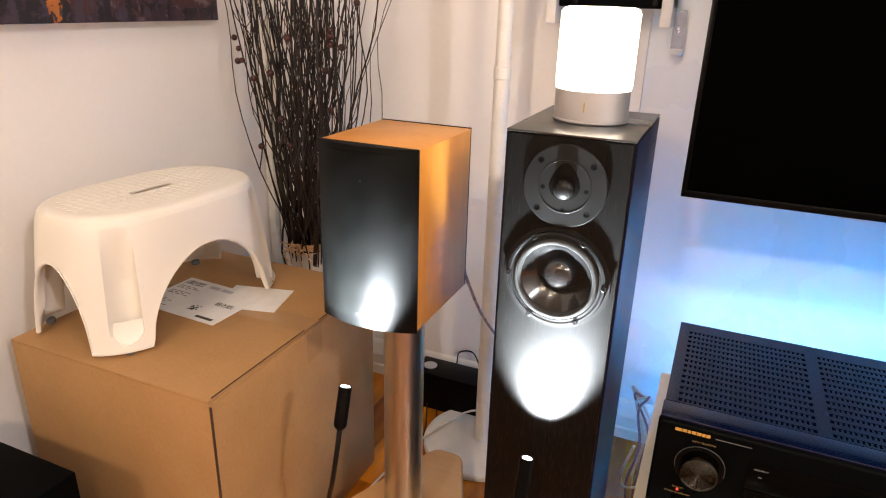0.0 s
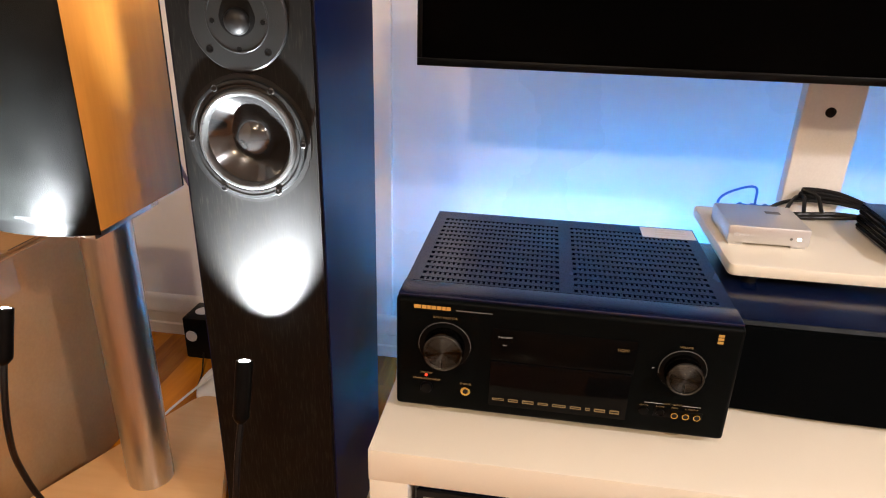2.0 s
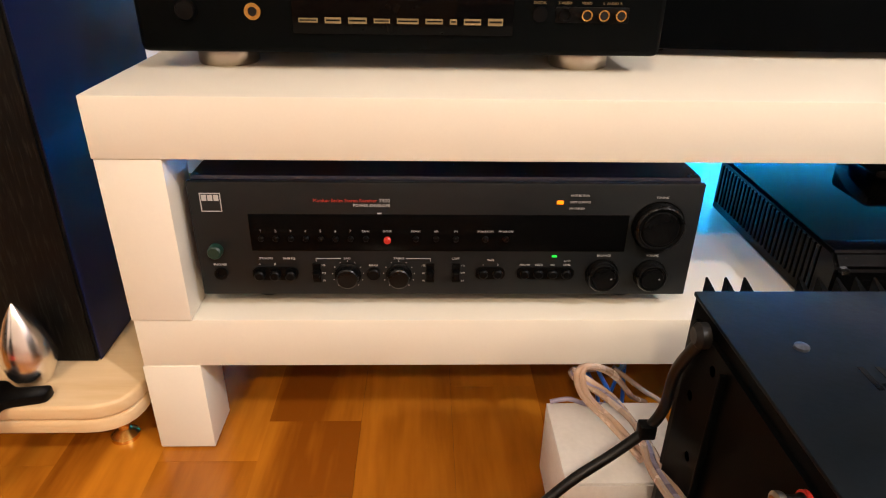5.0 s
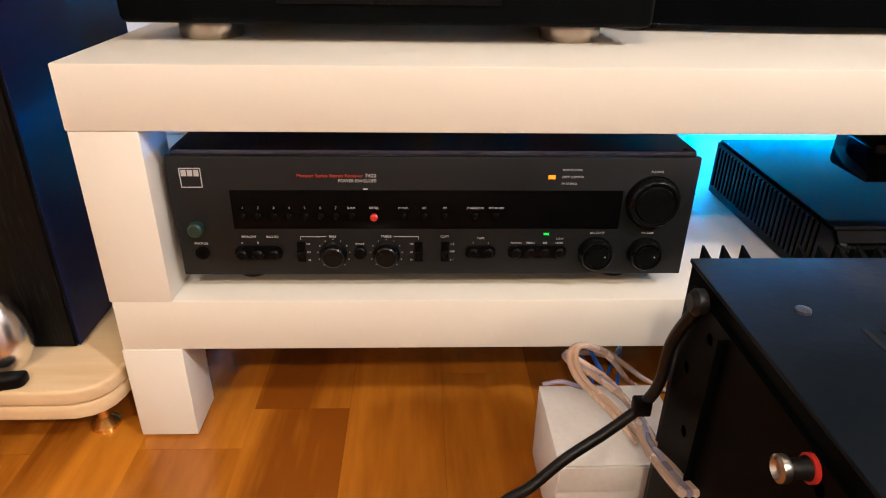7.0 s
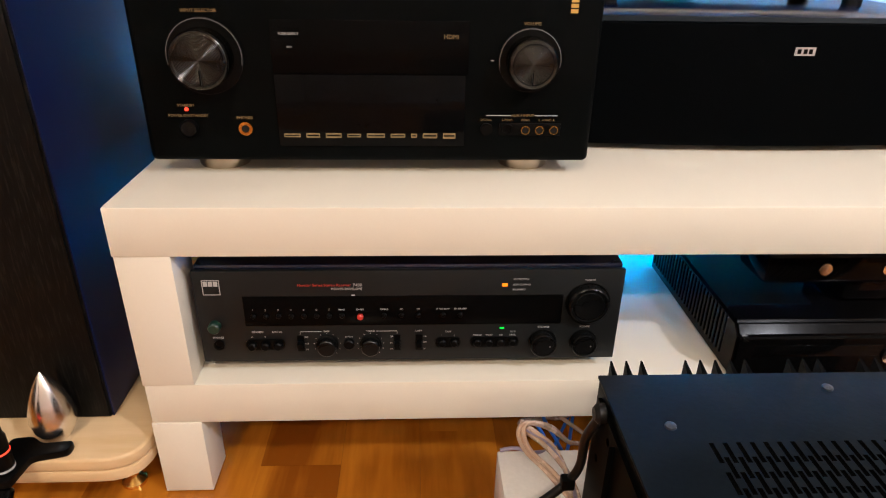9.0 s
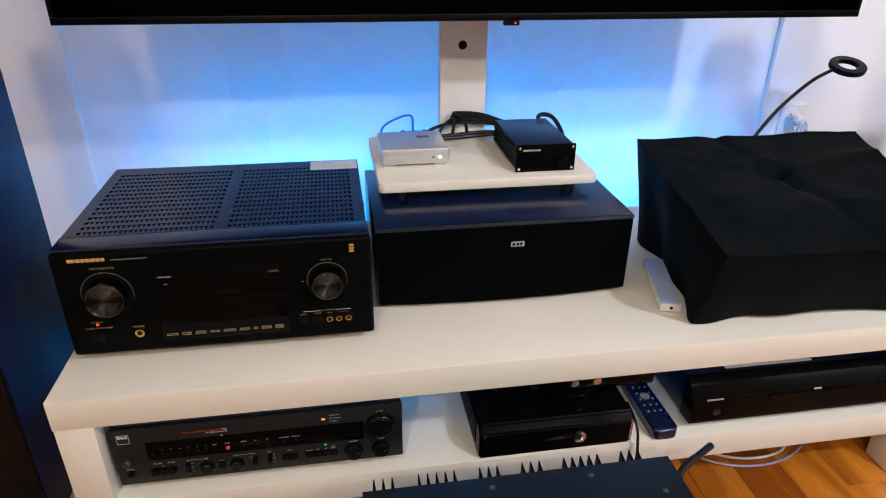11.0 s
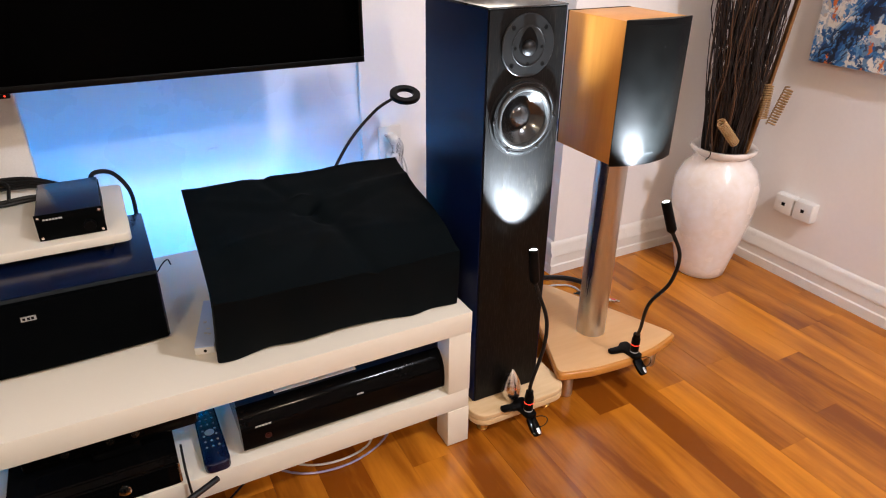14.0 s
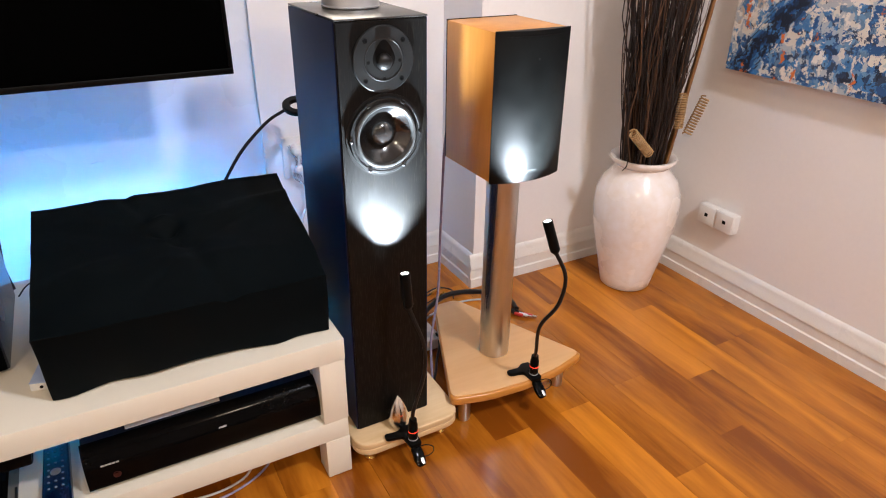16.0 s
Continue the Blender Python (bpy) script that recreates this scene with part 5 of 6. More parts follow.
        k = part("knob", lathe([(r, 0), (r, d * 0.6), (r * 0.97, d * 0.85), (r * 0.9, d), (r * 0.82, d), (r * 0.79, d - 0.0012), (r * 0.74, d - 0.0012), (r * 0.7, d), (0, d)], (x, f - 0.001, z), "y", 36), KNOBB, t)
        if r < 0.02:
            part("pointer", lathe([(0.0008, 0), (0.0008, 0.0004), (0, 0.0004)], (x + r * 0.45, f - 0.001 - d, z), "y", 8), PALE, k)
        lettering(words, 0.0028, x, f - 0.0002, tz, PALE, t)


def game_console():
    x0, x1, y0, y1, z0, z1 = 0.622, 0.888, 0.004, 0.26, 0.15, 0.217
    t = thing("game_console", ((x0 + x1) / 2, (y0 + y1) / 2, z0), "gloss black game console lying flat on the shelf", "game console")
    bd = bmesh.new()
    o = [(y0, z0 + 0.004), (y0 + 0.004, z0), (y1, z0), (y1, z1), (y0 + 0.012, z1 - 0.004), (y0, z1 - 0.016)]
    l0 = [bd.verts.new((x0, y, z)) for y, z in o]
    l1 = [bd.verts.new((x1, y, z)) for y, z in o]
    for i in range(len(o)):
        bd.faces.new((l0[i], l0[(i + 1) % len(o)], l1[(i + 1) % len(o)], l1[i]))
    bd.faces.new(l0)
    bd.faces.new(list(reversed(l1)))
    bmesh.ops.recalc_face_normals(bd, faces=bd.faces)
    bmesh.ops.bevel(bd, geom=bd.edges[:], offset=0.003, segments=2, affect="EDGES")
    part("case", bd, GLOSSB, t)
    for i in range(26):
        part("vent_rib", box(x0 - 0.0012, x0 + 0.001, y0 + 0.03 + i * 0.0086, y0 + 0.0335 + i * 0.0086, z0 + 0.012, z1 - 0.008), BLACKP, t, smooth=0)
    part("disc_tray", box(x0 + 0.02, x0 + 0.16, y0 - 0.0008, y0 + 0.002, z0 + 0.026, z0 + 0.04, 0.0006), GLOSSB, t)
    part("eject_button", box(x0 + 0.006, x0 + 0.012, y0 - 0.0012, y0 + 0.002, z0 + 0.046, z0 + 0.05), CHROME, t)
    pb = part("power_button", lathe([(0.0105, 0), (0.0105, 0.002), (0.008, 0.003), (0, 0.003)], (0.795, y0, z0 + 0.027), "y", 28), CHROME, t, "round chrome power button")
    part("button_mark", box(0.7935, 0.7965, y0 - 0.0034, y0 - 0.003, z0 + 0.024, z0 + 0.034), BLACKP, pb)
    part("side_chrome", box(x1 - 0.004, x1 + 0.0008, y0 - 0.0005, y0 + 0.006, z0 + 0.006, z0 + 0.05, 0.001), CHROME, t)


def motion_bar():
    t = thing("camera_bar", (0.8, 0.08, 0.217), "gloss black camera sensor bar lying on the game console", "sensor bar")
    part("stand", box(0.755, 0.835, 0.05, 0.12, 0.2175, 0.243, 0.004), GLOSSB, t)
    part("bar", box(0.655, 0.935, 0.04, 0.1, 0.2435, 0.281, 0.006), GLOSSB, t)
    for x in (0.72, 0.79, 0.83):
        part("lens", lathe([(0.007, 0), (0.007, 0.001), (0, 0.0012)], (x, 0.04, 0.262), "y", 18), CHROME, t)


def disc_player():
    x0, x1, y0, y1, z0, z1 = 1.003, 1.437, 0.02, 0.33, 0.163, 0.244
    t = thing("disc_player", ((x0 + x1) / 2, (y0 + y1) / 2, 0.15), "black disc player with curved gloss front on the shelf", "disc player")
    part("chassis", box(x0 + 0.002, x1 - 0.002, y0 + 0.035, y1, z0 + 0.002, z1 - 0.002), SHEETB_LIT, t)
    prof = [(y0 + 0.034, z0), (y0, z0), (y0 - 0.001, z0 + 0.03), (y0 + 0.003, z0 + 0.05), (y0 + 0.012, z0 + 0.068), (y0 + 0.024, z1 - 0.003), (y0 + 0.034, z1)]
    bb = bmesh.new()
    l0 = [bb.verts.new((x0, y, z)) for y, z in prof]
    l1 = [bb.verts.new((x1, y, z)) for y, z in prof]
    for i in range(len(prof)):
        bb.faces.new((l0[i], l0[(i + 1) % len(prof)], l1[(i + 1) % len(prof)], l1[i]))
    bb.faces.new(l0)
    bb.faces.new(list(reversed(l1)))
    part("front_panel", bb, GLOSSB, t, smooth=50)
    part("tray_door", box(1.15, 1.31, y0 - 0.0018, y0, z0 + 0.032, z0 + 0.046), GLOSSB, t, smooth=0)
    for i in range(5):
        bar(1.03 + i * 0.0062, 1.0352 + i * 0.0062, z0 + 0.046, z0 + 0.0495, y0 + 0.001, PALE, t, "emblem")
    bar(1.236, 1.25, z0 + 0.0475, z0 + 0.0515, y0 + 0.0015, GREYPL, t, "emblem")
    part("power_button", lathe([(0.007, 0), (0.007, 0.0012), (0.0058, 0.0016), (0.0056, 0.0008), (0, 0.0008)], (1.052, y0, z0 + 0.021), "y", 24), DIMRED, t, "faint red ring button")
    for i in range(4):
        part("button", box(1.36 + i * 0.018, 1.366 + i * 0.018, y0 + 0.001, y0 + 0.0045, z0 + 0.047, z0 + 0.05), PANELB, t)
    for x in (x0 + 0.05, x1 - 0.05):
        for y in (y0 + 0.05, y1 - 0.04):
            part("foot", lathe([(0.013, 0), (0.013, 0.0135), (0, 0.0135)], (x, y, 0.15), "z", 18), RUBBER, t)
    p = thing("paper_sheet", (1.16, 0.12, 0.2445), "white paper sheet lying on the disc player", "paper")
    part("sheet", box(1.08, 1.25, 0.06, 0.28, 0.2445, 0.2452), PAPER, p, smooth=0)


def remote_control():
    t = thing("remote_control", (0.952, 0.09, 0.15), "black remote control with many buttons, blue shelf light in its colour", "remote control")
    o = rounded([(0.928, -0.0), (0.976, 0.0), (0.974, 0.2), (0.932, 0.2)], 0.016)
    # the body's blue is the strip's light put into the base colour
    part("body", prism(o, 0.151, 0.173, 0.004, 3), SHEETB_LIT, t)
    for r in range(8):
        for c in range(3):
            if r in (2, 3) and c == 1:
                continue
            part("button", lathe([(0.0023, 0), (0.0023, 0.001), (0, 0.0013)], (0.9405 + c * 0.0115, 0.05 + r * 0.0165, 0.173), "z", 10), GREYR, t)
    part("ring_pad", lathe([(0.009, 0), (0.009, 0.0014), (0.005, 0.0014), (0, 0.0008)], (0.952, 0.091, 0.173), "z", 20), GREYR, t)


stereo_receiver()
game_console()
motion_bar()
disc_player()
remote_control()


# ---- floor things in front of the bench ----
def power_amplifier():
    x0, x1, y0, y1, z0, z1 = 0.428, 0.862, -0.5, -0.146, 0.02, 0.268
    t = thing("power_amplifier", ((x0 + x1) / 2, (y0 + y1) / 2, 0), "black steel power amplifier with upright heat-sink fins on the floor", "amplifier")
    part("chassis", box(x0, x1, y0, y1, z0, z1 - 0.003, 0.001), PANELB, t)
    part("lid", box(x0 - 0.0012, x1 + 0.0012, y0 - 0.001, y1 + 0.001, z1 - 0.003, z1, 0.0008), LIDM, t, "black enamelled steel lid")
    part("rear_panel", box(x0 - 0.003, x0, y0 + 0.01, y1 - 0.012, z0 + 0.01, z1 - 0.012), PANELB, t)
    # fins in groups
    x = x0 + 0.012
    for g, cnt in enumerate((3, 5, 3, 3, 5, 3)):
        for i in range(cnt):
            if x > x1 - 0.01:
                break
            fin = bmesh.new()
            pts = [(y1 + 0.001, z0 + 0.01, 0.0), (y1 + 0.022, z0 + 0.01, 0.0026), (y1 + 0.022, z1 - 0.002, 0.0026), (y1 + 0.001, z1 - 0.01, 0.0)]
            a = [fin.verts.new((x + e, y, z)) for y, z, e in pts]
            c = [fin.verts.new((x + 0.0065 - e, y, z)) for y, z, e in pts]
            for k in range(4):
                fin.faces.new((a[k], a[(k + 1) % 4], c[(k + 1) % 4], c[k]))
            fin.faces.new(a)
            fin.faces.new(list(reversed(c)))
            part("fin", fin, PANELB, t, smooth=0)
            x += 0.0125
        x += 0.024
    for x, y in ((0.463, -0.205), (0.6, -0.165), (0.74, -0.165), (0.463, -0.43), (0.83, -0.205)):
        part("screw", lathe([(0.0042, 0), (0.004, 0.0015), (0.0015, 0.0024), (0, 0.0024)], (x, y, z1), "z", 14), WORN, t, "worn bare lid screw")
    for r in range(7):
        for i in range(14):
            xs, ys = 0.4833 + i * 0.0095 + (0.00475 if r % 2 else 0), -0.222 - r * 0.0135
            part("vent_slot", box(xs, xs + 0.0032, ys - 0.0185, ys, z1, z1 + 0.0003), GLOSSB, t, smooth=0)
    for y, z in ((-0.173, 0.209), (-0.192, 0.242), (-0.187, 0.172), (-0.3, 0.245), (-0.3, 0.12)):
        part("panel_screw", lathe([(0.0036, 0), (0.003, 0.002), (0, 0.0024)], (x0 - 0.003, y, z), "x", 12), CHROME, t)
    part("cable_gland", lathe([(0.008, 0), (0.008, -0.005), (0.005, -0.008), (0, -0.008)], (x0 - 0.003, -0.176, 0.256), "x", 18), RUBBER, t)
    for y in (-0.293, -0.335):
        bp = part("binding_post", lathe([(0.0052, 0), (0.0052, -0.003), (0.0044, -0.005), (0.0044, -0.011), (0, -0.011)], (x0 - 0.003, y, 0.249), "x", 20), RUBBER, t, "dark screw terminal with metal cap")
        part("colour_ring", lathe([(0.0064, 0), (0.0064, -0.0022), (0, -0.0022)], (x0 - 0.003, y, 0.249), "x", 20), REDPL, bp, "red plastic ring")
        part("cap", lathe([(0.0056, -0.011), (0.006, -0.012), (0.006, -0.0145), (0.0042, -0.0155), (0.0026, -0.0135), (0, -0.0135)], (x0 - 0.003, y, 0.249), "x", 20), FOOTM, bp, "pale metal cap")
    part("panel_flange", box(x0 - 0.0075, x0 - 0.003, -0.2085, -0.2065, 0.06, 0.252, 0.0006), PANELB, t)
    part("lower_flange", box(x0 - 0.0075, x0 - 0.003, -0.46, -0.2085, 0.058, 0.06), PANELB, t)
    for x in (x0 + 0.04, x1 - 0.04):
        for y in (y0 + 0.04, y1 - 0.04):
            part("foot", lathe([(0.016, 0), (0.018, 0.02), (0, 0.02)], (x, y, 0), "z", 18), RUBBER, t)
    c = thing("mains_cable", (0.38, -0.25, 0), "thick black mains cord bent out of the amplifier", "cable")
    part("cord", tube([(0.425, -0.176, 0.256), (0.422, -0.171, 0.244), (0.419, -0.16, 0.217), (0.42, -0.153, 0.182), (0.412, -0.151, 0.161), (0.391, -0.154, 0.142), (0.364, -0.161, 0.126), (0.341, -0.168, 0.108), (0.302, -0.185, 0.081), (0.22, -0.3, 0.006)], 0.0038, 12), CABLE, c)
    part("clip", box(0.4062, 0.4178, -0.1558, -0.1462, 0.1552, 0.1668, 0.0015), BLACKP, c)
    for k, (mt, off) in enumerate(((CLEARC, 0.0), (CLEARC, 0.008), (PURPC, 0.004))):
        w = thing("speaker_cable", (0.39, -0.15, 0), "thin clear copper speaker cable looped over a white box", "cable", "loose speaker cables")
        part("strand", tube([(0.423 - off, -0.22, 0.156), (0.424 - off, -0.19, 0.143), (0.428 - off, -0.15, 0.126), (0.432 - off, -0.12, 0.115 + off), (0.43, -0.08, 0.106), (0.42 + off, -0.03, 0.09), (0.402, 0.0, 0.086 + off), (0.405 + off, 0.02, 0.08), (0.435, 0.04, 0.066), (0.48, 0.09, 0.03), (0.52, 0.2, 0.004)], 0.0028, 7), mt, w)


def white_box():
    t = thing("white_box", (0.42, -0.14, 0), "plain white cardboard box on the floor by the amplifier", "box")
    part("carton", box(0.371, 0.475, -0.121, -0.026, 0.001, 0.0765, 0.0012), PAPER, t)
    part("lid_flap", box(0.3712, 0.4748, -0.1208, -0.0262, 0.0768, 0.0782, 0.0004), PAPER, t)
    part("tuck_flap", box(0.3722, 0.4738, -0.1222, -0.1212, 0.052, 0.0765, 0.0003), PAPER, t)


power_amplifier()
white_box()


# ---- left corner: carton, stool, vase, painting, pole ----
def carton():
    x0, x1, y0, y1, z1 = -1.108, -0.644, -0.132, 0.395, 0.499
    t = thing("cardboard_carton", ((x0 + x1) / 2, (y0 + y1) / 2, 0), "large brown cardboard carton, taped shut, with a shipping label", "carton")
    part("body", box(x0, x1, y0, y1, 0.001, z1 - 0.005, 0.002), CARD, t)
    part("front_flap", box(x0, x1, y0, 0.158, z1 - 0.0045, z1, 0.0012), CARD, t)
    part("rear_flap", box(x0, x1, 0.161, y1, z1 - 0.0045, z1, 0.0012), CARD, t)
    part("side_fold", box(x1 - 0.001, x1 + 0.003, y0 + 0.004, y1, 0.001, z1 - 0.009, 0.001), CARD, t)
    part("top_crease", box(x1 - 0.0035, x1 - 0.0008, y0 + 0.01, y1 - 0.01, z1 - 0.0003, z1 + 0.0004), CREASE, t, smooth=0)
    part("corner_crease", box(x1 - 0.0006, x1 + 0.0036, y0 + 0.0014, y0 + 0.0038, 0.004, z1 - 0.012), CREASE, t, smooth=0)
    part("tape", box(x0 + 0.06, x1 + 0.0005, 0.135, 0.185, z1, z1 + 0.0005), TAPE, t, smooth=0)
    part("tape_end", box(x1 + 0.003, x1 + 0.0035, 0.135, 0.185, z1 - 0.07, z1 - 0.01), TAPE, t, smooth=0)
    lab = box(-0.105, 0.105, -0.075, 0.075, 0, 0.0006)
    m = pose(-0.915, 0.15, z1 + 0.0016, 0, 0, -3)
    bmesh.ops.transform(lab, matrix=m, verts=lab.verts)
    lb = part("shipping_label", lab, PAPER, t, "white printed shipping label", smooth=0)
    pouch = box(-0.06, 0.075, -0.055, 0.055, 0, 0.0004)
    bmesh.ops.transform(pouch, matrix=pose(-0.83, 0.205, z1 + 0.0008, 0, 0, 14), verts=pouch.verts)
    part("label_pouch", pouch, PAPER, t, "second printed sheet under the label", smooth=0)
    marks = []
    rng = random.Random(4)
    for k in range(16):
        marks.append((-0.096 + k * 0.0031, 0.046, rng.choice((0.0008, 0.0014, 0.002)), 0.018, INK))
    for k in range(13):
        marks.append((0.042 + k * 0.0036, -0.006, rng.choice((0.001, 0.0018, 0.0024)), 0.014, INK))
    for wide, y in (((0.05, 0.034), (0.06, 0.028), (0.035, 0.022), (0.055, 0.008), (0.045, 0.002), (0.06, -0.004), (0.03, -0.03), (0.05, -0.036), (0.04, -0.042), (0.055, -0.056), (0.03, -0.062))):
        for k in range(3):
            marks.append((-0.094 + k * wide / 3, y, wide / 3 - 0.003 - 0.004 * rng.random(), 0.0022, GREYR))
    for k in range(6):
        for m2 in range(6):
            if rng.random() < 0.55:
                marks.append((0.006 + k * 0.0036, -0.045 + m2 * 0.0036, 0.0034, 0.0034, INK))
    marks += [(-0.03, 0.05, 0.028, 0.012, GREYPL), (0.004, 0.05, 0.03, 0.012, GREYPL), (0.045, -0.064, 0.044, 0.008, INK)]
    for bx, by, bw, bh, ink in marks:
        q = box(bx, bx + bw, by, by + bh, 0.0006, 0.0008)
        bmesh.ops.transform(q, matrix=m, verts=q.verts)
        part("print_bar", q, ink, lb, smooth=0)


def step_stool():
    """A moulded stool: an oval top, sides that flare, arches cut between four legs."""
    t = thing("step_stool", (-1.0, 0.11, 0.5), "white moulded plastic step stool standing on the carton", "stool")
    cx, cy, z0, h = -0.970, 0.112, 0.4995, 0.249
    rot = pose(cx, cy, z0, 0, 0, -5)
    n = 360
    b = bmesh.new()

    def outline(a, hx, hy, p=2.75):
        c, s = math.cos(a), math.sin(a)
        r = (abs(c) ** p + abs(s) ** p) ** (-1 / p)
        return r * c * hx, r * s * hy

    def foot(a):
        # height of the lower rim: feet at the four diagonals, arches between
        c, s = math.cos(a), math.sin(a)
        x, y = outline(a, 1, 1)
        if abs(s) > abs(c):
            d = abs(x)      # short end
            lim = 0.5
        else:
            d = abs(y)      # long side
            lim = 0.6
        k = max(0.0, 1 - (d / lim) ** 2)
        return 0.155 * math.sqrt(k) if k > 0 else 0.0

    rows = []
    for i in range(n):
        a = 2 * math.pi * (i + 0.5) / n
        col = []
        tx, ty = outline(a, 0.122, 0.203)
        for inset, drop in ((-0.018, 0.0), (-0.011, 0.0008), (-0.0045, 0.003), (0.0, 0.0065), (0.0028, 0.0105), (0.0036, 0.014)):
            r = 1 + inset / math.hypot(tx, ty)
            col.append(b.verts.new((tx * r, ty * r, h - drop)))
        lo = foot(a)
        # a rounded groove runs down each leg
        x, y = outline(a, 1, 1)
        g = (abs(x) - abs(y)) * 0.5
        for k in range(1, 61):
            f = k / 60
            z = (h - 0.014) * (1 - f) + (lo + 0.0065) * f
            fl = (h - 0.014 - z) / (h - 0.014)
            bx, by = outline(a, 0.1256 + 0.03 * fl ** 0.7, 0.2066 + 0.03 * fl ** 0.7)
            # the groove ends in a rounded ledge above the foot
            e = max(0.0, fl - 0.8) / 0.11
            wide = 0.1 * math.sqrt(max(0.0, 1 - e * e))
            q = abs(g) / wide if wide > 1e-4 else 9.0
            dent = 0.03 * min(1, fl * 2.2) * max(0.0, 1 - q ** 2.2) ** 0.75 if q < 1 else 0.0
            s = 1 - dent / 0.2
            col.append(b.verts.new((bx * s, by * s, z)))
        # rolled rim
        c = col[-1].co.copy()
        q = Vector((c.x, c.y, 0)).normalized()
        for out, up in ((0.0045, 0.0005), (0.0055, -0.003), (0.004, -0.006), (0.0, -0.0065), (-0.003, -0.004)):
            col.append(b.verts.new((c.x + q.x * out, c.y + q.y * out, c.z + up + 0.0065)))
        col.append(b.verts.new((c.x * 0.93 - q.x * 0.004, c.y * 0.955 - q.y * 0.004, max(lo + 0.03, 0.06))))
        rows.append(col)
    m = len(rows[0])
    for i in range(n):
        r0, r1 = rows[i], rows[(i + 1) % n]
        for j in range(m - 1):
            b.faces.new((r0[j], r0[j + 1], r1[j + 1], r1[j]))
    # top with a hand slot
    ring = [r[0] for r in rows]
    hole = []
    for i in range(n):
        a = 2 * math.pi * (i + 0.5) / n
        x, y = outline(a, 0.0105, 0.05, 4)
        hole.append(b.verts.new((x, y, h - 0.001)))
    low = [b.verts.new((v.co.x, v.co.y, h - 0.005)) for v in hole]
    for i in range(n):
        b.faces.new((ring[i], ring[(i + 1) % n], hole[(i + 1) % n], hole[i]))
        b.faces.new((hole[i], hole[(i + 1) % n], low[(i + 1) % n], low[i]))
    bmesh.ops.transform(b, matrix=rot, verts=b.verts)
    part("shell", b, STOOLW, t, smooth=42)
    dots = bmesh.new()
    for iy in range(-11, 12):
        for ix in range(-6, 7):
            x, y = ix * 0.0165 + (0.008 if iy % 2 else 0), iy * 0.0158
            if (abs(x / 0.1)) ** 3 + (abs(y / 0.175)) ** 3 > 1 or (abs(x) < 0.014 and abs(y) < 0.056):
                continue
            d = box(-0.004, 0.004, -0.0013, 0.0013, 0, 0.0016)
            merge(dots, d, rot @ pose(x, y, h - 0.0012, 0, 0, 35))
    tagged(part("grip_studs", dots, STOOLW, t, smooth=0), kind="stuff")
    for sx in (-1, 1):
        for sy in (-1, 1):
            p = lathe([(0.007, 0), (0.0085, 0.002), (0.0085, 0.01), (0, 0.01)], (sx * 0.115, sy * 0.178, -0.0005), "z", 16)
            bmesh.ops.transform(p, matrix=rot, verts=p.verts)
            part("rubber_foot", p, GREYR, t)


def twig(b, base, tip, r, rng, bend=0.04, seg=5):
    base, tip = Vector(base), Vector(tip)
    pts = [base]
    for k in range(1, 5):
        f = k / 5
        j = Vector((rng.uniform(-1, 1), rng.uniform(-1, 1), 0)) * bend * math.sin(math.pi * f)
        pts.append(base.lerp(tip, f) + j * 0.5)
    pts.append(tip)
    tube(pts, r, seg, b, 3, r * 0.35)
    return pts


def left_vase():
    rng = random.Random(5)
    vx, vy = -0.905, 0.535
    t = thing("vase", (vx, vy, 0), "slim matt white floor vase tied with straw raffia", "vase")
    part("body", lathe([(0.05, 0), (0.055, 0.01), (0.06, 0.2), (0.058, 0.38), (0.05, 0.44), (0.044, 0.47), (0.046, 0.49), (0.04, 0.49), (0.036, 0.46), (0.03, 0.3), (0, 0.3)], (vx, vy, 0), "z", 32), MATTW, t)
    w = thing("twig_bunch", (vx, vy, 0.31), "bunch of dark brown twigs with dried red berries in a vase", "twigs")
    for k in range(5):
        for i in range(22):
            b = bmesh.new()
            a, q = rng.uniform(0, 6.28), rng.uniform(0, 1) ** 0.5
            bx, by = vx + 0.022 * q * math.cos(a), vy + 0.022 * q * math.sin(a)
            tipx = vx - 0.015 + 0.26 * q * math.cos(a) * 0.95 + 0.03 * rng.uniform(-1, 1)
            tipy = vy + 0.13 * q * math.sin(a) + 0.02
            pts = twig(b, (bx, by, 0.31), (tipx, tipy, rng.uniform(1.15, 1.5)), rng.uniform(0.0018, 0.0036), rng, 0.085)
            if rng.random() < 0.75:
                s = pts[rng.choice((2, 3))]
                twig(b, s, s + Vector((rng.uniform(-0.07, 0.07), rng.uniform(-0.04, 0.04), rng.uniform(0.15, 0.3))), 0.0018, rng, 0.03, 4)
            part("twig", b, TWIG, w)
    for k in range(22):
        hgt = rng.uniform(0.7, 1.12)
        f = (hgt - 0.31) / 1.0
        a = rng.uniform(0, 6.28)
        c = (vx - 0.015 + 0.24 * f * math.cos(a), vy - abs(0.1 * f * math.sin(a)) - 0.01, hgt)
        bb = bmesh.new()
        bmesh.ops.create_icosphere(bb, subdivisions=2, radius=rng.uniform(0.0065, 0.0095))
        bmesh.ops.translate(bb, vec=c, verts=bb.verts)
        part("berry", bb, BERRY, w)
    r = thing("raffia_tie", (vx, vy, 0.49), "straw raffia bow tied round the twigs", "raffia")
    b = bmesh.new()
    for i in range(5):
        tube([(vx + 0.043 * math.cos(a), vy + 0.043 * math.sin(a), 0.497 + 0.003 * i + 0.002 * math.sin(3 * a + i)) for a in [k * 0.5 for k in range(14)]], 0.0022, 5, b, 2)
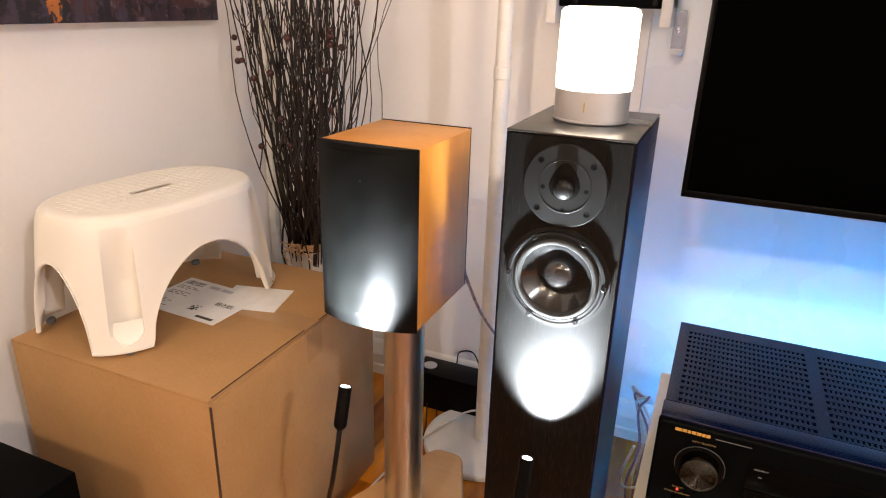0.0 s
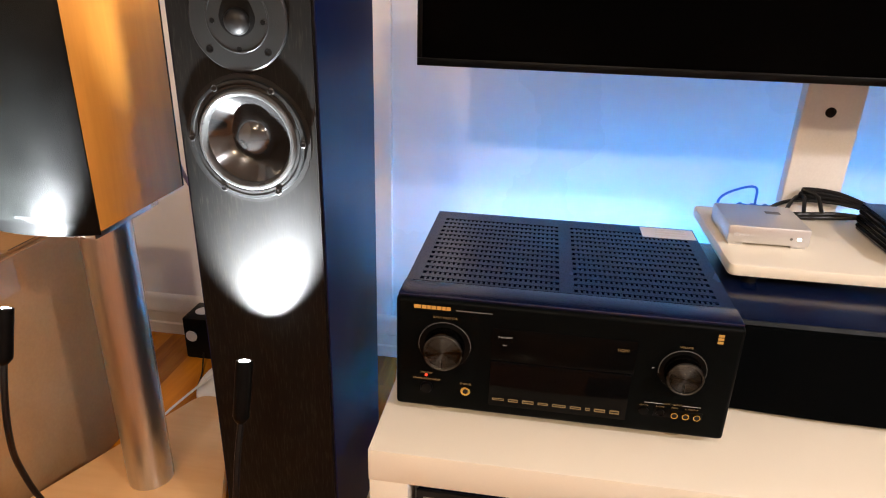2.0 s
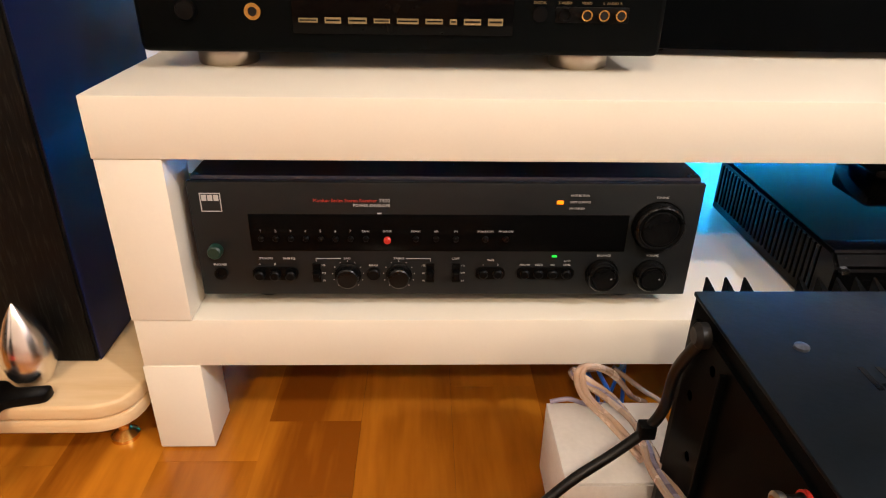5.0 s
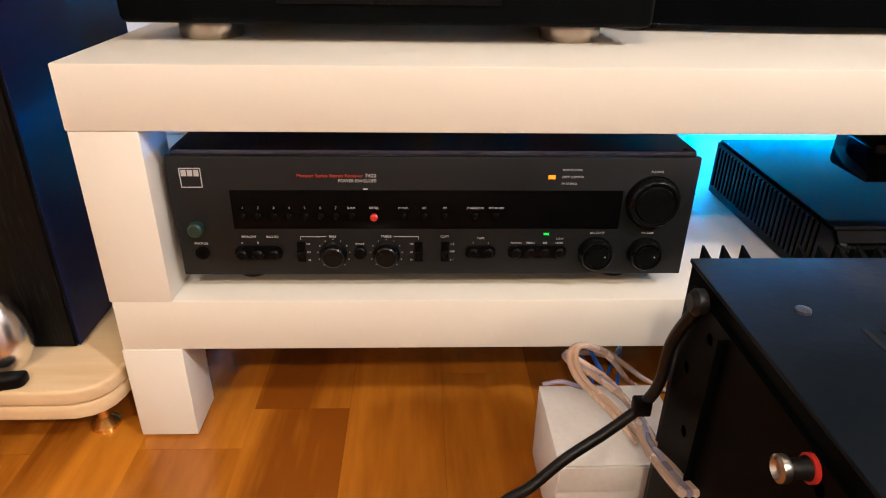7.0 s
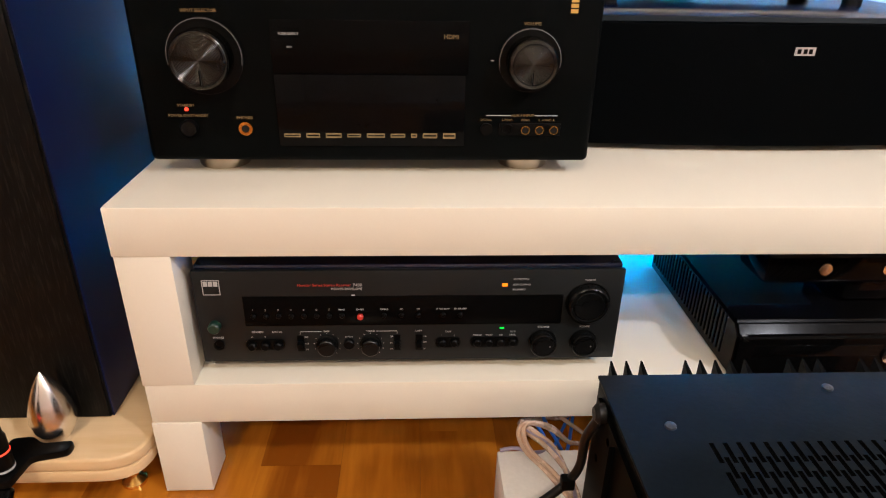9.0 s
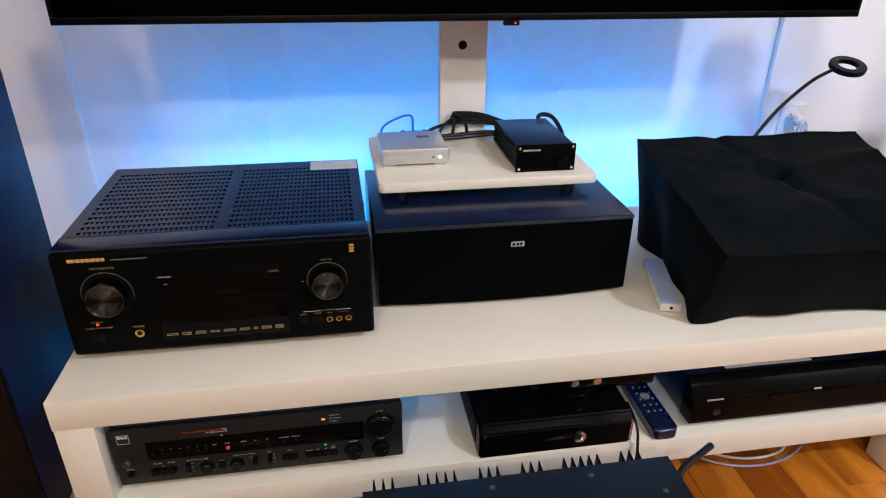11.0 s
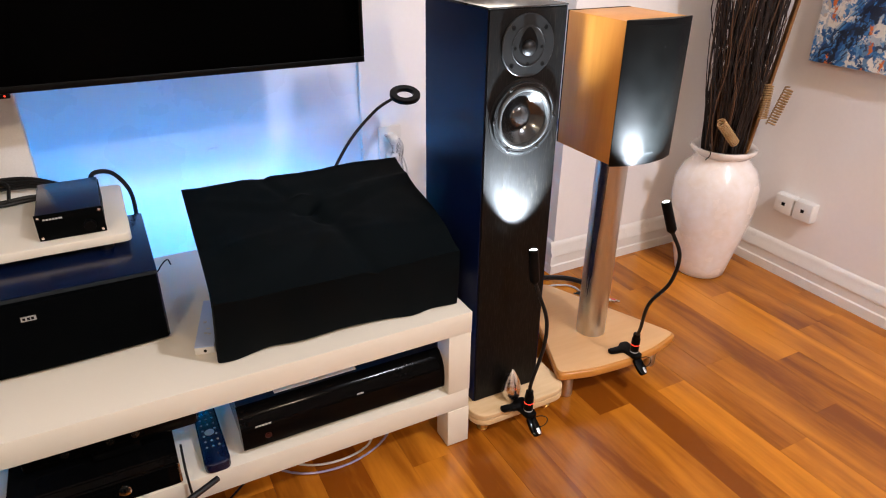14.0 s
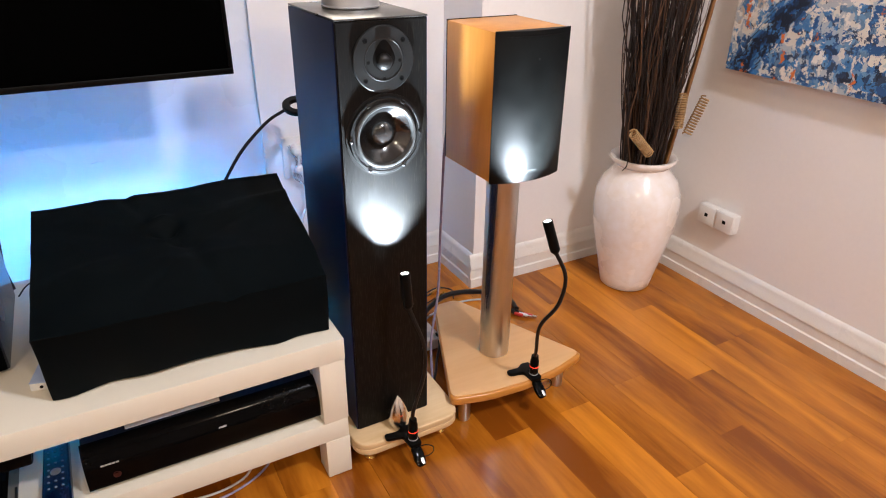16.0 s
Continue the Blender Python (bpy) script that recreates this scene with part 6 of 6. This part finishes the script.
    for i in range(16):
        a = -1.9 + rng.uniform(-0.7, 0.7)
        d = Vector((math.cos(a), math.sin(a), 0))
        tube([Vector((vx, vy, 0.503)) + d * 0.04, Vector((vx, vy, 0.503)) + d * 0.062 + Vector((rng.uniform(-0.02, 0.02), 0, rng.uniform(-0.02, 0.022))), Vector((vx, vy, 0.5)) + d * 0.06 + Vector((rng.uniform(-0.04, 0.04), rng.uniform(-0.01, 0.01), rng.uniform(-0.05, 0.03)))], 0.0016, 4, b, 3)
    part("straws", b, RAFFIA, r)


def floor_pole():
    cx, cy = -0.42, 0.58
    t = thing("floor_lamp", (cx, cy, 0), "white floor lamp pole on a round disc base", "floor lamp")
    part("base", lathe([(0.15, 0.0), (0.153, 0.002), (0.153, 0.012), (0.15, 0.016), (0.03, 0.018), (0, 0.018)], (cx, cy, 0), "z", 56), WHITEP, t)
    part("pole", lathe([(0.0185, 0.018), (0.0185, 0.08), (0.0175, 0.082), (0.0175, 0.95), (0.019, 0.952), (0.019, 0.975), (0.0165, 0.977), (0.0165, 1.95), (0, 1.95)], (cx, cy, 0), "z", 28), TRIM, t)
    part("shade", lathe([(0.06, 1.95), (0.15, 2.08), (0.148, 2.08), (0.055, 1.952), (0, 1.952)], (cx, cy, 0), "z", 32), WHITEP, t)


def black_case():
    t = thing("black_box", (-0.47, 0.71, 0), "black box with round holes on the floor by the wall", "box")
    part("case", box(-0.665, -0.24, 0.665, 0.755, 0.001, 0.115, 0.003), BLACKP, t)
    for x in (-0.645, -0.26):
        part("front_hole", lathe([(0.015, 0), (0.015, 0.001), (0, 0.001)], (x, 0.665, 0.065), "y", 22), GREYPL, t, "pale round hole")
    part("top_hole", lathe([(0.02, 0), (0.02, 0.001), (0, 0.001)], (-0.63, 0.71, 0.115), "z", 22), GREYPL, t)


def wall_speaker():
    """A dark bar on white wall brackets behind the lamp."""
    t = thing("wall_speaker", (-0.215, 0.72, 1.1), "dark grey slim speaker on white wall brackets", "loudspeaker")
    part("body", box(-0.335, -0.098, 0.68, 0.775, 1.101, 1.22, 0.004), PANELB, t)
    for x in (-0.3, -0.135):
        part("screw", lathe([(0.006, 0), (0.006, 0.002), (0, 0.003)], (x, 0.68, 1.112), "y", 16), BLACKP, t)
    for x in (-0.36, -0.12):
        part("bracket", box(x, x + 0.022, 0.672, 0.784, 1.066, 1.2, 0.002), WHITEP, t)
    h = thing("clear_clip", (-0.088, 0.75, 1.03), "small clear plastic tag hanging on the wall", "tag")
    part("tag", box(-0.1, -0.075, 0.758, 0.772, 1.02, 1.1, 0.002), FILM, h)
    part("cap", lathe([(0.012, 0), (0.015, 0.004), (0.015, 0.012), (0, 0.014)], (-0.0875, 0.765, 1.008), "z", 18), WHITEP, h)


def dark_cabinet():
    t = thing("black_speaker_box", (-1.0, -0.45, 0), "matt black subwoofer box by the side wall", "subwoofer")
    part("cabinet", box(-1.19, -0.794, -0.66, -0.266, 0.012, 0.41, 0.003), PANELB, t)
    for x in (-1.16, -0.82):
        for y in (-0.63, -0.3):
            part("foot", lathe([(0.018, 0), (0.018, 0.012), (0, 0.012)], (x, y, 0), "z", 16), RUBBER, t)


def canvas(name, x_wall, side, y0, y1, z0, z1, face, label, edge):
    """A stretched canvas on a side wall; side is +1 where the room lies towards +x."""
    t = thing(name, (x_wall + side * 0.018, (y0 + y1) / 2, z0), label, "painting")
    a, c = sorted((x_wall + side * 0.002, x_wall + side * 0.034))
    part("stretcher", box(a, c, y0, y1, z0, z1, 0.002), edge, t)
    a, c = sorted((x_wall + side * 0.034, x_wall + side * 0.0365))
    part("painted_face", box(a, c, y0 + 0.001, y1 - 0.001, z0 + 0.001, z1 - 0.001), face, t, smooth=0)


carton()
step_stool()
left_vase()
floor_pole()
black_case()
wall_speaker()
dark_cabinet()
canvas("painting", LEFT, 1, -0.45, 0.56, 1.043, 1.7, ART2, "dark violet abstract painting on white-edged canvas", WHITEP)
canvas("painting", RIGHT, -1, -0.75, 0.275, 0.705, 1.45, ART1, "blue and white abstract palette-knife painting on canvas", ART1)


# ---- right corner ----
def floor_vase():
    rng = random.Random(8)
    cx, cy = 2.612, 0.36
    t = thing("floor_vase", (cx, cy, 0), "large pearl-white glazed floor vase by the skirting", "vase")
    part("body", lathe([(0.074, 0), (0.08, 0.004), (0.086, 0.03), (0.109, 0.13), (0.126, 0.21), (0.133, 0.28), (0.129, 0.33), (0.112, 0.372), (0.09, 0.396), (0.082, 0.408), (0.0825, 0.416), (0.071, 0.416), (0.071, 0.4), (0.1, 0.33), (0.1, 0.25), (0, 0.24)], (cx, cy, 0), "z", 56), PEARL, t, smooth=60)
    b = bmesh.new()
    lip = [(0.0825, 0.4155), (0.096, 0.428), (0.102, 0.436), (0.099, 0.443), (0.091, 0.443), (0.078, 0.43), (0.0712, 0.4155)]
    rings = [[b.verts.new((cx + r * math.cos(a), cy + r * math.sin(a), z)) for r, z in lip] for a in [2 * math.pi * i / 56 for i in range(56)]]
    for i in range(56):
        for j in range(7):
            b.faces.new((rings[i][j], rings[i][(j + 1) % 7], rings[(i + 1) % 56][(j + 1) % 7], rings[(i + 1) % 56][j]))
    part("rim", b, PEARL, t, smooth=60)
    w = thing("branch_bunch", (cx, cy, 0.245), "bunch of brown branches and bamboo sticks in a vase", "branches")
    for k in range(5):
        for i in range(44):
            b = bmesh.new()
            a, q = rng.uniform(0, 6.28), rng.uniform(0, 1) ** 0.5
            pts = twig(b, (cx + 0.044 * q * math.cos(a), cy + 0.044 * q * math.sin(a), 0.25), (cx - 0.005 + (0.15 * q) * math.cos(a), cy + 0.12 * q * math.sin(a), rng.uniform(1.0, 1.4)), rng.uniform(0.0016, 0.0036), rng, 0.04)
            if rng.random() < 0.35:
                s = pts[2]
                twig(b, s, s + Vector((rng.uniform(-0.05, 0.05), rng.uniform(-0.05, 0.05), rng.uniform(0.12, 0.25))), 0.0016, rng, 0.03, 4)
            part("branch", b, TWIG2 if i % 5 == 0 else TWIG, w)
    for i in range(5):
        q = i / 4
        part("bamboo_stick", tube([(cx + 0.045, cy - 0.03 + 0.02 * q, 0.26), (cx + 0.09 + 0.03 * q, cy - 0.055 + 0.03 * q, 0.7), (cx + 0.15 + 0.04 * q, cy - 0.07 + 0.04 * q, 1.2)], 0.005, 8, steps=3), BAMBOO, w)
    part("loose_twig", tube([(cx - 0.08, cy - 0.01, 0.44), (cx - 0.1, cy - 0.03, 0.47), (cx - 0.105, cy - 0.04, 0.44), (cx - 0.11, cy - 0.03, 0.42)], 0.0018, 5), TWIG, w)
    for p0, p1 in (((2.452, 0.262, 0.562), (2.526, 0.257, 0.49)), ((2.628, 0.262, 0.552), (2.637, 0.27, 0.65)), ((2.655, 0.25, 0.532), (2.718, 0.26, 0.632))):
        p0, p1 = Vector(p0), Vector(p1)
        q = (p1 - p0).to_track_quat("Z", "Y")
        L = (p1 - p0).length
        line = [p0 + q @ Vector((0.0125 * math.cos(k * 0.6), 0.0125 * math.sin(k * 0.6), L * k / 150)) for k in range(151)]
        part("rattan_coil", tube(line, 0.0022, 5, steps=1), COIL, w, "tight curl of pale rattan")


def wall_outlet():
    t = thing("wall_outlet", (1.645, BACK, 0.395), "white double wall outlet with plugs wrapped in clear film", "outlet")
    part("plate", box(1.609, 1.683, BACK - 0.009, BACK, 0.396, 0.52, 0.003), WHITEP, t)
    for z in (0.432, 0.484):
        part("socket", lathe([(0.021, 0), (0.021, 0.0015), (0.017, 0.0015), (0.017, 0.0004), (0, 0.0004)], (1.646, BACK - 0.009, z), "y", 28), WHITEP, t)
        part("plug", lathe([(0.0175, 0), (0.018, 0.012), (0.013, 0.032), (0.006, 0.038), (0, 0.038)], (1.646, BACK - 0.0098, z), "y", 24), WHITEP, t)
    b = bmesh.new()
    for k in range(5):
        tube([(1.625 + 0.01 * k, BACK - 0.02 - 0.006 * (k % 3), 0.5 - 0.004 * k), (1.64 + 0.008 * k, BACK - 0.04, 0.46), (1.632 + 0.011 * k, BACK - 0.03 + 0.003 * k, 0.41), (1.66 + 0.004 * k, BACK - 0.03, 0.38)], 0.004, 5, b, 4)
    part("film", b, FILM, t, "crumpled clear film")
    for k, pts in enumerate(([(1.647, 0.439), (1.668, 0.347), (1.64, 0.258), (1.679, 0.126), (1.7, 0.03)], [(1.66, 0.423), (1.678, 0.299), (1.676, 0.186), (1.684, 0.083), (1.71, 0.02)], [(1.652, 0.47), (1.69, 0.4), (1.7, 0.28), (1.672, 0.15), (1.73, 0.025)])):
        c = thing("cable", (1.66, BACK - 0.04, 0), "white mains cord hanging from the outlet", "cable", "white cords")
        part("cord", tube([(1.646, BACK - 0.048, 0.484 - 0.052 * (k % 2)), *[(x, 0.745 + 0.01 * k, z) for x, z in pts], (1.8, BACK - 0.12 - 0.03 * k, 0.006)], 0.0034, 7), WCABLE, c)


def network_socket(y):
    t = thing("network_socket", (RIGHT, y, 0.205), "white surface-mounted square network socket on the wall", "socket", "two network sockets")
    part("box", box(RIGHT - 0.028, RIGHT, y - 0.033, y + 0.033, 0.22, 0.283, 0.004), WHITEP, t)
    part("cover", box(RIGHT - 0.032, RIGHT - 0.028, y - 0.031, y + 0.031, 0.222, 0.281, 0.0015), WHITEP, t)
    part("port", box(RIGHT - 0.0326, RIGHT - 0.032, y - 0.006, y + 0.006, 0.248, 0.259), BLACKP, t, smooth=0)


floor_vase()
wall_outlet()
network_socket(0.2365)
network_socket(0.168)


# ---- loose cables ----
def cable(label, pts, r, material, group=""):
    t = thing("cable", pts[0], label, "cable", group)
    part("lead", tube(pts, r, 8), material, t)
    return t


cable("lilac speaker cable hanging from a bookshelf speaker", [(1.835, 0.215, 0.66), (1.835, 0.225, 0.6), (1.83, 0.23, 0.4), (1.82, 0.22, 0.25), (1.79, 0.2, 0.12), (1.77, 0.16, 0.02), (1.76, 0.22, 0.006)], 0.003, PURPC)
cable("lilac speaker cable hanging behind a bookshelf speaker", [(-0.37, 0.25, 0.66), (-0.358, 0.26, 0.61), (-0.335, 0.3, 0.52), (-0.29, 0.36, 0.42), (-0.2, 0.4, 0.3), (-0.12, 0.42, 0.12), (-0.1, 0.45, 0.006)], 0.003, PURPC)
for k in range(4):
    cable("black cables coiled on the white board", [(0.6 + 0.03 * k, 0.505, 0.56), (0.63 + 0.02 * k, 0.54, 0.562 + 0.006 * k), (0.67, 0.556, 0.566 + 0.007 * k), (0.73, 0.556, 0.565 + 0.006 * k), (0.775 + 0.008 * k, 0.535, 0.562), (0.79 + 0.012 * k, 0.51, 0.562)], 0.0036, CABLE, "signal cables")
for k in range(2):
    cable("black cables curled over the white board", [(0.6, 0.51 + 0.01 * k, 0.548), (0.66, 0.522, 0.544 + 0.005 * k), (0.72, 0.53, 0.545 + 0.006 * k), (0.765, 0.52, 0.552)], 0.0045, CABLE, "signal cables")
cable("blue thin wire on the audio converter", [(0.512, 0.495, 0.545), (0.515, 0.503, 0.575), (0.545, 0.51, 0.592), (0.575, 0.512, 0.596), (0.578, 0.51, 0.565)], 0.0022, BLUEC)
for k in range(3):
    part("plug", lathe([(0.0065, 0), (0.0065, -0.03), (0.004, -0.036), (0, -0.036)], (0.56 + 0.022 * k, 0.504, 0.5545), "y", 14), BLUEC, cable("short blue lead behind the converter", [(0.56 + 0.022 * k, 0.538, 0.5545), (0.575 + 0.022 * k, 0.552, 0.55), (0.6 + 0.022 * k, 0.556, 0.545)], 0.003, BLUEC, "blue leads"))
cable("black lead looping down behind the small amplifier", [(0.84, 0.5, 0.57), (0.85, 0.525, 0.585), (0.885, 0.54, 0.575), (0.912, 0.54, 0.53), (0.915, 0.54, 0.47), (0.91, 0.53, 0.4), (0.92, 0.5, 0.356)], 0.0048, CABLE)
cable("thin black wire behind the centre speaker", [(0.93, 0.46, 0.356), (0.945, 0.47, 0.37), (0.957, 0.48, 0.372), (0.962, 0.49, 0.354)], 0.0016, CABLE)
cable("white cable lying on the floor by the lamp base", [(-0.6, 0.3, 0.006), (-0.57, 0.46, 0.02), (-0.5, 0.6, 0.05), (-0.42, 0.64, 0.06), (-0.3, 0.6, 0.03), (-0.2, 0.5, 0.005)], 0.0028, WCABLE)
for k in range(2):
    cable("thin black wires on the wooden floor", [(-0.62 + 0.03 * k, 0.67, 0.02), (-0.59 + 0.03 * k, 0.6, 0.004), (-0.56 + 0.02 * k, 0.52, 0.004), (-0.5 + 0.02 * k, 0.46, 0.004), (-0.45, 0.4, 0.004)], 0.0018, CABLE)
cable("black wire loop by the skirting board", [(-0.56, 0.74, 0.12), (-0.56, 0.76, 0.15), (-0.52, 0.765, 0.155), (-0.49, 0.75, 0.118)], 0.0022, CABLE)
cable("thick black cable lying behind a speaker stand", [(1.78, 0.3, 0.01), (1.88, 0.44, 0.02), (1.99, 0.515, 0.022), (2.07, 0.52, 0.02), (2.15, 0.49, 0.012), (2.19, 0.43, 0.008), (2.18, 0.37, 0.008)], 0.008, CABLE)
cable("grey cable lying behind a speaker stand", [(1.8, 0.33, 0.005), (1.9, 0.45, 0.005), (2.03, 0.49, 0.005), (2.12, 0.47, 0.005), (2.14, 0.42, 0.005), (2.1, 0.36, 0.005)], 0.003, GREYPL)
for k, mt in enumerate((REDPL, WHITEP, REDPL)):
    c = cable("signal cable end with phono plugs on the floor", [(2.11 + 0.01 * k, 0.41, 0.008), (2.145 + 0.012 * k, 0.38 - 0.006 * k, 0.01), (2.16 + 0.012 * k, 0.352 - 0.008 * k, 0.008)], 0.0028, CABLE, "phono leads")
    part("plug", tube([(2.16 + 0.012 * k, 0.352 - 0.008 * k, 0.008), (2.176 + 0.012 * k, 0.33 - 0.008 * k, 0.008)], 0.0052, 10, steps=1), mt, c)
    part("pin", tube([(2.176 + 0.012 * k, 0.33 - 0.008 * k, 0.008), (2.184 + 0.012 * k, 0.319 - 0.008 * k, 0.008)], 0.0035, 10, steps=1), CHROME, c)
for k in range(2):
    c = cable("gold plug lead on the floor by the tower", [(1.86, 0.5 + 0.03 * k, 0.005), (1.92, 0.52 + 0.03 * k, 0.006), (1.985, 0.545 + 0.03 * k, 0.006)], 0.0018, CABLE)
    part("plug", tube([(1.985, 0.545 + 0.03 * k, 0.006), (2.03, 0.562 + 0.034 * k, 0.006)], 0.0042, 8, steps=1), BRASS, c)
cable("black lead lying by the tower plinth", [(1.77, 0.16, 0.005), (1.807, 0.207, 0.005), (1.84, 0.26, 0.006), (1.87, 0.3, 0.02), (1.875, 0.33, 0.04)], 0.0035, CABLE)
cable("thin black wire by the extension socket", [(1.8, 0.36, 0.004), (1.87, 0.5, 0.005), (1.95, 0.57, 0.006), (2.02, 0.6, 0.006), (2.06, 0.57, 0.005), (2.04, 0.52, 0.005)], 0.002, CABLE)
cable("purple and white wires under the bench", [(1.05, 0.2, 0.004), (1.12, 0.1, 0.004), (1.2, 0.07, 0.005), (1.28, 0.09, 0.004), (1.3, 0.16, 0.004), (1.2, 0.24, 0.004)], 0.0026, WCABLE)
cable("lilac wire looping under the bench", [(1.0, 0.22, 0.004), (1.1, 0.08, 0.006), (1.22, 0.05, 0.006), (1.33, 0.1, 0.004), (1.36, 0.2, 0.004)], 0.0026, PURPC)
a = thing("mains_adapter", (1.16, 0.2, 0), "black mains adapter on the floor under the bench", "adapter")
part("case", box(1.1, 1.19, 0.17, 0.24, 0.001, 0.05, 0.006), BLACKP, a)
cable("black lead hanging behind the console", [(0.897, 0.05, 0.2), (0.896, 0.004, 0.185), (0.897, -0.008, 0.15), (0.9, -0.01, 0.1), (0.905, 0.0, 0.05), (0.93, 0.04, 0.01), (1.0, 0.1, 0.005)], 0.0024, CABLE)
for k in range(2):
    cable("clear copper speaker cable looped above the white box", [(0.437 + 0.006 * k, -0.1, 0.08), (0.414 + 0.006 * k, -0.08, 0.1), (0.392 + 0.005 * k, -0.07, 0.12), (0.385 + 0.005 * k, -0.062, 0.135), (0.391 + 0.004 * k, -0.055, 0.141), (0.406 + 0.004 * k, -0.05, 0.136), (0.426, -0.04 + 0.004 * k, 0.118), (0.45, -0.015, 0.08), (0.47, 0.02, 0.045), (0.5, 0.06, 0.006)], 0.0026, CLEARC, "loose speaker cables")
cable("copper speaker cable under the bench", [(0.455, 0.05, 0.06), (0.48, 0.05, 0.039), (0.501, 0.05, 0.023), (0.53, 0.055, 0.008), (0.6, 0.1, 0.004)], 0.0026, CLEARC, "loose speaker cables")
for k in range(2):
    cable("blue-lit thin wire hanging under the bench", [(0.413 + 0.012 * k, 0.03, 0.098), (0.421 + 0.012 * k, 0.03, 0.072), (0.434 + 0.012 * k, 0.03, 0.048), (0.45 + 0.02 * k, 0.05, 0.004), (0.5, 0.14, 0.004)], 0.0022, BLUEC, "thin blue wires")
cable("lilac wire lying over the white box", [(0.374, -0.028, 0.0815), (0.39, -0.03, 0.086), (0.407, -0.032, 0.0815), (0.43, -0.02, 0.07), (0.45, 0.01, 0.03), (0.48, 0.05, 0.004)], 0.0022, PURPC)
cable("thick black cable end beside the amplifier", [(0.864, -0.18, 0.25), (0.873, -0.17, 0.262), (0.89, -0.159, 0.2655), (0.915, -0.145, 0.264), (0.94, -0.13, 0.262)], 0.0052, CABLE)
for k in range(4):
    cable("white cables hanging behind the media bench", [(-0.012 - 0.006 * k, 0.42 + 0.03 * k, 0.36 - 0.02 * k), (-0.03 - 0.008 * k, 0.45 + 0.03 * k, 0.3), (-0.018 + 0.006 * k, 0.47 + 0.03 * k, 0.2), (-0.034 + 0.01 * k, 0.46 + 0.03 * k, 0.1), (-0.02, 0.48 + 0.03 * k, 0.01)], 0.0028, WCABLE if k % 2 else PURPC, "cables behind the bench")
cable("grey wire behind the media bench", [(-0.02, 0.3, 0.32), (-0.04, 0.36, 0.2), (-0.03, 0.45, 0.1), (0.02, 0.6, 0.01)], 0.003, WCABLE)
a = thing("extension_socket", (1.857, 0.39, 0), "white extension socket lying on the floor", "extension socket")
part("case", box(1.83, 1.885, 0.31, 0.47, 0.001, 0.035, 0.005), WHITEP, a)
for k in range(3):
    part("socket_hole", lathe([(0.014, 0), (0.014, 0.0008), (0, 0.0008)], (1.8575, 0.338 + 0.052 * k, 0.035), "z", 20), GREYPL, a)


# ---- floor of planks ----
def floor():
    f = structure("floor", box(LEFT - 0.1, RIGHT + 0.1, FRONT - 0.1, BACK + 0.12, -0.06, -0.003), GROUT, "cherry-toned laminate plank floor with dark joints")
    rng = random.Random(3)
    W, L = 0.0955, 0.66
    meshes = {}

    def plank(x0, x1, y0, y1):
        key = (round(x1 - x0, 3), round(y1 - y0, 3))
        if key not in meshes:
            g = 0.00012
            b = box(-key[0] / 2 + g, key[0] / 2 - g, -key[1] / 2 + g, key[1] / 2 - g, -0.0028, 0)
            me = bpy.data.meshes.new("plank")
            b.to_mesh(me)
            b.free()
            me.materials.append(PLANK)
            meshes[key] = me
        ob = new("plank", meshes[key])
        ob.parent = f
        ob.location = Vector(((x0 + x1) / 2, (y0 + y1) / 2, 0)) - PLACE[f]

    ends = {1: 0.039, 21: -0.068, 23: -0.05, 24: -0.31, 25: -0.123, 26: 0.2, 27: -0.05}
    for k in range(-14, 31):
        x0 = max(LEFT, 0.003 + W * k)
        x1 = min(RIGHT, 0.003 + W * (k + 1))
        if x1 - x0 < 0.01:
            continue
        y = ends.get(k, rng.uniform(-0.35, 0.35))
        cuts = [y + L * j for j in range(-8, 4)]
        for a, c in zip(cuts, cuts[1:]):
            a, c = max(a, FRONT), min(c, BACK)
            if c - a > 0.02:
                plank(x0, x1, a, c)


floor()
